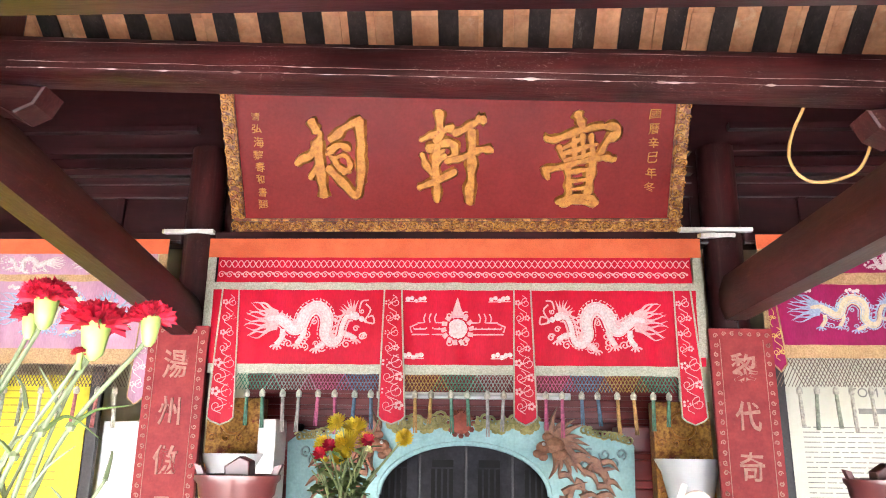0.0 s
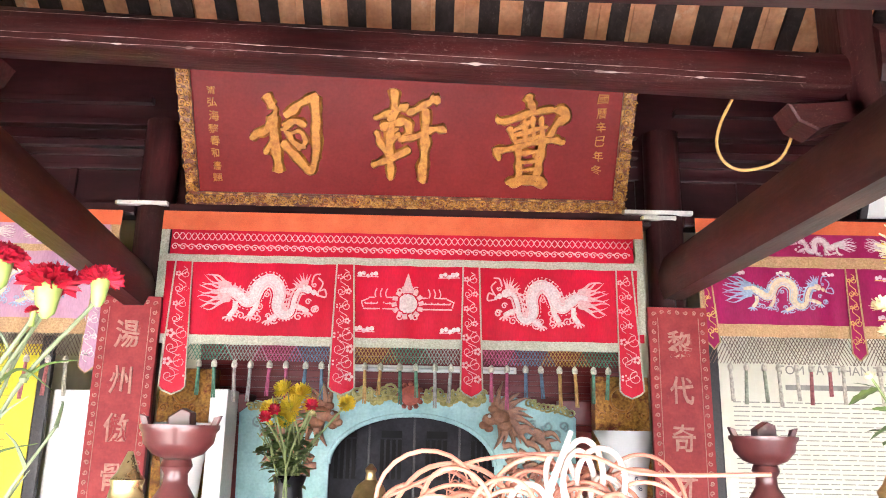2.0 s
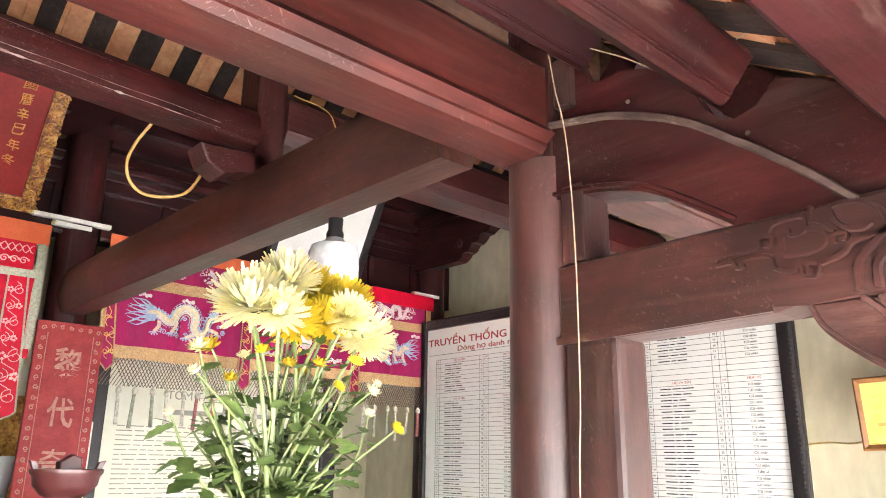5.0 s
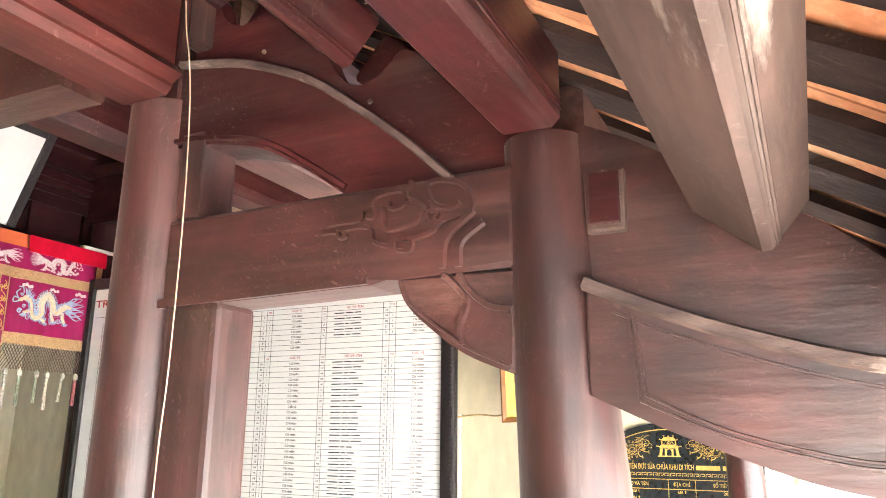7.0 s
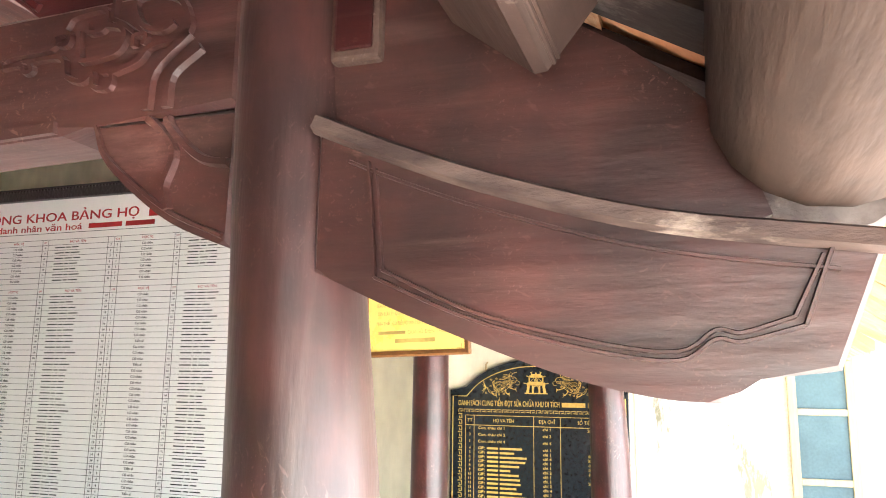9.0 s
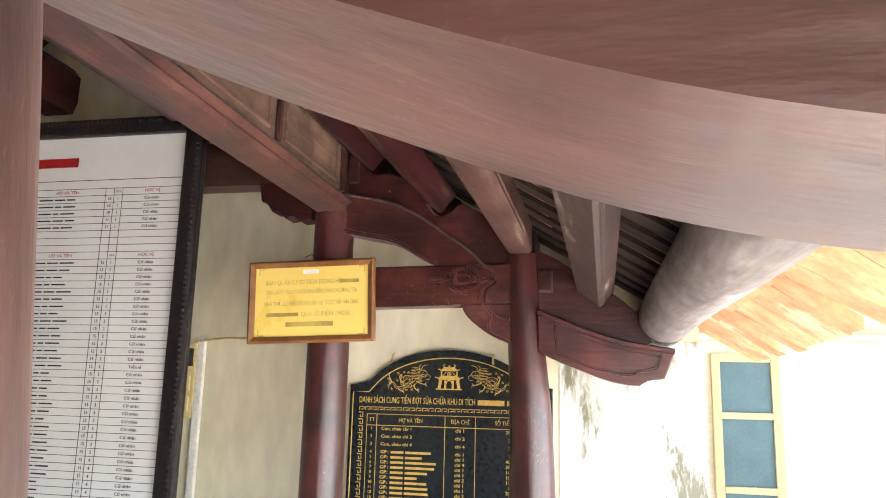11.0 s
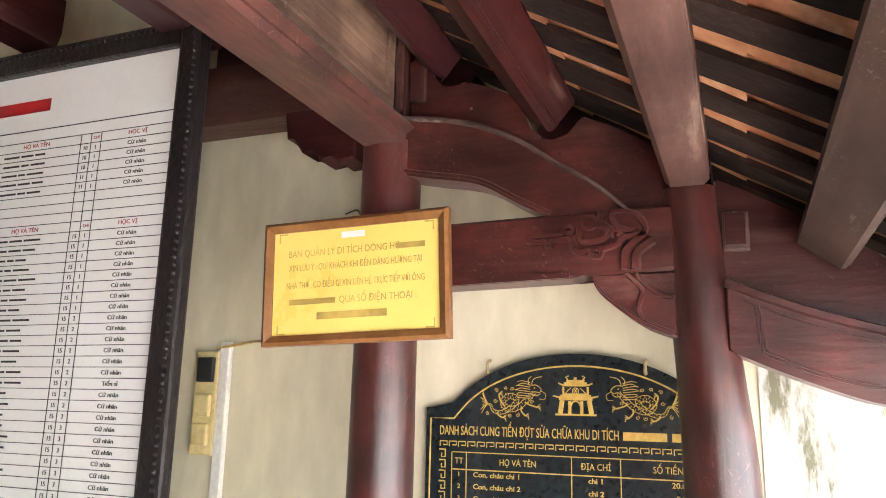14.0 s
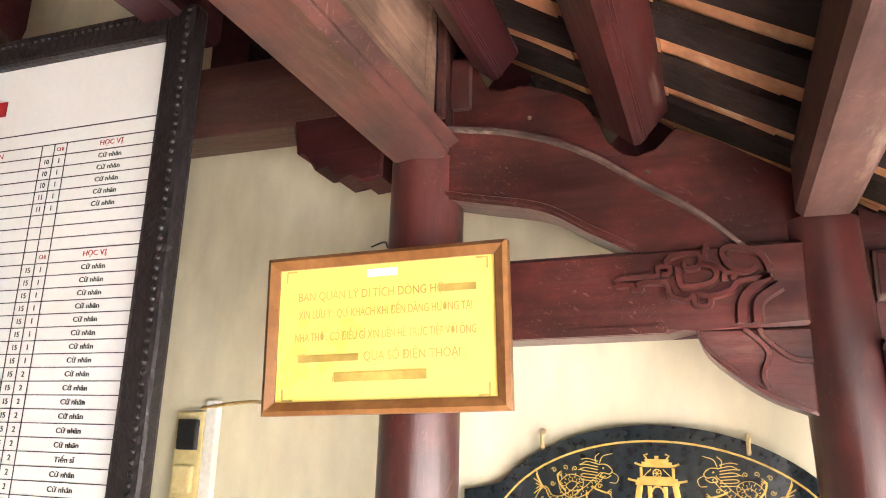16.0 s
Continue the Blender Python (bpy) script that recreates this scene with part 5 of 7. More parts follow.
for u, (ch, strokes) in STROKES.items():
    bm = BM()
    kx, ox, kz, oz = {"祠": (1, 0.4, 1, 0), "軒": (0.75, -1.5, 0.8, 6.0), "寶": (0.69, 1.4, 0.75, 6.0)}[ch]
    for k, st in enumerate(strokes):
        c = curve([(u + (st[i] * kx + ox) * 0.0105, 0.44 + (st[i + 1] * kz + oz) * 0.0105) for i in range(1, len(st), 2)], 7)
        n = len(c)
        a, b = Vector(c[0]), Vector(c[-1])
        c = [a + (a - Vector(c[1])).normalized() * 0.012] + c + [b + (b - Vector(c[-2])).normalized() * 0.012]
        w = [st[0] * 0.0105 * (0.4 if i in (0, n + 1) else 0.88 + 0.14 * math.sin(i * 0.9 + k * 2)) for i in range(n + 2)]

        def high(p, q, h):
            return plq1(p, q, h * (1 + 0.03 * k))
        strip(bm, c, w, high, 0.016)
    part("character", bm, gold_letter, board, "raised gilt brush-written character")
for text, u, s in (("清弘海黎春和書題", -1.10, 0.075), ("國曆辛巳年冬", 1.10, 0.085)):
    for k, ch in enumerate(text):
        bm = BM()
        words(bm, ch, plq1, u, 0.66 - k * s * 0.95, s * 0.75, thick=0.006)
        part("small_character", bm, gold_letter, board)

# ---- couplets ----
for x, text in ((-1.575, "湯州傲骨"), (1.455, "黎代奇才")):
    o = thing("couplet_board", (x, 4.0, 1.05), "faded red wooden couplet board with worn gilt characters", "couplet board", "couplet boards")
    W, T, B, Y = 0.165, 2.205, 1.05, 3.985
    b = part("board", box(BM(), x - W, x + W, Y, Y + 0.035, B, T, 0.006), couplet_red, o)

    def cp(u, v, h):
        return (x + u, Y - 0.001 - h, v)
    bm = BM()
    for s in (-1, 1):
        for k in range(int((T - B) / 0.05)):
            v = T - 0.04 - k * 0.05
            strip(bm, spiral(s * (W - 0.03), v, 0.014, 1.2, k * 0.9, (-1) ** k, 8), 0.006, cp, 0.003)
    for k in range(5):
        strip(bm, spiral(-0.09 + 0.045 * k, T - 0.03, 0.013, 1.2, k, 1, 8), 0.006, cp, 0.003)
    for u in (-W + 0.052, W - 0.052):
        strip(bm, [(u, T - 0.06), (u, B + 0.05)], 0.004, cp, 0.002)
    part("gilt_border", bm, couplet_gilt, b)
    for k, ch in enumerate(text):
        bm = BM()
        words(bm, ch, brush(cp, 0.014, 16), 0.0, T - 0.22 - k * 0.25, 0.155, thick=0.006, bold=0.012, stretch=0.86)
        part("character", bm, couplet_gilt, b)
    part("hook", tube(BM(), [(x, Y + 0.02, T - 0.01), (x, Y + 0.02, T + 0.04), (x, Y + 0.06, T + 0.05)], 0.004, 6), plastic_k, o)

# white lamp tubes lying on the header
for xa, xb, z in ((1.20, 1.60, 2.775), (1.31, 1.50, 2.742), (-1.75, -1.46, 2.765), (3.85, 4.1, 2.76)):
    o = thing("lamp_batten", ((xa + xb) / 2, 4.06, z), "slim white lamp batten on the header beam", "lamp", "lamp battens")
    part("casing", box(BM(), xa, xb, 4.045, 4.085, z - 0.012, z + 0.012, 0.004), plastic_w, o)
    part("end_cap", box(BM(), xa - 0.012, xa, 4.05, 4.08, z - 0.01, z + 0.01, 0.002), plastic_y, o)

# large leaning picture above the side bay
pc = thing("white_picture", (3.0, 4.2, 2.79), "large blank white panel in a black frame leaning above the valance", "framed picture")
FB, FT = Vector((2.95, 4.2, 2.79)), Vector((0, -0.45, 0.89)).normalized()
FN = Vector((0, -FT.z, FT.y))


def fp(u, v, h):
    return tuple(FB + Vector((u, 0, 0)) + FT * v + FN * h)


bm = BM()
slab(bm, fp, -0.25, 0.42, 0.02, 0.62, -0.02, 0.0)
part("panel", bm, board_white, pc)
for nm, u0, u1, v0, v1 in (("frame_side", -0.30, -0.25, -0.03, 0.67), ("frame_side", 0.42, 0.475, -0.03, 0.67), ("frame_rail", -0.25, 0.42, -0.03, 0.02), ("frame_rail", -0.25, 0.42, 0.62, 0.67)):
    bm = BM()
    slab(bm, fp, u0, u1, v0, v1, -0.025, 0.02)
    bmesh.ops.bevel(bm, geom=list(bm.edges), offset=0.006, segments=1, affect="EDGES")
    part(nm, bm, black_frame, pc)

# ---- boards with writing ----
# honours board on the end wall
XB = 3.925
hb = thing("honours_board", (XB, 2.66, 0.0), "tall white honours board printed with tables in a black frame", "notice board")


part("panel", box(BM(), XB, XB + 0.012, 1.38, 3.97, 0.10, 2.467), board_white, hb)
for nm, y0, y1, z0, z1 in (("frame_side", 1.30, 1.38, 0.0, 2.54), ("frame_side", 3.97, 4.02, 0.0, 2.54), ("frame_rail", 1.38, 3.97, 2.467, 2.54), ("frame_rail", 1.38, 3.97, 0.0, 0.10)):
    f = part(nm, box(BM(), XB - 0.028, XB + 0.02, y0, y1, z0, z1, 0.012), black_frame, hb)
    bm = BM()
    if y1 - y0 < 0.2:
        for k in range(int((z1 - z0) / 0.022)):
            motif_blob(bm, lambda u, v, h: (XB - 0.0285 - h, u, v), y0 + 0.02, z0 + 0.015 + 0.022 * k, 0.008, 0.005, 6)
    else:
        for k in range(int((y1 - y0) / 0.022)):
            motif_blob(bm, lambda u, v, h: (XB - 0.0285 - h, u, v), y0 + 0.015 + 0.022 * k, z1 - 0.02, 0.008, 0.005, 6)
    part("beading", bm, black_frame, f)


def hbt(u, v, h):
    return (XB - 0.001 - h, -u, v)


def fit_words(text, put, u0, u1, v, size, material, parent, name, thick=0.001, bold=0.0, label=""):
    """One line of lettering drawn out to run from u0 to u1."""
    bm = BM()
    words(bm, text, put, 0, 0, 1.0, "LEFT", thick, 1.0, bold)
    bm.free()
    wide = max(p[0] for p in GLYPHS[(text, "LEFT", bold)][0])
    bm = BM()
    words(bm, text, put, u0, v, size, "LEFT", thick, (u1 - u0) / (wide * size), bold)
    return part(name, bm, material, parent, label, kind="stuff")


fit_words("TRUYỀN THỐNG KHOA BẢNG HỌ", hbt, -3.96, -2.375, 2.366, 0.07, red_ink, hb, "title", bold=0.012, label="red printed title")
bm = BM()
bar(bm, hbt, -2.31, -1.883, 2.358, 0.04)
part("title_bar", bm, red_ink, hb)
fit_words("Dòng họ danh nhân văn hoá", hbt, -3.655, -2.745, 2.307, 0.052, red_ink, hb, "subtitle", bold=0.01, label="red printed subtitle")
for u0, u1 in ((-2.70, -2.48), (-2.455, -2.27)):
    bm = BM()
    bar(bm, hbt, u0, u1, 2.307, 0.026)
    part("subtitle_bar", bm, red_ink, hb)
lines, blk, red = BM(), BM(), BM()
ROW = 0.0299
Z0 = 2.2405
rnd = random.Random(3)
bar(lines, hbt, -3.95, -1.385, Z0 + 0.037, 0.0024)
for g, cols in enumerate(((1.385, 1.658, 1.697, 1.737, 2.10, 2.135), (2.135, 2.476, 2.518, 2.56, 2.965, 3.005), (3.005, 3.35, 3.39, 3.43, 3.83, 3.87))):
    z = Z0
    mid = (cols[0] + cols[1]) / 2
    for sect, nr, full in ((0, 9, 6 if g == 0 else 8), (1, 62, 41)):
        for r in range(nr + 1):
            bar(lines, hbt, -cols[-1] + 0.002, -cols[0], z - r * ROW, 0.0019)
        for c in cols[1:]:
            bar(lines, hbt, -c - 0.0007, -c + 0.0007, z - nr * ROW / 2, nr * ROW)
        words(red, "HỌC VỊ", hbt, -mid, z - ROW * 0.45, 0.0175, thick=0.001, stretch=1.15)
        words(red, "HỌ VÀ TÊN", hbt, -(cols[3] + cols[4]) / 2, z - ROW * 0.5, 0.0185, thick=0.001, stretch=1.15)
        words(red, "STT", hbt, -(cols[4] + cols[5]) / 2, z - ROW * 0.5, 0.0125, thick=0.001)
        words(red, "CHI", hbt, -(cols[1] + cols[2]) / 2, z - ROW * 0.5, 0.0135, thick=0.001)
        for r in range(1, full):
            v = z - (r + 0.5) * ROW
            words(blk, rnd.choice(["Cử nhân"] * 11 + ["Tiến sĩ"]) if sect else "Cử nhân", hbt, -mid, v, 0.0165, thick=0.001, stretch=1.2, bold=0.008)
            words(blk, str((10, 7, 4)[g] + min(1, r // 4)) if sect == 0 else str(15 - g), hbt, -(cols[2] + cols[3]) / 2, v, 0.0175, thick=0.001, bold=0.008)
            words(blk, str(1 + (r // 9) % 4), hbt, -(cols[1] + cols[2]) / 2, v, 0.0175, thick=0.001, bold=0.008)
            words(blk, str((22, 15, 1)[g] + r - 1) if sect == 0 else str((145, 97, 49)[g] + r), hbt, -(cols[4] + cols[5]) / 2, v, 0.013, thick=0.001)
            u = -(cols[4] - 0.05)
            for w in (rnd.uniform(0.062, 0.07), rnd.choice((0.026, 0.03, 0.05)), rnd.uniform(0.035, 0.07)):
                bar(blk, hbt, u, u + w, v, 0.0058)
                u += w + 0.009
        z -= nr * ROW
part("ruling", lines, ink, hb, kind="stuff")
part("print", blk, ink, hb, kind="stuff")
part("column_heads", red, red_ink, hb, kind="stuff")

# panel with the life story behind the purple valance
o = thing("text_panel", (2.55, 4.35, 0.0), "cream board printed with lines of green text", "notice board")
part("panel", box(BM(), 1.80, 3.28, 4.36, 4.38, 0.0, 2.15), board_cream, o)
part("frame_side", box(BM(), 1.73, 1.80, 4.33, 4.39, 0.0, 2.2, 0.012), black_frame, o)
part("frame_side", box(BM(), 3.28, 3.40, 4.33, 4.39, 0.0, 2.2, 0.012), black_frame, o)


def tp(u, v, h):
    return (u, 4.359 - h, v)


bm = BM()
words(bm, "TÓM TẮT THÂN THẾ", tp, 2.52, 1.90, 0.075, thick=0.001)
bar(bm, tp, 2.2, 2.85, 1.80, 0.03)
rnd = random.Random(8)
for k in range(36):
    v = 1.71 - k * 0.027
    u = 1.88
    while u < 3.2:
        w = rnd.uniform(0.03, 0.1)
        bar(bm, tp, u, min(u + w, 3.22), v, 0.0055)
        u += w + 0.014
part("print", bm, ink_grey, o)
o = thing("yellow_banner", (-2.7, 4.3, 0.0), "bright yellow printed sheet in a dark carved frame", "banner")
part("sheet", box(BM(), -3.4, -2.14, 4.2, 4.21, 0.0, 1.95), yellow_cloth, o)
part("frame_side", box(BM(), -2.13, -2.06, 4.18, 4.22, 0.0, 2.0, 0.01), black_frame, o)
bm = BM()
for k in range(22):
    bar(bm, lambda u, v, h: (u, 4.199 - h, v), -3.3, -2.25 - rnd.uniform(0, 0.15), 1.86 - k * 0.04, 0.008)
part("print", bm, mat("olive_ink", (0.6, 0.5, 0.03), None, 0.5, bump=0), o)

# black granite stele
XS = 4.372
st = thing("granite_stele", (XS, 0.354, 0.25), "polished black granite stele with gold engraving on the wall", "stele")
arc = [(0.354 + 0.39 * math.cos(a), 1.36 + 0.256 * math.sin(a)) for a in np.linspace(math.radians(152), math.radians(28), 26)]
prof = [(-0.075, 0.25), (-0.075, 1.466), (-0.037, 1.468)] + arc + [(0.745, 1.468), (0.784, 1.466), (0.784, 0.25)]
stone = part("slab", prism(BM(), prof, "x", XS, XS + 0.028, 0.003), granite, st)


def sp_(u, v, h):
    return (XS - 0.0006 - h, -u, v)


C = -0.354
bm = BM()
inset = [(C + (-(y - 0.354)) * 0.93, 1.36 + (z - 1.36) * 0.87) for y, z in arc]
strip(bm, [(C - 0.415, 0.3), (C - 0.415, 1.437), (C - 0.345, 1.437)] + inset[::-1] + [(C + 0.345, 1.437), (C + 0.415, 1.437), (C + 0.415, 0.3)], 0.0045, sp_, 0.001)
part("border_line", bm, engraved, stone)


def cut(name, lines_):
    """Engraved strokes: width, then the points of each."""
    bm = BM()
    for w, pts in lines_:
        strip(bm, pts, w, sp_, 0.001)
    return part(name, bm, engraved, stone, kind="stuff")


def tower_roof(v, w, h):
    c = curve([(C - w / 2, v + h * 0.55), (C - w * 0.36, v + h * 0.1), (C - w * 0.2, v), (C + w * 0.2, v), (C + w * 0.36, v + h * 0.1), (C + w / 2, v + h * 0.55)], 4)
    return [(0.0045, c), (0.0075, [(C - w * 0.34, v + h * 0.45), (C + w * 0.34, v + h * 0.45)]), (0.007, [(C - w * 0.26, v + h * 0.85), (C + w * 0.26, v + h * 0.85)]), (0.003, [(C - w * 0.27, v + h * 1.2), (C + w * 0.27, v + h * 1.2)])]


# gate tower with arched base, round window and two swept roofs
cut("gate_base", [(0.005, [(C - 0.055, 1.4545), (C + 0.055, 1.4545)]), (0.013, [(C - 0.042, 1.457), (C - 0.036, 1.492)]), (0.013, [(C + 0.042, 1.457), (C + 0.036, 1.492)]), (0.006, [(C - 0.045, 1.495), (C + 0.045, 1.495)]),
                  (0.009, [(C - 0.016, 1.457), (C - 0.016, 1.49)]), (0.009, [(C + 0.016, 1.457), (C + 0.016, 1.49)]), (0.004, [(C + 0.012 * math.cos(a), 1.478 + 0.012 * math.sin(a)) for a in np.linspace(math.pi, 0, 9)])])
cut("gate_roof", tower_roof(1.499, 0.122, 0.008))
cut("gate_storey", [(0.006, [(C - 0.033, 1.505), (C - 0.033, 1.528)]), (0.006, [(C + 0.033, 1.505), (C + 0.033, 1.528)])] + [(0.002, [(C + 0.0085 * math.cos(a), 1.5165 + 0.0085 * math.sin(a)) for a in np.linspace(0, 6.283, 15)])]
    + [(0.0018, [(C, 1.5165), (C + 0.009 * math.cos(a), 1.5165 + 0.009 * math.sin(a))]) for a in np.linspace(0, 5.236, 6)] + [(0.002, [(C - 0.03, 1.508), (C - 0.012, 1.525)]), (0.002, [(C + 0.03, 1.508), (C + 0.012, 1.525)])])
cut("gate_roof", tower_roof(1.531, 0.092, 0.011))
cut("gate_finial", [(0.007, [(C - 0.004, 1.549), (C + 0.004, 1.549)]), (0.004, [(C - 0.02, 1.546), (C - 0.026, 1.553), (C - 0.018, 1.556)]), (0.004, [(C + 0.02, 1.546), (C + 0.026, 1.553), (C + 0.018, 1.556)])])
for s in (-1, 1):
    # fine-lined dragon facing the gate: scaled coils, mane, horns, claws and clouds
    def D(a, b):
        return (C + s * (0.085 + 0.178 * a), 1.440 + 0.108 * b)
    spine = curve([D(0.16, 0.66), D(0.26, 0.5), D(0.40, 0.3), D(0.56, 0.24), D(0.66, 0.4), D(0.56, 0.56), D(0.44, 0.5), D(0.48, 0.34), D(0.66, 0.16), D(0.80, 0.18), D(0.86, 0.34), D(0.93, 0.36)], 5)
    n = len(spine)
    body = []
    for side in (-1, 1):
        edge = []
        for k in range(n):
            d = Vector(spine[min(k + 1, n - 1)]) - Vector(spine[max(k - 1, 0)])
            q = Vector((-d.y, d.x)).normalized() * side * 0.0075 * math.sin(math.pi * (0.25 + 0.72 * k / n))
            edge.append(tuple(Vector(spine[k]) + q))
        body.append((0.0016, edge))
        if side > 0:
            body += [(0.0016, [tuple(p), tuple(Vector(p) + (Vector(e) - Vector(p)) * 0.75)]) for p, e in list(zip(spine, edge))[1::2]]
            body += [(0.0018, [e, tuple(Vector(e) + (Vector(e) - Vector(p)) * 0.55)]) for p, e in list(zip(spine, edge))[::3]]
        else:
            body += [(0.0014, [tuple(p), tuple(Vector(p) + (Vector(e) - Vector(p)) * 0.9)]) for p, e in list(zip(spine, edge))[::2]]
    cut("dragon_body", body)
    head = [(0.0022, curve([D(0.22, 0.84), D(0.12, 0.84), D(0.05, 0.74), D(0.08, 0.66), D(0.16, 0.68), D(0.2, 0.6)], 4)), (0.002, curve([D(0.06, 0.64), D(0.12, 0.58), D(0.2, 0.6)], 4)), (0.0032, [D(0.145, 0.76), D(0.165, 0.78)]),
            (0.002, curve([D(0.2, 0.86), D(0.16, 1.0), D(0.04, 1.06)], 4)), (0.002, curve([D(0.24, 0.86), D(0.25, 0.98), D(0.2, 1.06)], 4)), (0.0016, curve([D(0.05, 0.7), D(-0.02, 0.62), D(0.0, 0.5), D(0.08, 0.5)], 4))]
    head += [(0.0019, curve([D(0.22, 0.9 - 0.055 * k), D(0.34 + 0.01 * k, 0.95 - 0.06 * k), D(0.46 - 0.012 * abs(k - 3), 0.9 - 0.05 * k + 0.03 * (-1) ** k)], 4)) for k in range(8)]
    cut("dragon_head", head)
    claws = []
    for a, b, e, f in ((0.3, 0.42, 0.12, 0.3), (0.36, 0.3, 0.3, 0.08), (0.62, 0.3, 0.72, 0.62), (0.74, 0.16, 0.66, 0.02)):
        claws.append((0.004, curve([D(a, b), D((a + e) / 2 + 0.03, (b + f) / 2), D(e, f)], 3)))
        claws += [(0.0016, curve([D(e, f), D(e - 0.04, f + 0.03 * k), D(e - 0.06, f + 0.05 * k - 0.04)], 2)) for k in (-1, 0, 1, 2)]
    claws += [(0.0017, spiral(*D(a, b), 0.006, 1.2, k * 1.3, (-1) ** k, 9)) for k, (a, b) in enumerate(((0.2, 0.42), (0.42, 0.1), (0.54, 0.08), (0.5, 0.74), (0.62, 0.76), (0.78, 0.44), (0.9, 0.12), (0.76, 0.7)))]
    cut("dragon_claws", claws)
    cut("dragon_tail", [(0.002, curve([D(0.9, 0.36), D(0.96, 0.4 + 0.05 * (k - 3)), D(1.0 + 0.02 * math.sin(k * 2), 0.42 + 0.1 * (k - 3))], 4)) for k in range(7)])
fit_words("DANH SÁCH CUNG TIẾN ĐỢT SỬA CHỮA KHU DI TÍCH", sp_, -0.741, -0.243, 1.403, 0.036, engraved, stone, "title_engraving", bold=0.004)
for u0, u1 in ((-0.232, -0.122), (-0.11, -0.02)):
    bm = BM()
    bar(bm, sp_, u0, u1, 1.403, 0.021)
    part("title_bar", bm, engraved, stone)
bm = BM()   # key-fret border
for k in range(28):
    u = C - 0.385 + k * 0.0275
    strip(bm, [(u, 1.3605), (u, 1.3745), (u + 0.021, 1.3745), (u + 0.021, 1.3645), (u + 0.009, 1.3645)], 0.0032, sp_, 0.001)
    for s in (-1, 1):
        w = C + s * 0.378
        v = 1.352 - k * 0.0285
        strip(bm, [(w - 0.009, v), (w + 0.009, v), (w + 0.009, v - 0.02), (w - 0.002, v - 0.02), (w - 0.002, v - 0.01)], 0.004, sp_, 0.001)
part("fret_engraving", bm, engraved, stone, kind="stuff")
bm = BM()
cu = [-0.703, -0.66, -0.367, -0.24, -0.005]
ROWS_S = 34
for c in cu:
    bar(bm, sp_, c - 0.0011, c + 0.0011, 0.82, 1.05)
bar(bm, sp_, cu[0], cu[-1], 1.346, 0.0025)
bar(bm, sp_, cu[0], cu[-1], 1.3, 0.003)
for a, b, t in ((0, 1, "TT"), (1, 2, "HỌ VÀ TÊN"), (2, 3, "ĐỊA CHỈ"), (3, 4, "SỐ TIỀN")):
    words(bm, t, sp_, (cu[a] + cu[b]) / 2, 1.322, 0.0235, thick=0.001, stretch=0.85)
sums = ["20.000.000", "2.000.000", "2.000.000", "1.600.000", "40.000.000", "35.000.000", "10.000.000", "10.000.000", "10.000.000", "6.500.000"]
for r in range(ROWS_S):
    v = 1.287 - r * 0.0315 if r < 4 else 1.192 - (r - 3) * 0.0202
    words(bm, str(r + 1), sp_, (cu[0] + cu[1]) / 2, v, 0.017, thick=0.001, bold=0.012)
    words(bm, "chi " + str((1, 2, 4, 1, 1, 4, 1, 1, 2, 1)[r % 10]), sp_, (cu[2] + cu[3]) / 2, v, 0.0185, thick=0.001, stretch=1.15, bold=0.012)
    words(bm, sums[r % 10], sp_, cu[4] - 0.02, v, 0.0185, "RIGHT", 0.001, 1.1, 0.012)
    if r < 3:
        words(bm, "Con, cháu chi " + "124"[r], sp_, cu[1] + 0.02, v, 0.0185, "LEFT", 0.001, 1.15, 0.012)
    else:
        words(bm, "GĐ:", sp_, cu[1] + 0.02, v, 0.0185, "LEFT", 0.001, 1.15, 0.012)
        bar(bm, sp_, cu[1] + 0.065, cu[1] + 0.12, v, 0.0095)
        bar(bm, sp_, cu[1] + 0.128, cu[1] + rnd.uniform(0.17, 0.26), v, 0.0095)
part("table_engraving", bm, engraved, stone, kind="stuff")
for y in (0.60, 0.17):
    part("wall_clip", tube(BM(), [(XS + 0.02, y, 1.555), (XS - 0.006, y, 1.565), (XS - 0.006, y, 1.59), (XS + 0.02, y, 1.60)], 0.005, 6), pale_wood, st)

# yellow framed notice on the column
ns = thing("framed_notice", (4.0, 0.815, 1.785), "yellow framed notice tied to the red column", "sign")
NB = pose(3.985, 0.827, 1.775) @ Matrix.Rotation(math.radians(-2.2), 4, "X") @ Matrix.Rotation(math.radians(3), 4, "Z")


def nb(u, v, h):
    return tuple(NB @ Vector((-h, -u, v)))


def nslab(u0, u1, v0, v1, h0, h1, bev=0.0):
    bm = BM()
    slab(bm, nb, u0, u1, v0, v1, h0, h1)
    if bev:
        bmesh.ops.bevel(bm, geom=list(bm.edges), offset=bev, segments=2, affect="EDGES")
    return bm


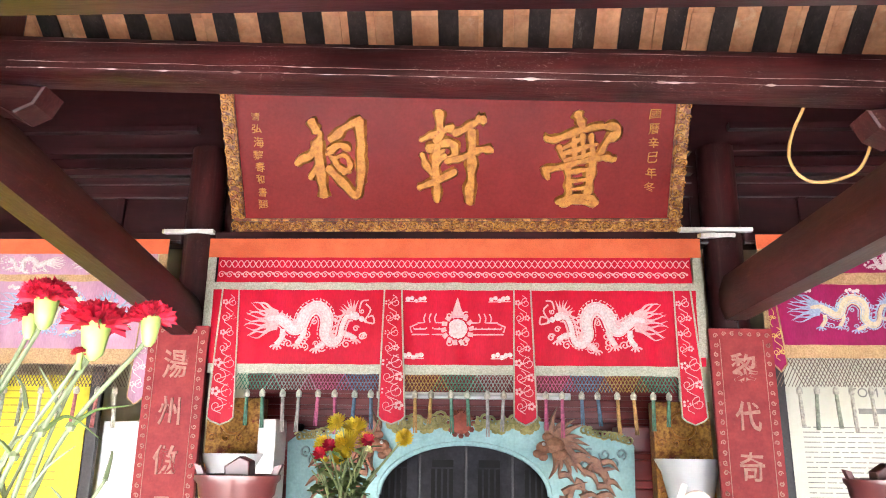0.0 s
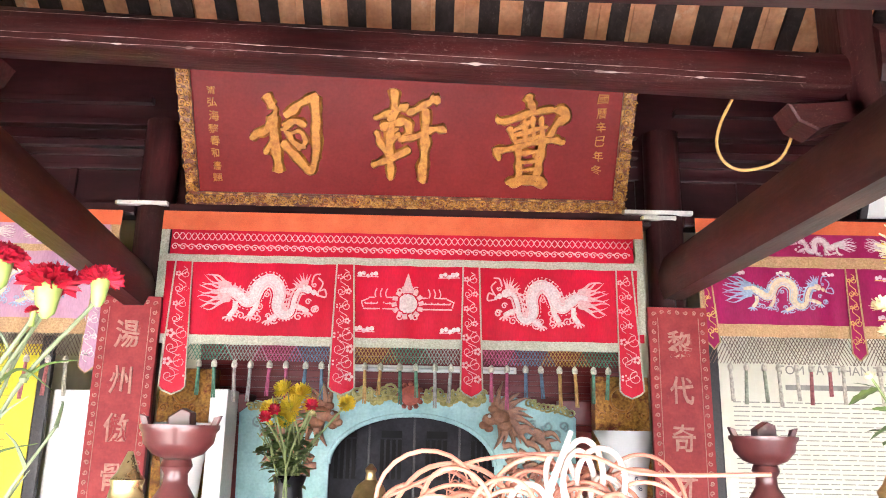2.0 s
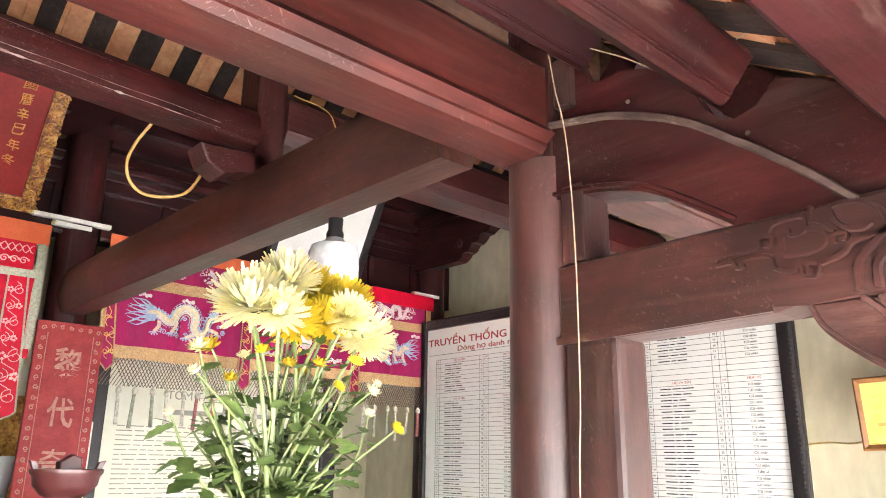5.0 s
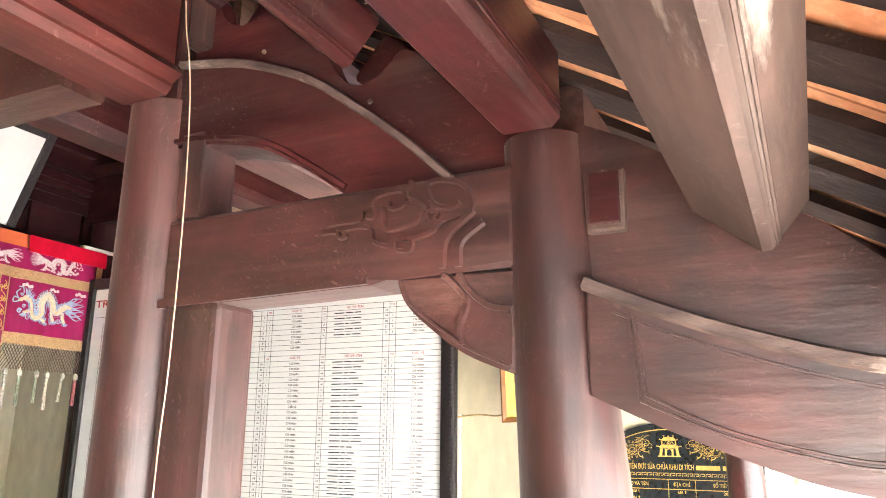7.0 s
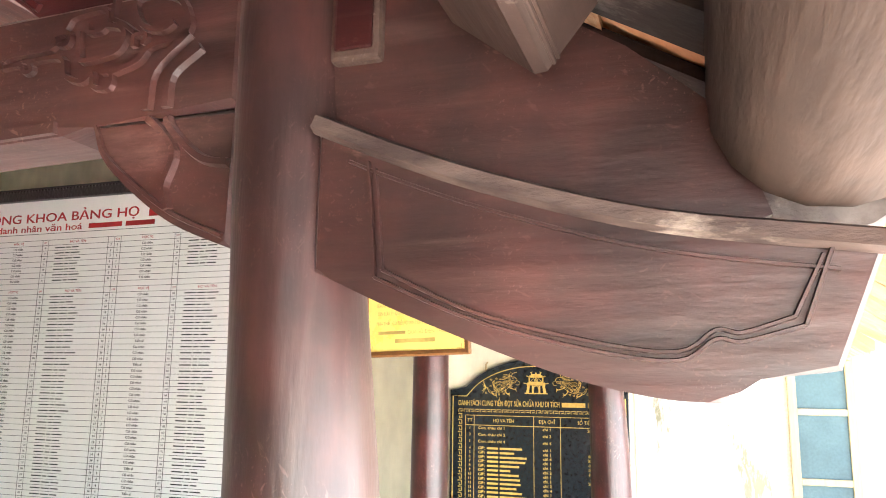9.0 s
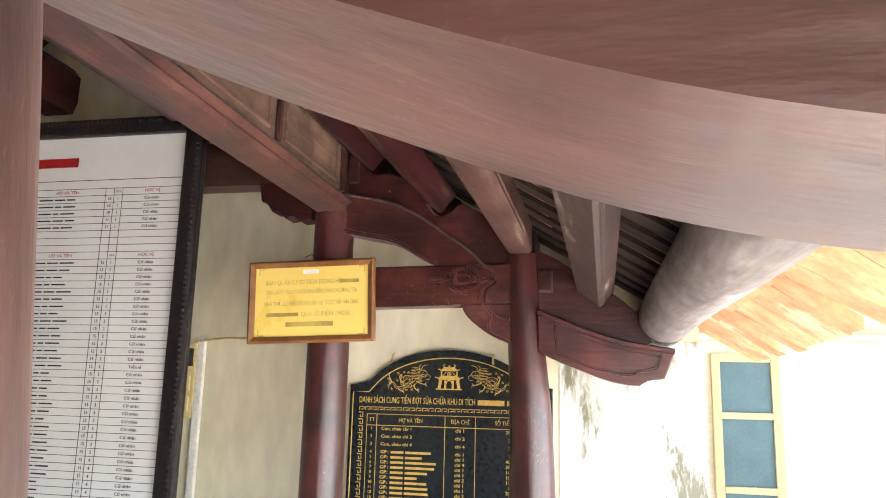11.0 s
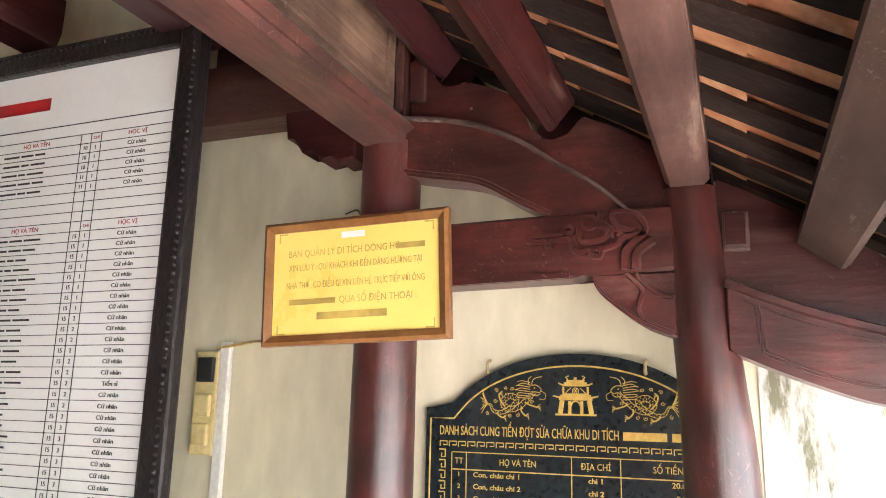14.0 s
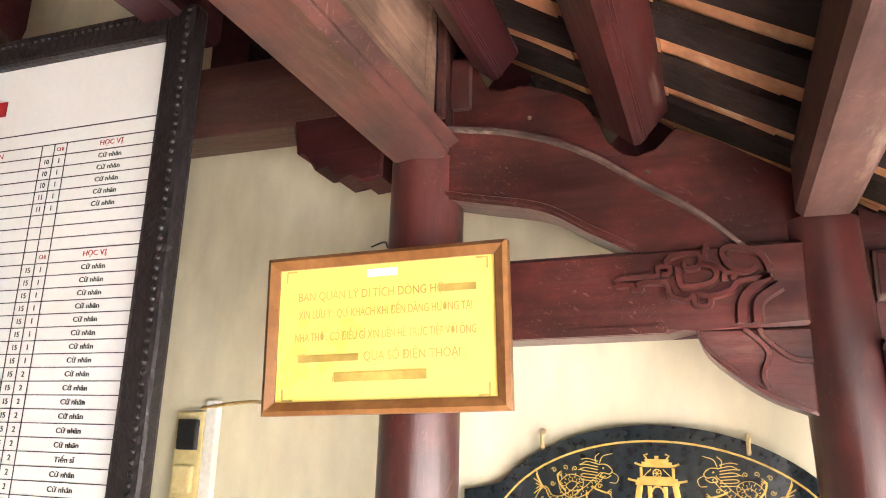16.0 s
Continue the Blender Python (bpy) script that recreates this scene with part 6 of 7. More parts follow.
part("panel", nslab(-0.235, 0.235, -0.142, 0.142, -0.004, 0.004), yellow_board, ns)
FU, FV, FW = 0.253, 0.160, 0.026
outer = [(-FU, -FV), (FU, -FV), (FU, FV), (-FU, FV)]
inner = [(-FU + FW, -FV + FW), (FU - FW, -FV + FW), (FU - FW, FV - FW), (-FU + FW, FV - FW)]
for k in range(4):
    n = (k + 1) % 4
    ring = [outer[k], outer[n], inner[n], inner[k]]
    mid = [((outer[a][0] * 2 + inner[a][0]) / 3, (outer[a][1] * 2 + inner[a][1]) / 3) for a in (k, n)]
    bm = BM()
    sect = [[(outer[a], -0.012), (outer[a], 0.012), (m, 0.018), (inner[a], 0.009), (inner[a], -0.012)] for a, m in ((k, mid[0]), (n, mid[1]))]
    A, B = [[bm.verts.new(nb(*p, h)) for p, h in row] for row in sect]
    for i in range(5):
        bm.faces.new((A[i], A[(i + 1) % 5], B[(i + 1) % 5], B[i]))
    bm.faces.new(A)
    bm.faces.new(B[::-1])
    part("frame_side" if k % 2 else "frame_rail", bm, brown_frame, ns)
bm = BM()


def nb1(u, v, h):
    return nb(u, v, 0.0045 + h)


words(bm, "BAN QUẢN LÝ DI TÍCH DÒNG HỌ", nb1, -0.185, 0.075, 0.0255, "LEFT", 0.0006, 0.78)
bar(bm, nb1, 0.115, 0.19, 0.075, 0.014)
words(bm, "XIN LƯU Ý : QUÍ KHÁCH KHI ĐẾN DÂNG HƯƠNG TẠI", nb1, 0.0, 0.038, 0.024, thick=0.0006, stretch=0.62)
words(bm, "NHÀ THỜ , CÓ ĐIỀU GÌ XIN LIÊN HỆ TRỰC TIẾP VỚI ÔNG", nb1, 0.0, -0.008, 0.024, thick=0.0006, stretch=0.60)
bar(bm, nb1, -0.18, -0.05, -0.05, 0.014)
words(bm, "QUA SỐ ĐIỆN THOẠI :", nb1, -0.04, -0.05, 0.0255, "LEFT", 0.0006, 0.8)
bar(bm, nb1, -0.1, 0.09, -0.088, 0.018)
part("print", bm, brown_ink, ns)
part("label_patch", nslab(-0.035, 0.03, 0.108, 0.124, 0.0042, 0.005), board_white, ns)
for su in (-1, 1):
    for sv in (-1, 1):
        bm = BM()
        strip(bm, [(su * 0.19, sv * 0.13), (su * 0.212, sv * 0.13), (su * 0.212, sv * 0.108)], 0.004, nb1, 0.0006)
        part("corner_ornament", bm, brown_ink, ns)
part("tie_wire", tube(BM(), curve([(4.0, 0.87, 1.95), (4.04, 0.86, 1.97), (4.1, 0.88, 1.975)], 4), 0.002, 5), plastic_k, ns)

# sockets, conduit and flex on the end wall
o = thing("wall_switches", (4.39, 1.57, 1.3), "old yellowed switches and socket on a conduit strip", "switch")
part("conduit", box(BM(), 4.375, 4.399, 1.485, 1.52, 0.6, 1.66, 0.004), plastic_w, o)
part("back_plate", box(BM(), 4.37, 4.399, 1.52, 1.61, 1.30, 1.63, 0.006), plastic_y, o)
part("socket", box(BM(), 4.352, 4.372, 1.53, 1.59, 1.53, 1.61, 0.006), plastic_k, o)
part("switch", box(BM(), 4.355, 4.372, 1.535, 1.595, 1.42, 1.49, 0.006), plastic_y, o)
part("switch", box(BM(), 4.355, 4.372, 1.535, 1.595, 1.33, 1.40, 0.006), plastic_y, o)
o = thing("flex_cable", (4.2, 1.2, 1.6), "thin yellowish flex from the notice to the switches", "cable", "cables")
part("flex", tube(BM(), curve([(4.385, 1.54, 1.64), (4.33, 1.36, 1.655), (4.2, 1.2, 1.645), (4.08, 1.08, 1.66), (4.0, 1.02, 1.69)], 6), 0.0045, 6), cable_m, o)

# neighbouring house beyond the wall end
o = thing("neighbour_house", (6.4, -3.5, -0.2), "cream rendered neighbouring house with a painted window", "house")
part("wall", box(BM(), 6.2, 6.4, -7.5, 3.0, -0.2, 3.6), cream_out, o)
part("roof", box(BM(), 6.05, 6.5, -7.6, 3.1, 3.6, 3.75, 0.02), tile_m, o)
w = part("window", box(BM(), 6.175, 6.198, -1.31, -0.92, 0.55, 1.72), pale_wood, o, "pale yellow painted casement")
for y0, y1, z0, z1 in ((-1.31, -1.26, 0.55, 1.72), (-0.97, -0.92, 0.55, 1.72), (-1.26, -0.97, 1.67, 1.72), (-1.26, -0.97, 1.33, 1.37), (-1.26, -0.97, 0.90, 0.94), (-1.26, -0.97, 0.55, 0.6)):
    part("frame", box(BM(), 6.14, 6.175, y0, y1, z0, z1, 0.004), pale_wood, w)
for z0, z1 in ((1.37, 1.67), (0.94, 1.33), (0.60, 0.90)):
    part("pane", box(BM(), 6.165, 6.172, -1.26, -0.97, z0, z1), glass_blue, w)
part("sill", box(BM(), 6.12, 6.2, -1.42, -0.8, 0.50, 0.55, 0.006), cream_out, w)
# canopy added to keep sky light off the window wall
part("canopy", box(BM(), 4.95, 6.2, -4.5, 0.8, 2.2, 2.3, 0.02), mat("aged_canopy_tile", (0.3, 0.215, 0.155), (0.17, 0.115, 0.08), 0.85, scale=9, stretch=(0.3, 1, 1), bump=0.6, rand=0.2, blotch=0.4), o, "tiled canopy added over the window to shade it")
part("drip_mould", box(BM(), 6.1, 6.2, -2.4, 0.6, 1.80, 1.84, 0.006), cream_out, o)

# ---- altar behind the valance ----
o = thing("altar_backdrop", (-0.05, 5.1, 0), "dark red lacquered wooden backdrop with stepped mouldings", "wood panelling")
part("board", box(BM(), -1.5, 1.4, 5.1, 5.14, 0, 2.7), red_lacquer, o)
for k in range(12):
    z = 1.55 + k * 0.075
    part("moulding", box(BM(), -1.5, 1.4, 5.1 - 0.035 + 0.012 * (k % 3), 5.1, z, z + 0.05, 0.008), red_lacquer, o)
o = thing("altar_screen", (-0.05, 4.75, 0.9), "turquoise carved altar screen with an arched niche", "altar screen")
archp = [(-0.02 + 0.52 * math.cos(a), 1.30 + 0.305 * math.sin(a)) for a in np.linspace(math.pi, 0, 25)]
outl = [(-1.10, 0.9), (-1.12, 1.60), (-1.02, 1.68), (-0.9, 1.66), (-0.75, 1.72), (-0.5, 1.745), (0.42, 1.745), (0.7, 1.72), (0.82, 1.66), (0.95, 1.68), (1.02, 1.60), (1.0, 0.9), (0.5, 0.9)]
bm = BM()
prism(bm, outl[:-1] + [(0.5, 0.9)] + archp[::-1] + [(-0.54, 0.9)], "y", 4.75, 4.79)
scr = part("panel", bm, turquoise, o)


def ap(u, v, h):
    return (u, 4.748 - h, v)


bm = BM()
strip(bm, archp, 0.03, ap, 0.015)
part("arch_moulding", bm, turquoise, o)
for s in (-1, 1):
    bm = BM()
    rr = random.Random(11)
    for k in range(11):
        u = -0.03 + s * (0.10 + 0.035 * k)
        v = 1.735 + 0.02 * math.sin(k * 1.3)
        strip(bm, spiral(u, v, 0.04 * rr.uniform(0.7, 1.2), 1.4, rr.uniform(0, 6), s), 0.018, ap, 0.02)
        motif_blob(bm, ap, u, v - 0.03, 0.03, 0.02, 8)
    part("cloud_carving", bm, carved_olive, o)
    bm = BM()
    for k in range(10):
        strip(bm, spiral(-0.03 + s * (0.75 + 0.03 * k), 1.69 - 0.006 * k, 0.03, 1.3, k, s), 0.014, ap, 0.016)
    part("cloud_carving", bm, carved_olive, o)
    # carved dragon beside the niche
    bm = BM()
    bx = -0.03 + s * 0.52
    rr = random.Random(5)
    for k in range(26):
        c = Vector((bx + s * rr.uniform(0.06, 0.34), rr.uniform(1.22, 1.52)))
        a = rr.uniform(-0.9, 0.9)
        d, q = Vector((s * math.cos(a), math.sin(a))), Vector((-s * math.sin(a), math.cos(a)))
        L = rr.uniform(0.09, 0.16)
        strip(bm, curve([c, c + d * L * 0.5 + q * 0.02, c + d * L - q * 0.02], 3), [0.045, 0.045, 0.04, 0.034, 0.026, 0.015, 0.003], lambda u, v, h: ap(u, v, h + 0.001 * (k % 5)), 0.03 + 0.004 * (k % 4))
    part("dragon_carving", bm, carved_rust, o)
    bm = BM()
    for lay in range(2):
        for k in range(13):
            a = 1.9 - k * 0.3 + lay * 0.15
            c = Vector((bx + s * 0.05, 1.60))
            d, q = Vector((s * math.cos(a), math.sin(a))), Vector((-s * math.sin(a), math.cos(a)))
            L = (0.2 if lay == 0 else 0.14) + 0.03 * math.sin(k * 2.1)
            strip(bm, curve([c + d * 0.02, c + d * L * 0.6 + q * 0.015, c + d * L - q * 0.02], 3), [0.05, 0.046, 0.04, 0.034, 0.026, 0.015, 0.003], lambda u, v, h: ap(u, v, h + 0.02 * lay), 0.04)
    for a, b, r in ((0.04, 1.60, 0.065), (-0.025, 1.585, 0.05), (-0.06, 1.55, 0.034), (0.0, 1.65, 0.036), (-0.03, 1.53, 0.03), (0.07, 1.55, 0.05)):
        ball = bmesh.ops.create_icosphere(bm, subdivisions=2, radius=r)["verts"]
        for v in ball:
            v.co = Vector((bx + s * a + v.co.x, 4.70 + v.co.y * 0.7, b + v.co.z * 0.8))
    part("dragon_head", bm, carved_rust, o)
    bm = BM()
    for k in range(6):
        strip(bm, spiral(bx + s * (0.2 + 0.05 * k), 1.50 + 0.05 * (k % 2), 0.035, 1.3, k, s), 0.014, ap, 0.02)
    part("cloud_carving", bm, mat("pale_turquoise_carving", (0.36, 0.56, 0.56), None, 0.5, scale=14, bump=0.3) if s < 0 else bpy.data.materials["pale_turquoise_carving"], o)
    bm = BM()
    motif_blob(bm, lambda u, v, h: ap(u, v, 0.1 + h), bx - s * 0.03, 1.605, 0.011, 0.012, 8)
    part("dragon_eye", bm, enamel, o)
bm = BM()
motif_blob(bm, ap, -0.04, 1.725, 0.065, 0.035, 18)
for k in range(12):
    motif_blob(bm, ap, -0.04 + 0.075 * math.cos(k * 0.524), 1.725 + 0.075 * math.sin(k * 0.524), 0.018, 0.025, 6)
part("sun_medallion", bm, mat("faded_red_carving", (0.45, 0.12, 0.08), None, 0.5, scale=20, bump=0.4), o)
o = thing("shrine_cabinet", (-0.02, 5.0, 0.9), "black lacquered shrine cabinet with lattice doors", "cabinet")
part("body", box(BM(), -0.62, 0.58, 4.95, 5.05, 0.9, 1.68), black_lacquer, o)
# near-black boxes on the doors paint the shade inside the lattice openings
gap_shade = mat("shadowed_gap", (0.004, 0.004, 0.004), None, 0.9, bump=0)
frame_grey = mat("worn_black_lacquer", (0.034, 0.034, 0.04), (0.02, 0.02, 0.024), 0.55, scale=8, bump=0.1, spec=0.12)
for k in range(4):
    xa = -0.6 + k * 0.295
    d = part("door", box(BM(), xa + 0.006, xa + 0.289, 4.92, 4.948, 0.92, 1.66, 0.004), frame_grey, o)
    part("fret", box(BM(), xa + 0.08, xa + 0.215, 4.915, 4.9205, 1.46, 1.505), gap_shade, d)
    for j in range(4):
        part("slot", box(BM(), xa + 0.075 + j * 0.038, xa + 0.1 + j * 0.038, 4.915, 4.9205, 1.2, 1.45), gap_shade, d)
for s, x in ((-1, -1.42), (1, 1.28)):
    o = thing("altar_pier", (x, 4.75, 0), "dark red stepped altar pier", "altar pier", "altar piers")
    for k, (w, z0, z1) in enumerate(((0.16, 0, 1.35), (0.19, 1.35, 1.40), (0.15, 1.40, 1.52), (0.18, 1.52, 1.56), (0.13, 1.56, 1.72))):
        part("tier", box(BM(), x - s * 0.22 - w, x - s * 0.22 + w, 4.78, 4.98, z0, z1, 0.01), red_lacquer, o)
    o = thing("gilt_box", (x, 4.62, 1.0), "gilded carved box with a round emblem", "altar box", "altar boxes")
    b = part("body", box(BM(), x - 0.17, x + 0.17, 4.6, 4.72, 1.0, 1.86, 0.008), gold, o)
    bm = BM()

    def gp(u, v, h):
        return (x + u, 4.599 - h, v)
    strip(bm, [(0.075 * math.cos(a), 1.72 + 0.075 * math.sin(a)) for a in np.linspace(0, 6.283, 22)], 0.02, gp, 0.01)
    for k in range(16):
        strip(bm, spiral(-0.13 + 0.087 * (k % 4), 1.62 - 0.1 * (k // 4), 0.03, 1.3, k), 0.01, gp, 0.008)
    part("emblem", bm, gold_letter, b)
    o = thing("porcelain_vase", (x + (0.11 if s < 0 else -0.06), 4.3, 1.0), "tall white flared porcelain vase on the altar", "vase", "altar vases")
    vx = x + (0.11 if s < 0 else -0.06)
    part("body", lathe(BM(), [(0.10, 0.0), (0.105, 0.02), (0.10, 0.1), (0.115, 0.3), (0.15, 0.46), (0.185, 0.525), (0.188, 0.53), (0.178, 0.53), (0.14, 0.45), (0.10, 0.3)], (vx, 4.3, 1.0), 36), enamel, o, smooth=True)
    bm = BM()
    for k in range(3):
        strip(bm, spiral(0.02 * k, 1.32 - 0.05 * k, 0.012, 1.2, k), 0.005, lambda u, v, h: (vx + u, 4.3 - 0.128 - h, v), 0.002)
    part("brush_marks", bm, mat("cobalt_glaze", (0.05, 0.08, 0.2), None, 0.3, bump=0), o)
o = thing("altar_table", (-0.05, 4.45, 0), "long red altar table behind the valance", "table")
part("top", box(BM(), -1.75, 1.7, 4.12, 4.74, 0.94, 1.0, 0.01), red_lacquer, o)
for x in (-1.65, 1.6):
    for y in (4.2, 4.66):
        part("leg", box(BM(), x - 0.05, x + 0.05, y - 0.05, y + 0.05, 0, 0.94, 0.008), red_lacquer, o)
o = thing("lamp_tube", (0.05, 4.55, 1.86), "white fluorescent tube hung behind the valance", "lamp")
part("casing", box(BM(), -0.55, 0.62, 4.56, 4.6, 1.862, 1.902, 0.004), plastic_w, o)
part("tube", tube(BM(), [(-0.53, 4.545, 1.872), (0.6, 4.545, 1.872)], 0.013, 12), enamel, o, smooth=True)
for x in (-0.45, 0.5):
    part("hanger", tube(BM(), [(x, 4.58, 1.9), (x, 4.58, 2.73)], 0.003, 5), plastic_k, o)
for x, w in ((-1.93, 0.13), (1.665, 0.05), (-1.12, 0.05)):
    o = thing("white_cabinet", (x, 4.28, 0), "plain white cabinet side beside the altar", "cabinet", "white cabinets")
    part("body", box(BM(), x - w, x + w, 4.25, 4.5, 0, 1.70 if w > 0.1 else 1.72, 0.006), plastic_w, o)

# ---- offering table and what stands on it ----
o = thing("offering_table", (0.3, 1.6, 0), "long dark red offering table before the altar", "table")
TT = 1.12
part("top", box(BM(), -0.95, 1.35, 0.66, 3.1, TT - 0.05, TT, 0.01), red_lacquer, o)
for x in (-0.88, 1.28):
    for y in (0.72, 3.0):
        part("leg", box(BM(), x - 0.04, x + 0.04, y - 0.04, y + 0.04, 0, TT - 0.05, 0.006), red_lacquer, o)
part("apron", box(BM(), -0.9, 1.3, 0.69, 0.71, TT - 0.16, TT - 0.05), red_lacquer, o)

for x, y in ((0.672, 1.19), (-0.277, 1.0)):
    o = thing("candle_stand", (x, y, TT), "turned dark wooden candle stand with a dished top", "candlestick", "candle stands")
    part("stem", lathe(BM(), [(0.05, 0), (0.052, 0.02), (0.03, 0.05), (0.022, 0.12), (0.026, 0.2), (0.034, 0.235), (0.036, 0.26), (0.03, 0.29), (0.018, 0.31), (0.017, 0.325), (0.023, 0.335), (0.02, 0.345)], (x, y, TT), 28), candle_wood, o, smooth=True)
    part("dish", lathe(BM(), [(0.018, 0.345), (0.036, 0.352), (0.05, 0.368), (0.052, 0.382), (0.057, 0.388), (0.057, 0.394), (0.05, 0.394), (0.045, 0.385), (0.02, 0.378)], (x, y, TT), 32), candle_wood, o, smooth=True)
    part("spike_block", prism(BM(), [(x - 0.014, TT + 0.38), (x + 0.02, TT + 0.38), (x + 0.018, TT + 0.412), (x + 0.004, TT + 0.418), (x - 0.016, TT + 0.405)], "y", y - 0.014, y + 0.014, 0.002), candle_wood, o)
    for s in (-1, 1):
        part("ear", prism(BM(), [(x + s * 0.052, TT + 0.388), (x + s * 0.06, TT + 0.408), (x + s * 0.05, TT + 0.405), (x + s * 0.043, TT + 0.388)], "y", y - 0.006, y + 0.006), candle_wood, o)

for x, y, m in ((0.66, 0.80, brass), (-0.262, 0.78, brass)):
    o = thing("finial_lamp", (x, y, TT), "pale brass stupa-shaped altar lamp", "altar lamp", "altar lamps")
    part("body", lathe(BM(), [(0.03, 0), (0.033, 0.02), (0.025, 0.1), (0.028, 0.2), (0.034, 0.27), (0.022, 0.29)], (x, y, TT), 24), m, o, smooth=True)
    part("cap", lathe(BM(), [(0.022, 0.29), (0.026, 0.298), (0.021, 0.308), (0.018, 0.322), (0.02, 0.33), (0.013, 0.338), (0.007, 0.352), (0.003, 0.362)], (x, y, TT), 24), enamel if m is enamel else brass, o, smooth=True)
o = thing("urn", (-0.06, 1.9, TT), "small gilt lidded urn", "urn")
part("body", lathe(BM(), [(0.03, 0), (0.04, 0.03), (0.055, 0.12), (0.05, 0.2), (0.045, 0.22)], (-0.06, 1.9, TT), 24), brass, o, smooth=True)
part("lid", lathe(BM(), [(0.048, 0.22), (0.035, 0.25), (0.015, 0.265), (0.012, 0.28), (0.016, 0.29), (0.004, 0.305)], (-0.06, 1.9, TT), 24), brass, o, smooth=True)


# incense coils heaped in a bowl
def coils():
    rnd = random.Random(21)
    X, Y = 0.235, 0.86
    o = thing("incense_bowl", (X, Y, TT), "bowl heaped with pink and ash-white curled incense", "incense burner")
    part("bowl", lathe(BM(), [(0.05, 0), (0.06, 0.02), (0.085, 0.1), (0.088, 0.24), (0.082, 0.24), (0.07, 0.1), (0.04, 0.06)], (X, Y, TT), 32), mat("glazed_red_bowl", (0.28, 0.02, 0.02), None, 0.25, scale=5, bump=0.05), o, smooth=True)

    def arc(c, r, tilt, turn, a0, a1, sq=1.0, n=16):
        out = []
        for k in range(n + 1):
            a = a0 + (a1 - a0) * k / n
            p = Vector((r * math.cos(a), 0.012 * math.sin(a * 0.7 + r * 50), r * sq * math.sin(a)))
            p = Matrix.Rotation(turn, 3, "Z") @ (Matrix.Rotation(tilt, 3, "X") @ p)
            out.append(Vector(c) + p)
        return out
    for k in range(30):
        c = (X - 0.015 + rnd.uniform(-0.15, 0.16), Y + rnd.uniform(-0.05, 0.07), 1.40 + rnd.uniform(-0.03, 0.03))
        r = rnd.uniform(0.036, 0.066)
        part("curl", tube(BM(), arc(c, r, rnd.uniform(-0.5, 0.5), rnd.uniform(-0.9, 0.9), rnd.uniform(-0.9, 0.3), rnd.uniform(2.8, 5.2), rnd.uniform(0.85, 1.25), 20), 0.003, 7, 0.0027), coil_pink, o, smooth=True)
    for dx, dz, r, sq, tilt, turn, a0, a1 in ((0.055, 0.0, 0.029, 1.6, 0.1, 0.1, -1.4, 4.6), (0.028, -0.012, 0.026, 1.7, -0.2, 0.35, -1.2, 4.2), (0.078, -0.004, 0.03, 1.35, 0.25, -0.3, -2.0, 4.3), (0.05, -0.018, 0.034, 1.5, 0.0, 0.5, -1.0, 3.9), (-0.02, -0.04, 0.024, 1.3, 0.3, -0.4, -0.4, 3.6), (0.09, -0.03, 0.028, 1.2, -0.3, 0.2, -0.6, 3.4)):
        c = (X + dx, Y - 0.03 + 0.3 * dx, 1.458 + dz)
        part("ash_curl", tube(BM(), arc(c, r, tilt, turn, a0, a1, sq, 26), 0.0042, 8, 0.0036), coil_white, o, smooth=True)
    for k in range(26):
        c = (X - 0.06 + rnd.uniform(-0.05, 0.05), Y + 0.03, 1.425 + rnd.uniform(-0.03, 0.035))
        part("thin_curl", tube(BM(), arc(c, rnd.uniform(0.01, 0.028), rnd.uniform(-1, 1), rnd.uniform(-1.5, 1.5), 0, rnd.uniform(4, 7)), 0.001, 5), coil_pink, o)
    part("long_stick", tube(BM(), curve([(0.04, Y, 1.43), (0.16, Y - 0.01, 1.478), (0.29, Y - 0.02, 1.485), (0.36, Y - 0.03, 1.465), (0.51, Y - 0.06, 1.468)], 6), 0.0028, 6), coil_pink, o)
    part("long_stick", tube(BM(), curve([(0.02, Y, 1.37), (0.08, Y, 1.46), (0.16, Y, 1.465), (0.22, Y, 1.41)], 6), 0.0034, 6), coil_pink, o)
    part("ash_tip", tube(BM(), [(0.24, Y - 0.04, 1.44), (0.27, Y - 0.04, 1.515)], 0.005, 7, 0.003), coil_white, o)


coils()


def petal(bm, base, d, up, L, w, curl, mi=0):
    d, up = Vector(d).normalized(), Vector(up)
    side = d.cross(up)
    side = side.normalized() if side.length > 1e-6 else d.orthogonal().normalized()
    nrm = side.cross(d).normalized()
    rows = []
    for k in range(4):
        f = k / 3
        p = Vector(base) + d * L * f + nrm * (curl * L * f * f)
        ww = w * (0.6, 0.95, 1.0, 0.5)[k]
        rows.append((bm.verts.new(p - side * ww / 2 + nrm * ww * 0.15), bm.verts.new(p + side * ww / 2 + nrm * ww * 0.15)))
    for a, b in zip(rows, rows[1:]):
        bm.faces.new((a[0], a[1], b[1], b[0])).material_index = mi


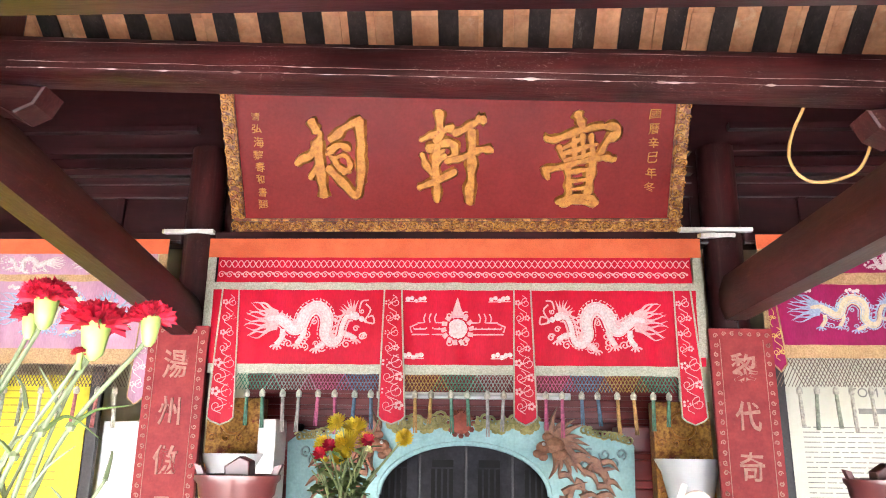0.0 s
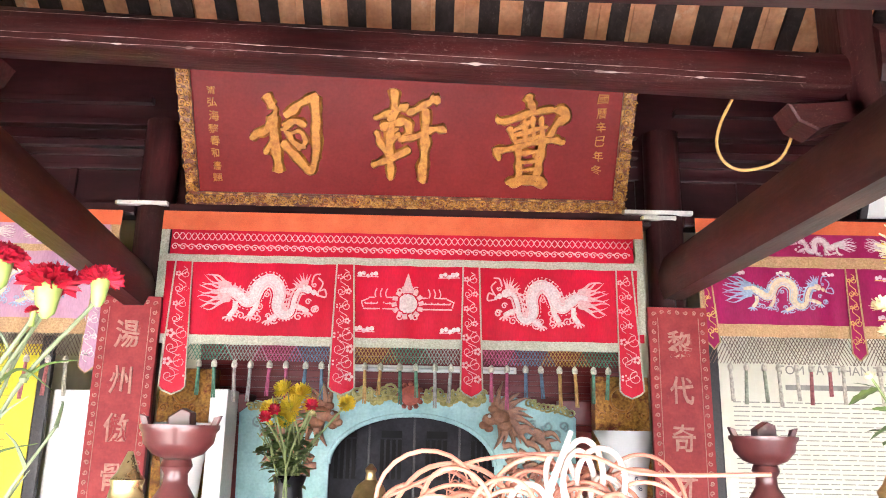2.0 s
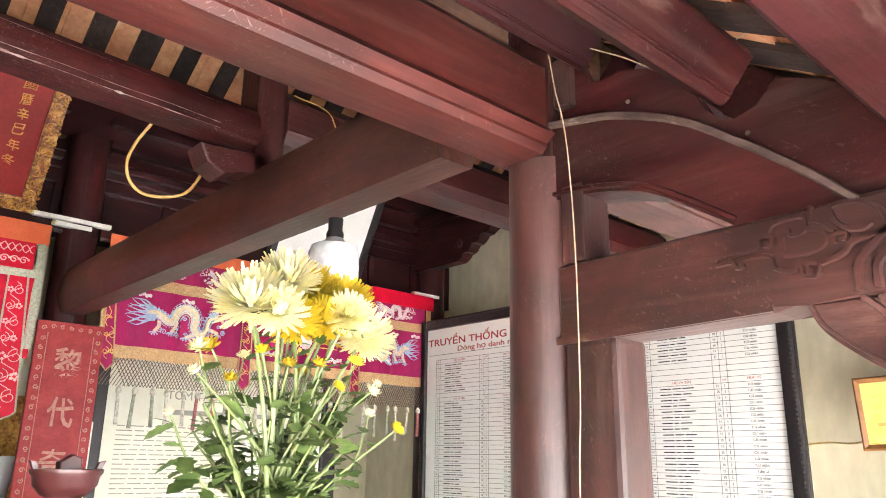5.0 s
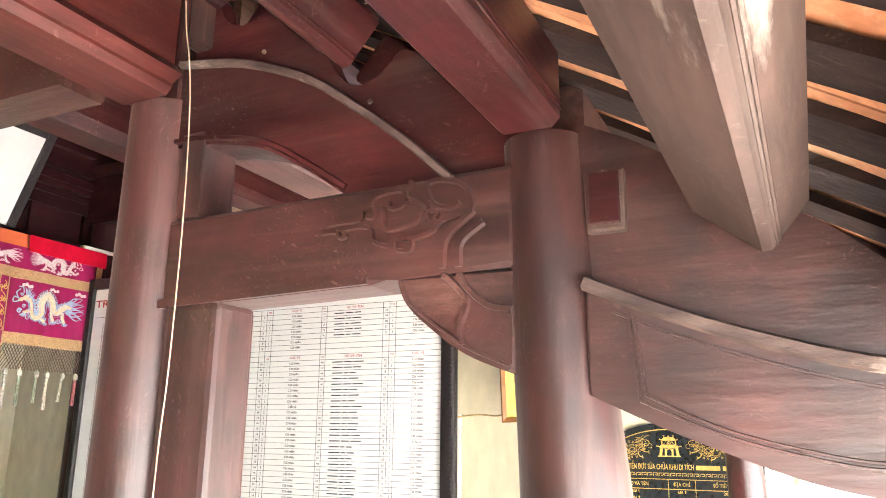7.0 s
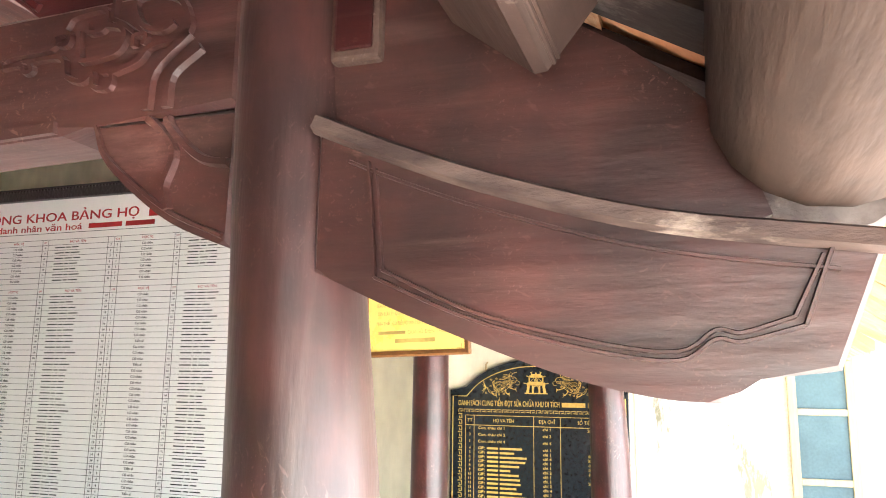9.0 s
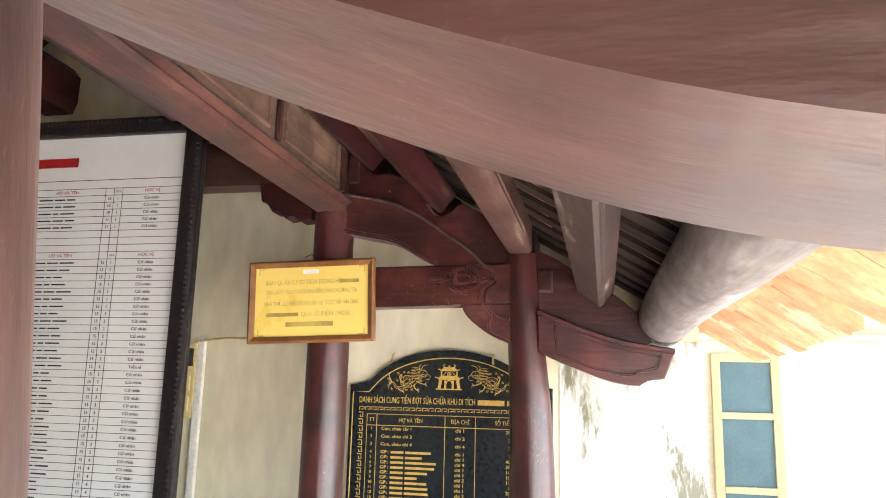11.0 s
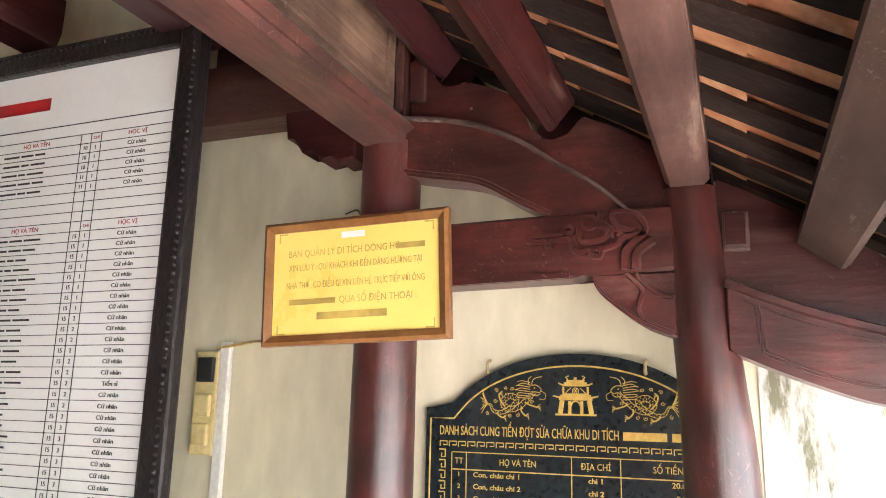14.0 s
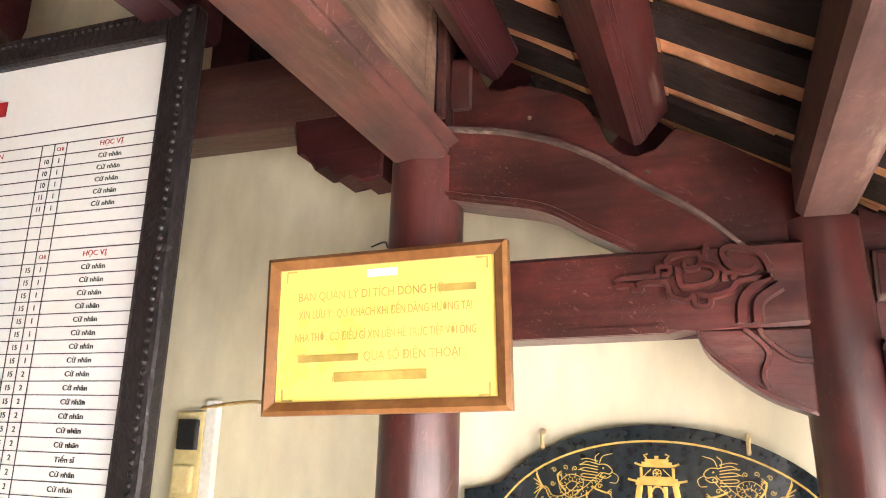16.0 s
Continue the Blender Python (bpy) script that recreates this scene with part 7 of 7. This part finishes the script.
def chrysanthemum(bm, c, axis, r, rnd, layers=4):
    axis = Vector(axis).normalized()
    t1 = axis.orthogonal().normalized()
    t2 = axis.cross(t1)
    full = layers == 4
    for l in range(6 if full else layers):
        el = (-0.3, 0.0, 0.3, 0.6, 0.92, 1.25)[l] if full else (0.05, 0.35, 0.7)[l]
        n = ((58, 58, 54, 46, 36, 22) if full else (16, 14, 10))[l]
        for k in range(n):
            a = 6.283 * k / n + l * 0.2 + rnd.uniform(-0.12, 0.12)
            d = (t1 * math.cos(a) + t2 * math.sin(a)) * math.cos(el) + axis * math.sin(el)
            reach = (0.9, 0.95, 0.94, 0.9, 0.82, 0.72)[l] * rnd.uniform(0.82, 1.06)
            petal(bm, Vector(c) - axis * r * 0.12, d + axis * rnd.uniform(-0.14, 0.14) + t1 * rnd.uniform(-0.08, 0.08), axis, r * reach, r * (0.105 if full else 0.3), rnd.uniform(0.12, 0.45))


def leaf(bm, base, d, L, rnd):
    d = Vector(d).normalized()
    side = d.cross(Vector((rnd.uniform(-0.4, 0.4), rnd.uniform(-0.4, 0.4), 1))).normalized()
    n = side.cross(d).normalized()
    prof = ((0, 0.06), (0.2, 0.26), (0.3, 0.2), (0.48, 0.36), (0.6, 0.24), (0.78, 0.26), (1.0, 0.02))
    rows = []
    for f, w in prof:
        p = Vector(base) + d * L * f - n * L * 0.18 * f * f
        rows.append([bm.verts.new(p - side * w * L + n * 0.1 * w * L), bm.verts.new(p), bm.verts.new(p + side * w * L + n * 0.1 * w * L)])
    for a, b in zip(rows, rows[1:]):
        for j in range(2):
            bm.faces.new((a[j], a[j + 1], b[j + 1], b[j]))


def bouquet(name, label, foot, vase, heads, buds, n_leaf, seed, leaf_len, spread, pale=True, leaf_top=0.72):
    rnd = random.Random(seed)
    o = thing(name, (foot[0], foot[1], vase[0]), label, "flowers")
    vz0, vz1, vr, vm = vase
    part("vase", lathe(BM(), [(vr * 0.7, 0), (vr * 0.75, 0.01), (vr, (vz1 - vz0) * 0.5), (vr * 0.75, (vz1 - vz0) * 0.85), (vr, vz1 - vz0), (vr * 0.92, vz1 - vz0), (vr * 0.6, (vz1 - vz0) * 0.8)], (foot[0], foot[1], vz0), 28), vm, o, smooth=True)
    stems = []
    for (c, r, m) in heads:
        c = Vector(c)
        b = Vector((foot[0] + rnd.uniform(-vr, vr) * 0.6, foot[1] + rnd.uniform(-vr, vr) * 0.6, vz1 - 0.03))
        mid = b.lerp(c, 0.55) + Vector((rnd.uniform(-spread, spread), rnd.uniform(-spread, spread), 0))
        pts = curve([b, mid, c], 6)
        stems.append(pts)
        part("stem", tube(BM(), pts, 0.0042, 6, 0.0032), stem_m, o, smooth=True)
        ax = (c - mid).normalized() * 0.45 + Vector((-0.5, -0.75, 0.1)) * rnd.uniform(0.5, 1.1)
        bm = BM()
        chrysanthemum(bm, c, ax, r * 0.9, rnd)
        part("flower_head", bm, m, o)
    for c, r in buds:
        c = Vector(c)
        b = Vector((foot[0] + rnd.uniform(-vr, vr) * 0.5, foot[1], vz1))
        mid = b.lerp(c, 0.6) + Vector((rnd.uniform(-spread, spread) * 1.2, rnd.uniform(-spread, spread), -0.02))
        pts = curve([b, mid, c], 6)
        stems.append(pts)
        part("stem", tube(BM(), pts, 0.0028, 5, 0.0018), stem_m, o)
        bm = BM()
        chrysanthemum(bm, c, (c - mid), r, rnd, 3)
        part("bud", bm, petal_pale if rnd.random() < 0.5 else petal_yellow, o)
    for k in range(n_leaf // 14):
        a = rnd.uniform(0, 6.283)
        b = Vector((foot[0] + rnd.uniform(-vr, vr) * 0.6, foot[1] + rnd.uniform(-vr, vr) * 0.6, vz1 - 0.03))
        c = b + Vector((spread * 2.6 * math.cos(a), spread * 2.6 * math.sin(a), rnd.uniform(0.1, 0.3)))
        pts = curve([b, b.lerp(c, 0.5) + Vector((0, 0, 0.02)), c], 6)
        stems.append(pts)
        part("stem", tube(BM(), pts, 0.003, 5, 0.0018), stem_m, o)
    for k in range(n_leaf):
        pts = rnd.choice(stems)
        i = int(len(pts) * rnd.uniform(0.12, leaf_top))
        a = rnd.uniform(0, 6.283)
        bm = BM()
        leaf(bm, pts[i], (math.cos(a), math.sin(a), rnd.uniform(-0.5, 0.5)), leaf_len * rnd.uniform(0.6, 1.25), rnd)
        part("leaf", bm, leaf_m, o)
    return o


F = (0.97, 1.02)
bouquet("chrysanthemum_vase", "tall vase of yellow and cream chrysanthemums", F, (TT, 1.41, 0.075, enamel),
        [((0.865, 0.97, 1.80), 0.088, petal_pale), ((0.965, 1.02, 1.865), 0.08, petal_pale), ((1.04, 1.06, 1.86), 0.072, petal_yellow), ((1.10, 1.03, 1.835), 0.08, petal_yellow), ((1.135, 1.0, 1.775), 0.075, petal_pale),
         ((0.95, 0.96, 1.775), 0.06, petal_yellow), ((1.03, 0.98, 1.79), 0.06, petal_yellow), ((0.91, 1.06, 1.82), 0.07, petal_yellow), ((1.06, 0.95, 1.80), 0.058, petal_pale), ((0.90, 0.93, 1.78), 0.062, petal_pale), ((0.99, 1.05, 1.81), 0.06, petal_yellow), ((1.09, 1.07, 1.79), 0.06, petal_yellow)],
        [((0.785, 0.98, 1.71), 0.024), ((0.78, 0.97, 1.67), 0.018), ((0.81, 0.99, 1.715), 0.022), ((1.15, 0.91, 1.59), 0.02), ((1.12, 0.95, 1.66), 0.02), ((1.14, 0.98, 1.62), 0.014), ((1.0, 0.95, 1.70), 0.018), ((0.83, 0.95, 1.66), 0.016),
         ((0.88, 0.94, 1.71), 0.018), ((1.08, 0.95, 1.71), 0.02), ((0.93, 1.1, 1.72), 0.018), ((1.17, 1.0, 1.68), 0.014), ((0.74, 0.96, 1.60), 0.012), ((1.05, 1.08, 1.70), 0.016), ((0.92, 0.92, 1.69), 0.016), ((1.03, 0.93, 1.66), 0.016)],
        540, 4, 0.045, 0.05, leaf_top=0.9)
B = Vector((-0.31, 2.12))
bouquet("chrysanthemum_bunch", "dark vase of small yellow chrysanthemums with red buds", B, (TT, 1.38, 0.05, black_lacquer),
        [((B.x + dx, B.y + dy, z), r, petal_yellow) for dx, dy, z, r in ((-0.065, -0.03, 1.565, 0.036), (0.0, -0.05, 1.57, 0.046), (0.02, -0.03, 1.61, 0.042), (-0.04, 0.02, 1.625, 0.036), (0.155, 0.0, 1.585, 0.032), (0.045, 0.02, 1.58, 0.03), (-0.015, -0.04, 1.54, 0.038))],
        [((B.x - 0.06, B.y - 0.04, 1.52), 0.016), ((B.x + 0.06, B.y - 0.04, 1.55), 0.016)], 210, 9, 0.042, 0.035)
o = thing("red_buds", (B.x, B.y - 0.07, TT), "dark red buds on thin stems among the bunch", "flowers")
for dx, z in ((-0.04, 1.56), (0.065, 1.575), (-0.065, 1.54)):
    part("stem", tube(BM(), curve([(B.x, B.y - 0.06, TT), (B.x, B.y - 0.06, 1.4), (B.x + dx, B.y - 0.08, z)], 4), 0.0025, 5), stem_m, o)
    bm = BM()
    chrysanthemum(bm, (B.x + dx, B.y - 0.08, z), (0, -0.8, 0.5), 0.022, random.Random(2), 3)
    part("bud", bm, petal_red, o)


# carnations
def carnations():
    rnd = random.Random(15)
    o = thing("carnation_vase", (-0.56, 0.92, TT), "tall vase of red carnations with pale stems", "flowers")
    part("vase", lathe(BM(), [(0.035, 0), (0.04, 0.01), (0.05, 0.08), (0.035, 0.14), (0.045, 0.18), (0.04, 0.18), (0.03, 0.13)], (-0.56, 0.92, TT), 24), enamel, o, smooth=True)
    heads = [((-0.523, 0.9, 1.748), 0.042, 0.15), ((-0.448, 0.89, 1.715), 0.050, 0.05), ((-0.385, 0.91, 1.722), 0.036, 0.35), ((-0.57, 0.95, 1.73), 0.03, -0.3), ((-0.455, 0.88, 1.665), 0.013, 0.0)]
    for k in range(6):
        f = Vector((-0.56 + rnd.uniform(-0.03, 0.03), 0.92 + rnd.uniform(-0.03, 0.03), TT + 0.1))
        c = Vector((-0.60 + rnd.uniform(-0.02, 0.2), 0.93 + rnd.uniform(-0.03, 0.05), 1.58 + rnd.uniform(-0.1, 0.1)))
        pts = curve([f, f.lerp(c, 0.6) + Vector((-0.02, 0, 0)), c], 8)
        st = part("stem", tube(BM(), pts, 0.0032, 7, 0.002), stem_pale, o, smooth=True)
        for i in (8, 12, 16):
            a = rnd.uniform(0, 6.283)
            lp = curve([pts[i], pts[i] + Vector((0.02 * math.cos(a), 0.02 * math.sin(a), 0.03)), pts[i] + Vector((0.05 * math.cos(a), 0.03 * math.sin(a), 0.03 + rnd.uniform(-0.02, 0.03)))], 5)
            part("leaf", tube(BM(), lp, 0.0035, 5, 0.0005), stem_pale, st)
    for (c, r, lean) in heads:
        r *= 0.88
        c = Vector(c)
        f = Vector((-0.56 + rnd.uniform(-0.02, 0.02), 0.92, TT + 0.1))
        mid = f.lerp(c, 0.6) + Vector((-0.03 + rnd.uniform(-0.02, 0.02), 0, 0))
        base = c - Vector((-0.1, 0, 1)).normalized() * r * 1.15
        pts = curve([f, mid, base], 8)
        st = part("stem", tube(BM(), pts, 0.0036, 7, 0.003), stem_pale, o, smooth=True)
        for k in (6, 10):
            part("node", lathe(BM(), [(0.004, -0.006), (0.0068, 0), (0.004, 0.006)], pts[k], 8), stem_pale, st, smooth=True)
            a = rnd.uniform(0, 6.283)
            lp = curve([pts[k], pts[k] + Vector((0.03 * math.cos(a), 0.02 * math.sin(a), 0.02)), pts[k] + Vector((0.075 * math.cos(a), 0.04 * math.sin(a), 0.005 + rnd.uniform(-0.02, 0.03)))], 5)
            bm = BM()
            tube(bm, lp, 0.0035, 5, 0.0005)
            part("leaf", bm, leaf_m, st)
        part("calyx", lathe(BM(), [(0.004, -0.012), (r * 0.28, -0.004), (r * 0.36, r * 0.35), (r * 0.42, r * 0.8), (r * 0.36, r * 0.95)], base, 12), mat("calyx_green", (0.27, 0.36, 0.1), (0.2, 0.28, 0.06), 0.5, scale=20, bump=0.1), o, smooth=True)
        bm = BM()
        for k in range(140):
            a = rnd.uniform(0, 6.283)
            el = rnd.uniform(0.05, 1.5)
            d = Vector((math.cos(a) * math.cos(el), math.sin(a) * math.cos(el), math.sin(el) * 0.75))
            q = base + Vector((0, 0, r * 0.75))
            L = r * rnd.uniform(0.78, 1.0)
            side = d.cross(Vector((rnd.uniform(-1, 1), rnd.uniform(-1, 1), rnd.uniform(-1, 1)))).normalized()
            nn = d.cross(side)
            n = 5
            A = [bm.verts.new(q + d * L * 0.35 + side * r * 0.10 * (j - 2) * 0.5) for j in range(n)]
            B = [bm.verts.new(q + d * L * (1 + 0.045 * (-1) ** j) + side * r * 0.15 * (j - 2) + nn * r * 0.06 * (-1) ** j) for j in range(n)]
            for j in range(n - 1):
                bm.faces.new((A[j], A[j + 1], B[j + 1], B[j]))
        part("petal", bm, petal_red, o, kind="stuff")


carnations()

# hanging lamp
o = thing("hanging_bulb", (1.51, 1.68, 2.04), "white opal bulb in a black holder on a thin wire", "lamp")
part("bulb", lathe(BM(), [(0.03, 0.0), (0.07, 0.008), (0.078, 0.025), (0.078, 0.115), (0.07, 0.135), (0.035, 0.15), (0.024, 0.165)], (1.51, 1.68, 2.035), 32), lamp_body, o, smooth=True)
part("holder", lathe(BM(), [(0.026, 0.16), (0.028, 0.175), (0.022, 0.19), (0.024, 0.225), (0.014, 0.245), (0.005, 0.25)], (1.51, 1.68, 2.035), 20), plastic_k, o, smooth=True)
part("wire", tube(BM(), curve([(1.51, 1.68, 2.28), (1.505, 1.68, 2.4), (1.50, 1.72, 2.62), (1.46, 1.9, 2.75)], 5), 0.0025, 5), cable_m, o)

# loose cables
o = thing("yellow_cable", (1.2, 2.1, 2.4), "looped yellow cable hanging from the cross purlin", "cable", "cables")
part("loop", tube(BM(), curve([(1.115, 2.2, 2.72), (1.10, 2.2, 2.64), (1.05, 2.2, 2.54), (1.03, 2.2, 2.46), (1.055, 2.2, 2.395), (1.12, 2.2, 2.372), (1.235, 2.2, 2.41), (1.295, 2.2, 2.52), (1.315, 2.2, 2.625), (1.42, 2.2, 2.66), (1.60, 2.2, 2.70), (1.69, 2.22, 2.765)], 6), 0.0055, 7), cable_m, o, smooth=True)
o = thing("white_cable", (1.36, 0.65, 1.4), "pale cable running up the second column", "cable", "cables")
part("riser", tube(BM(), curve([(1.365, 0.655, 0.9), (1.37, 0.66, 1.45), (1.365, 0.648, 1.65), (1.362, 0.645, 1.91), (1.36, 0.652, 2.1), (1.355, 0.66, 2.2), (1.36, 0.68, 2.27), (1.37, 0.71, 2.40), (1.365, 0.735, 2.47), (1.36, 0.645, 2.376), (1.37, 0.516, 2.286), (1.36, 0.42, 2.211), (1.37, 0.35, 2.223), (1.42, 0.28, 2.27)], 6), 0.0013, 6), cable_w, o, smooth=True)
o = thing("yellow_cable", (-1.6, 1.9, 2.8), "yellow cable strung along the purlin end", "cable", "cables")
part("run", tube(BM(), curve([(-1.9, 1.95, 2.80), (-1.6, 1.93, 2.87), (-1.4, 1.95, 2.885), (-1.3, 2.0, 2.87)], 6), 0.005, 6), cable_m, o)
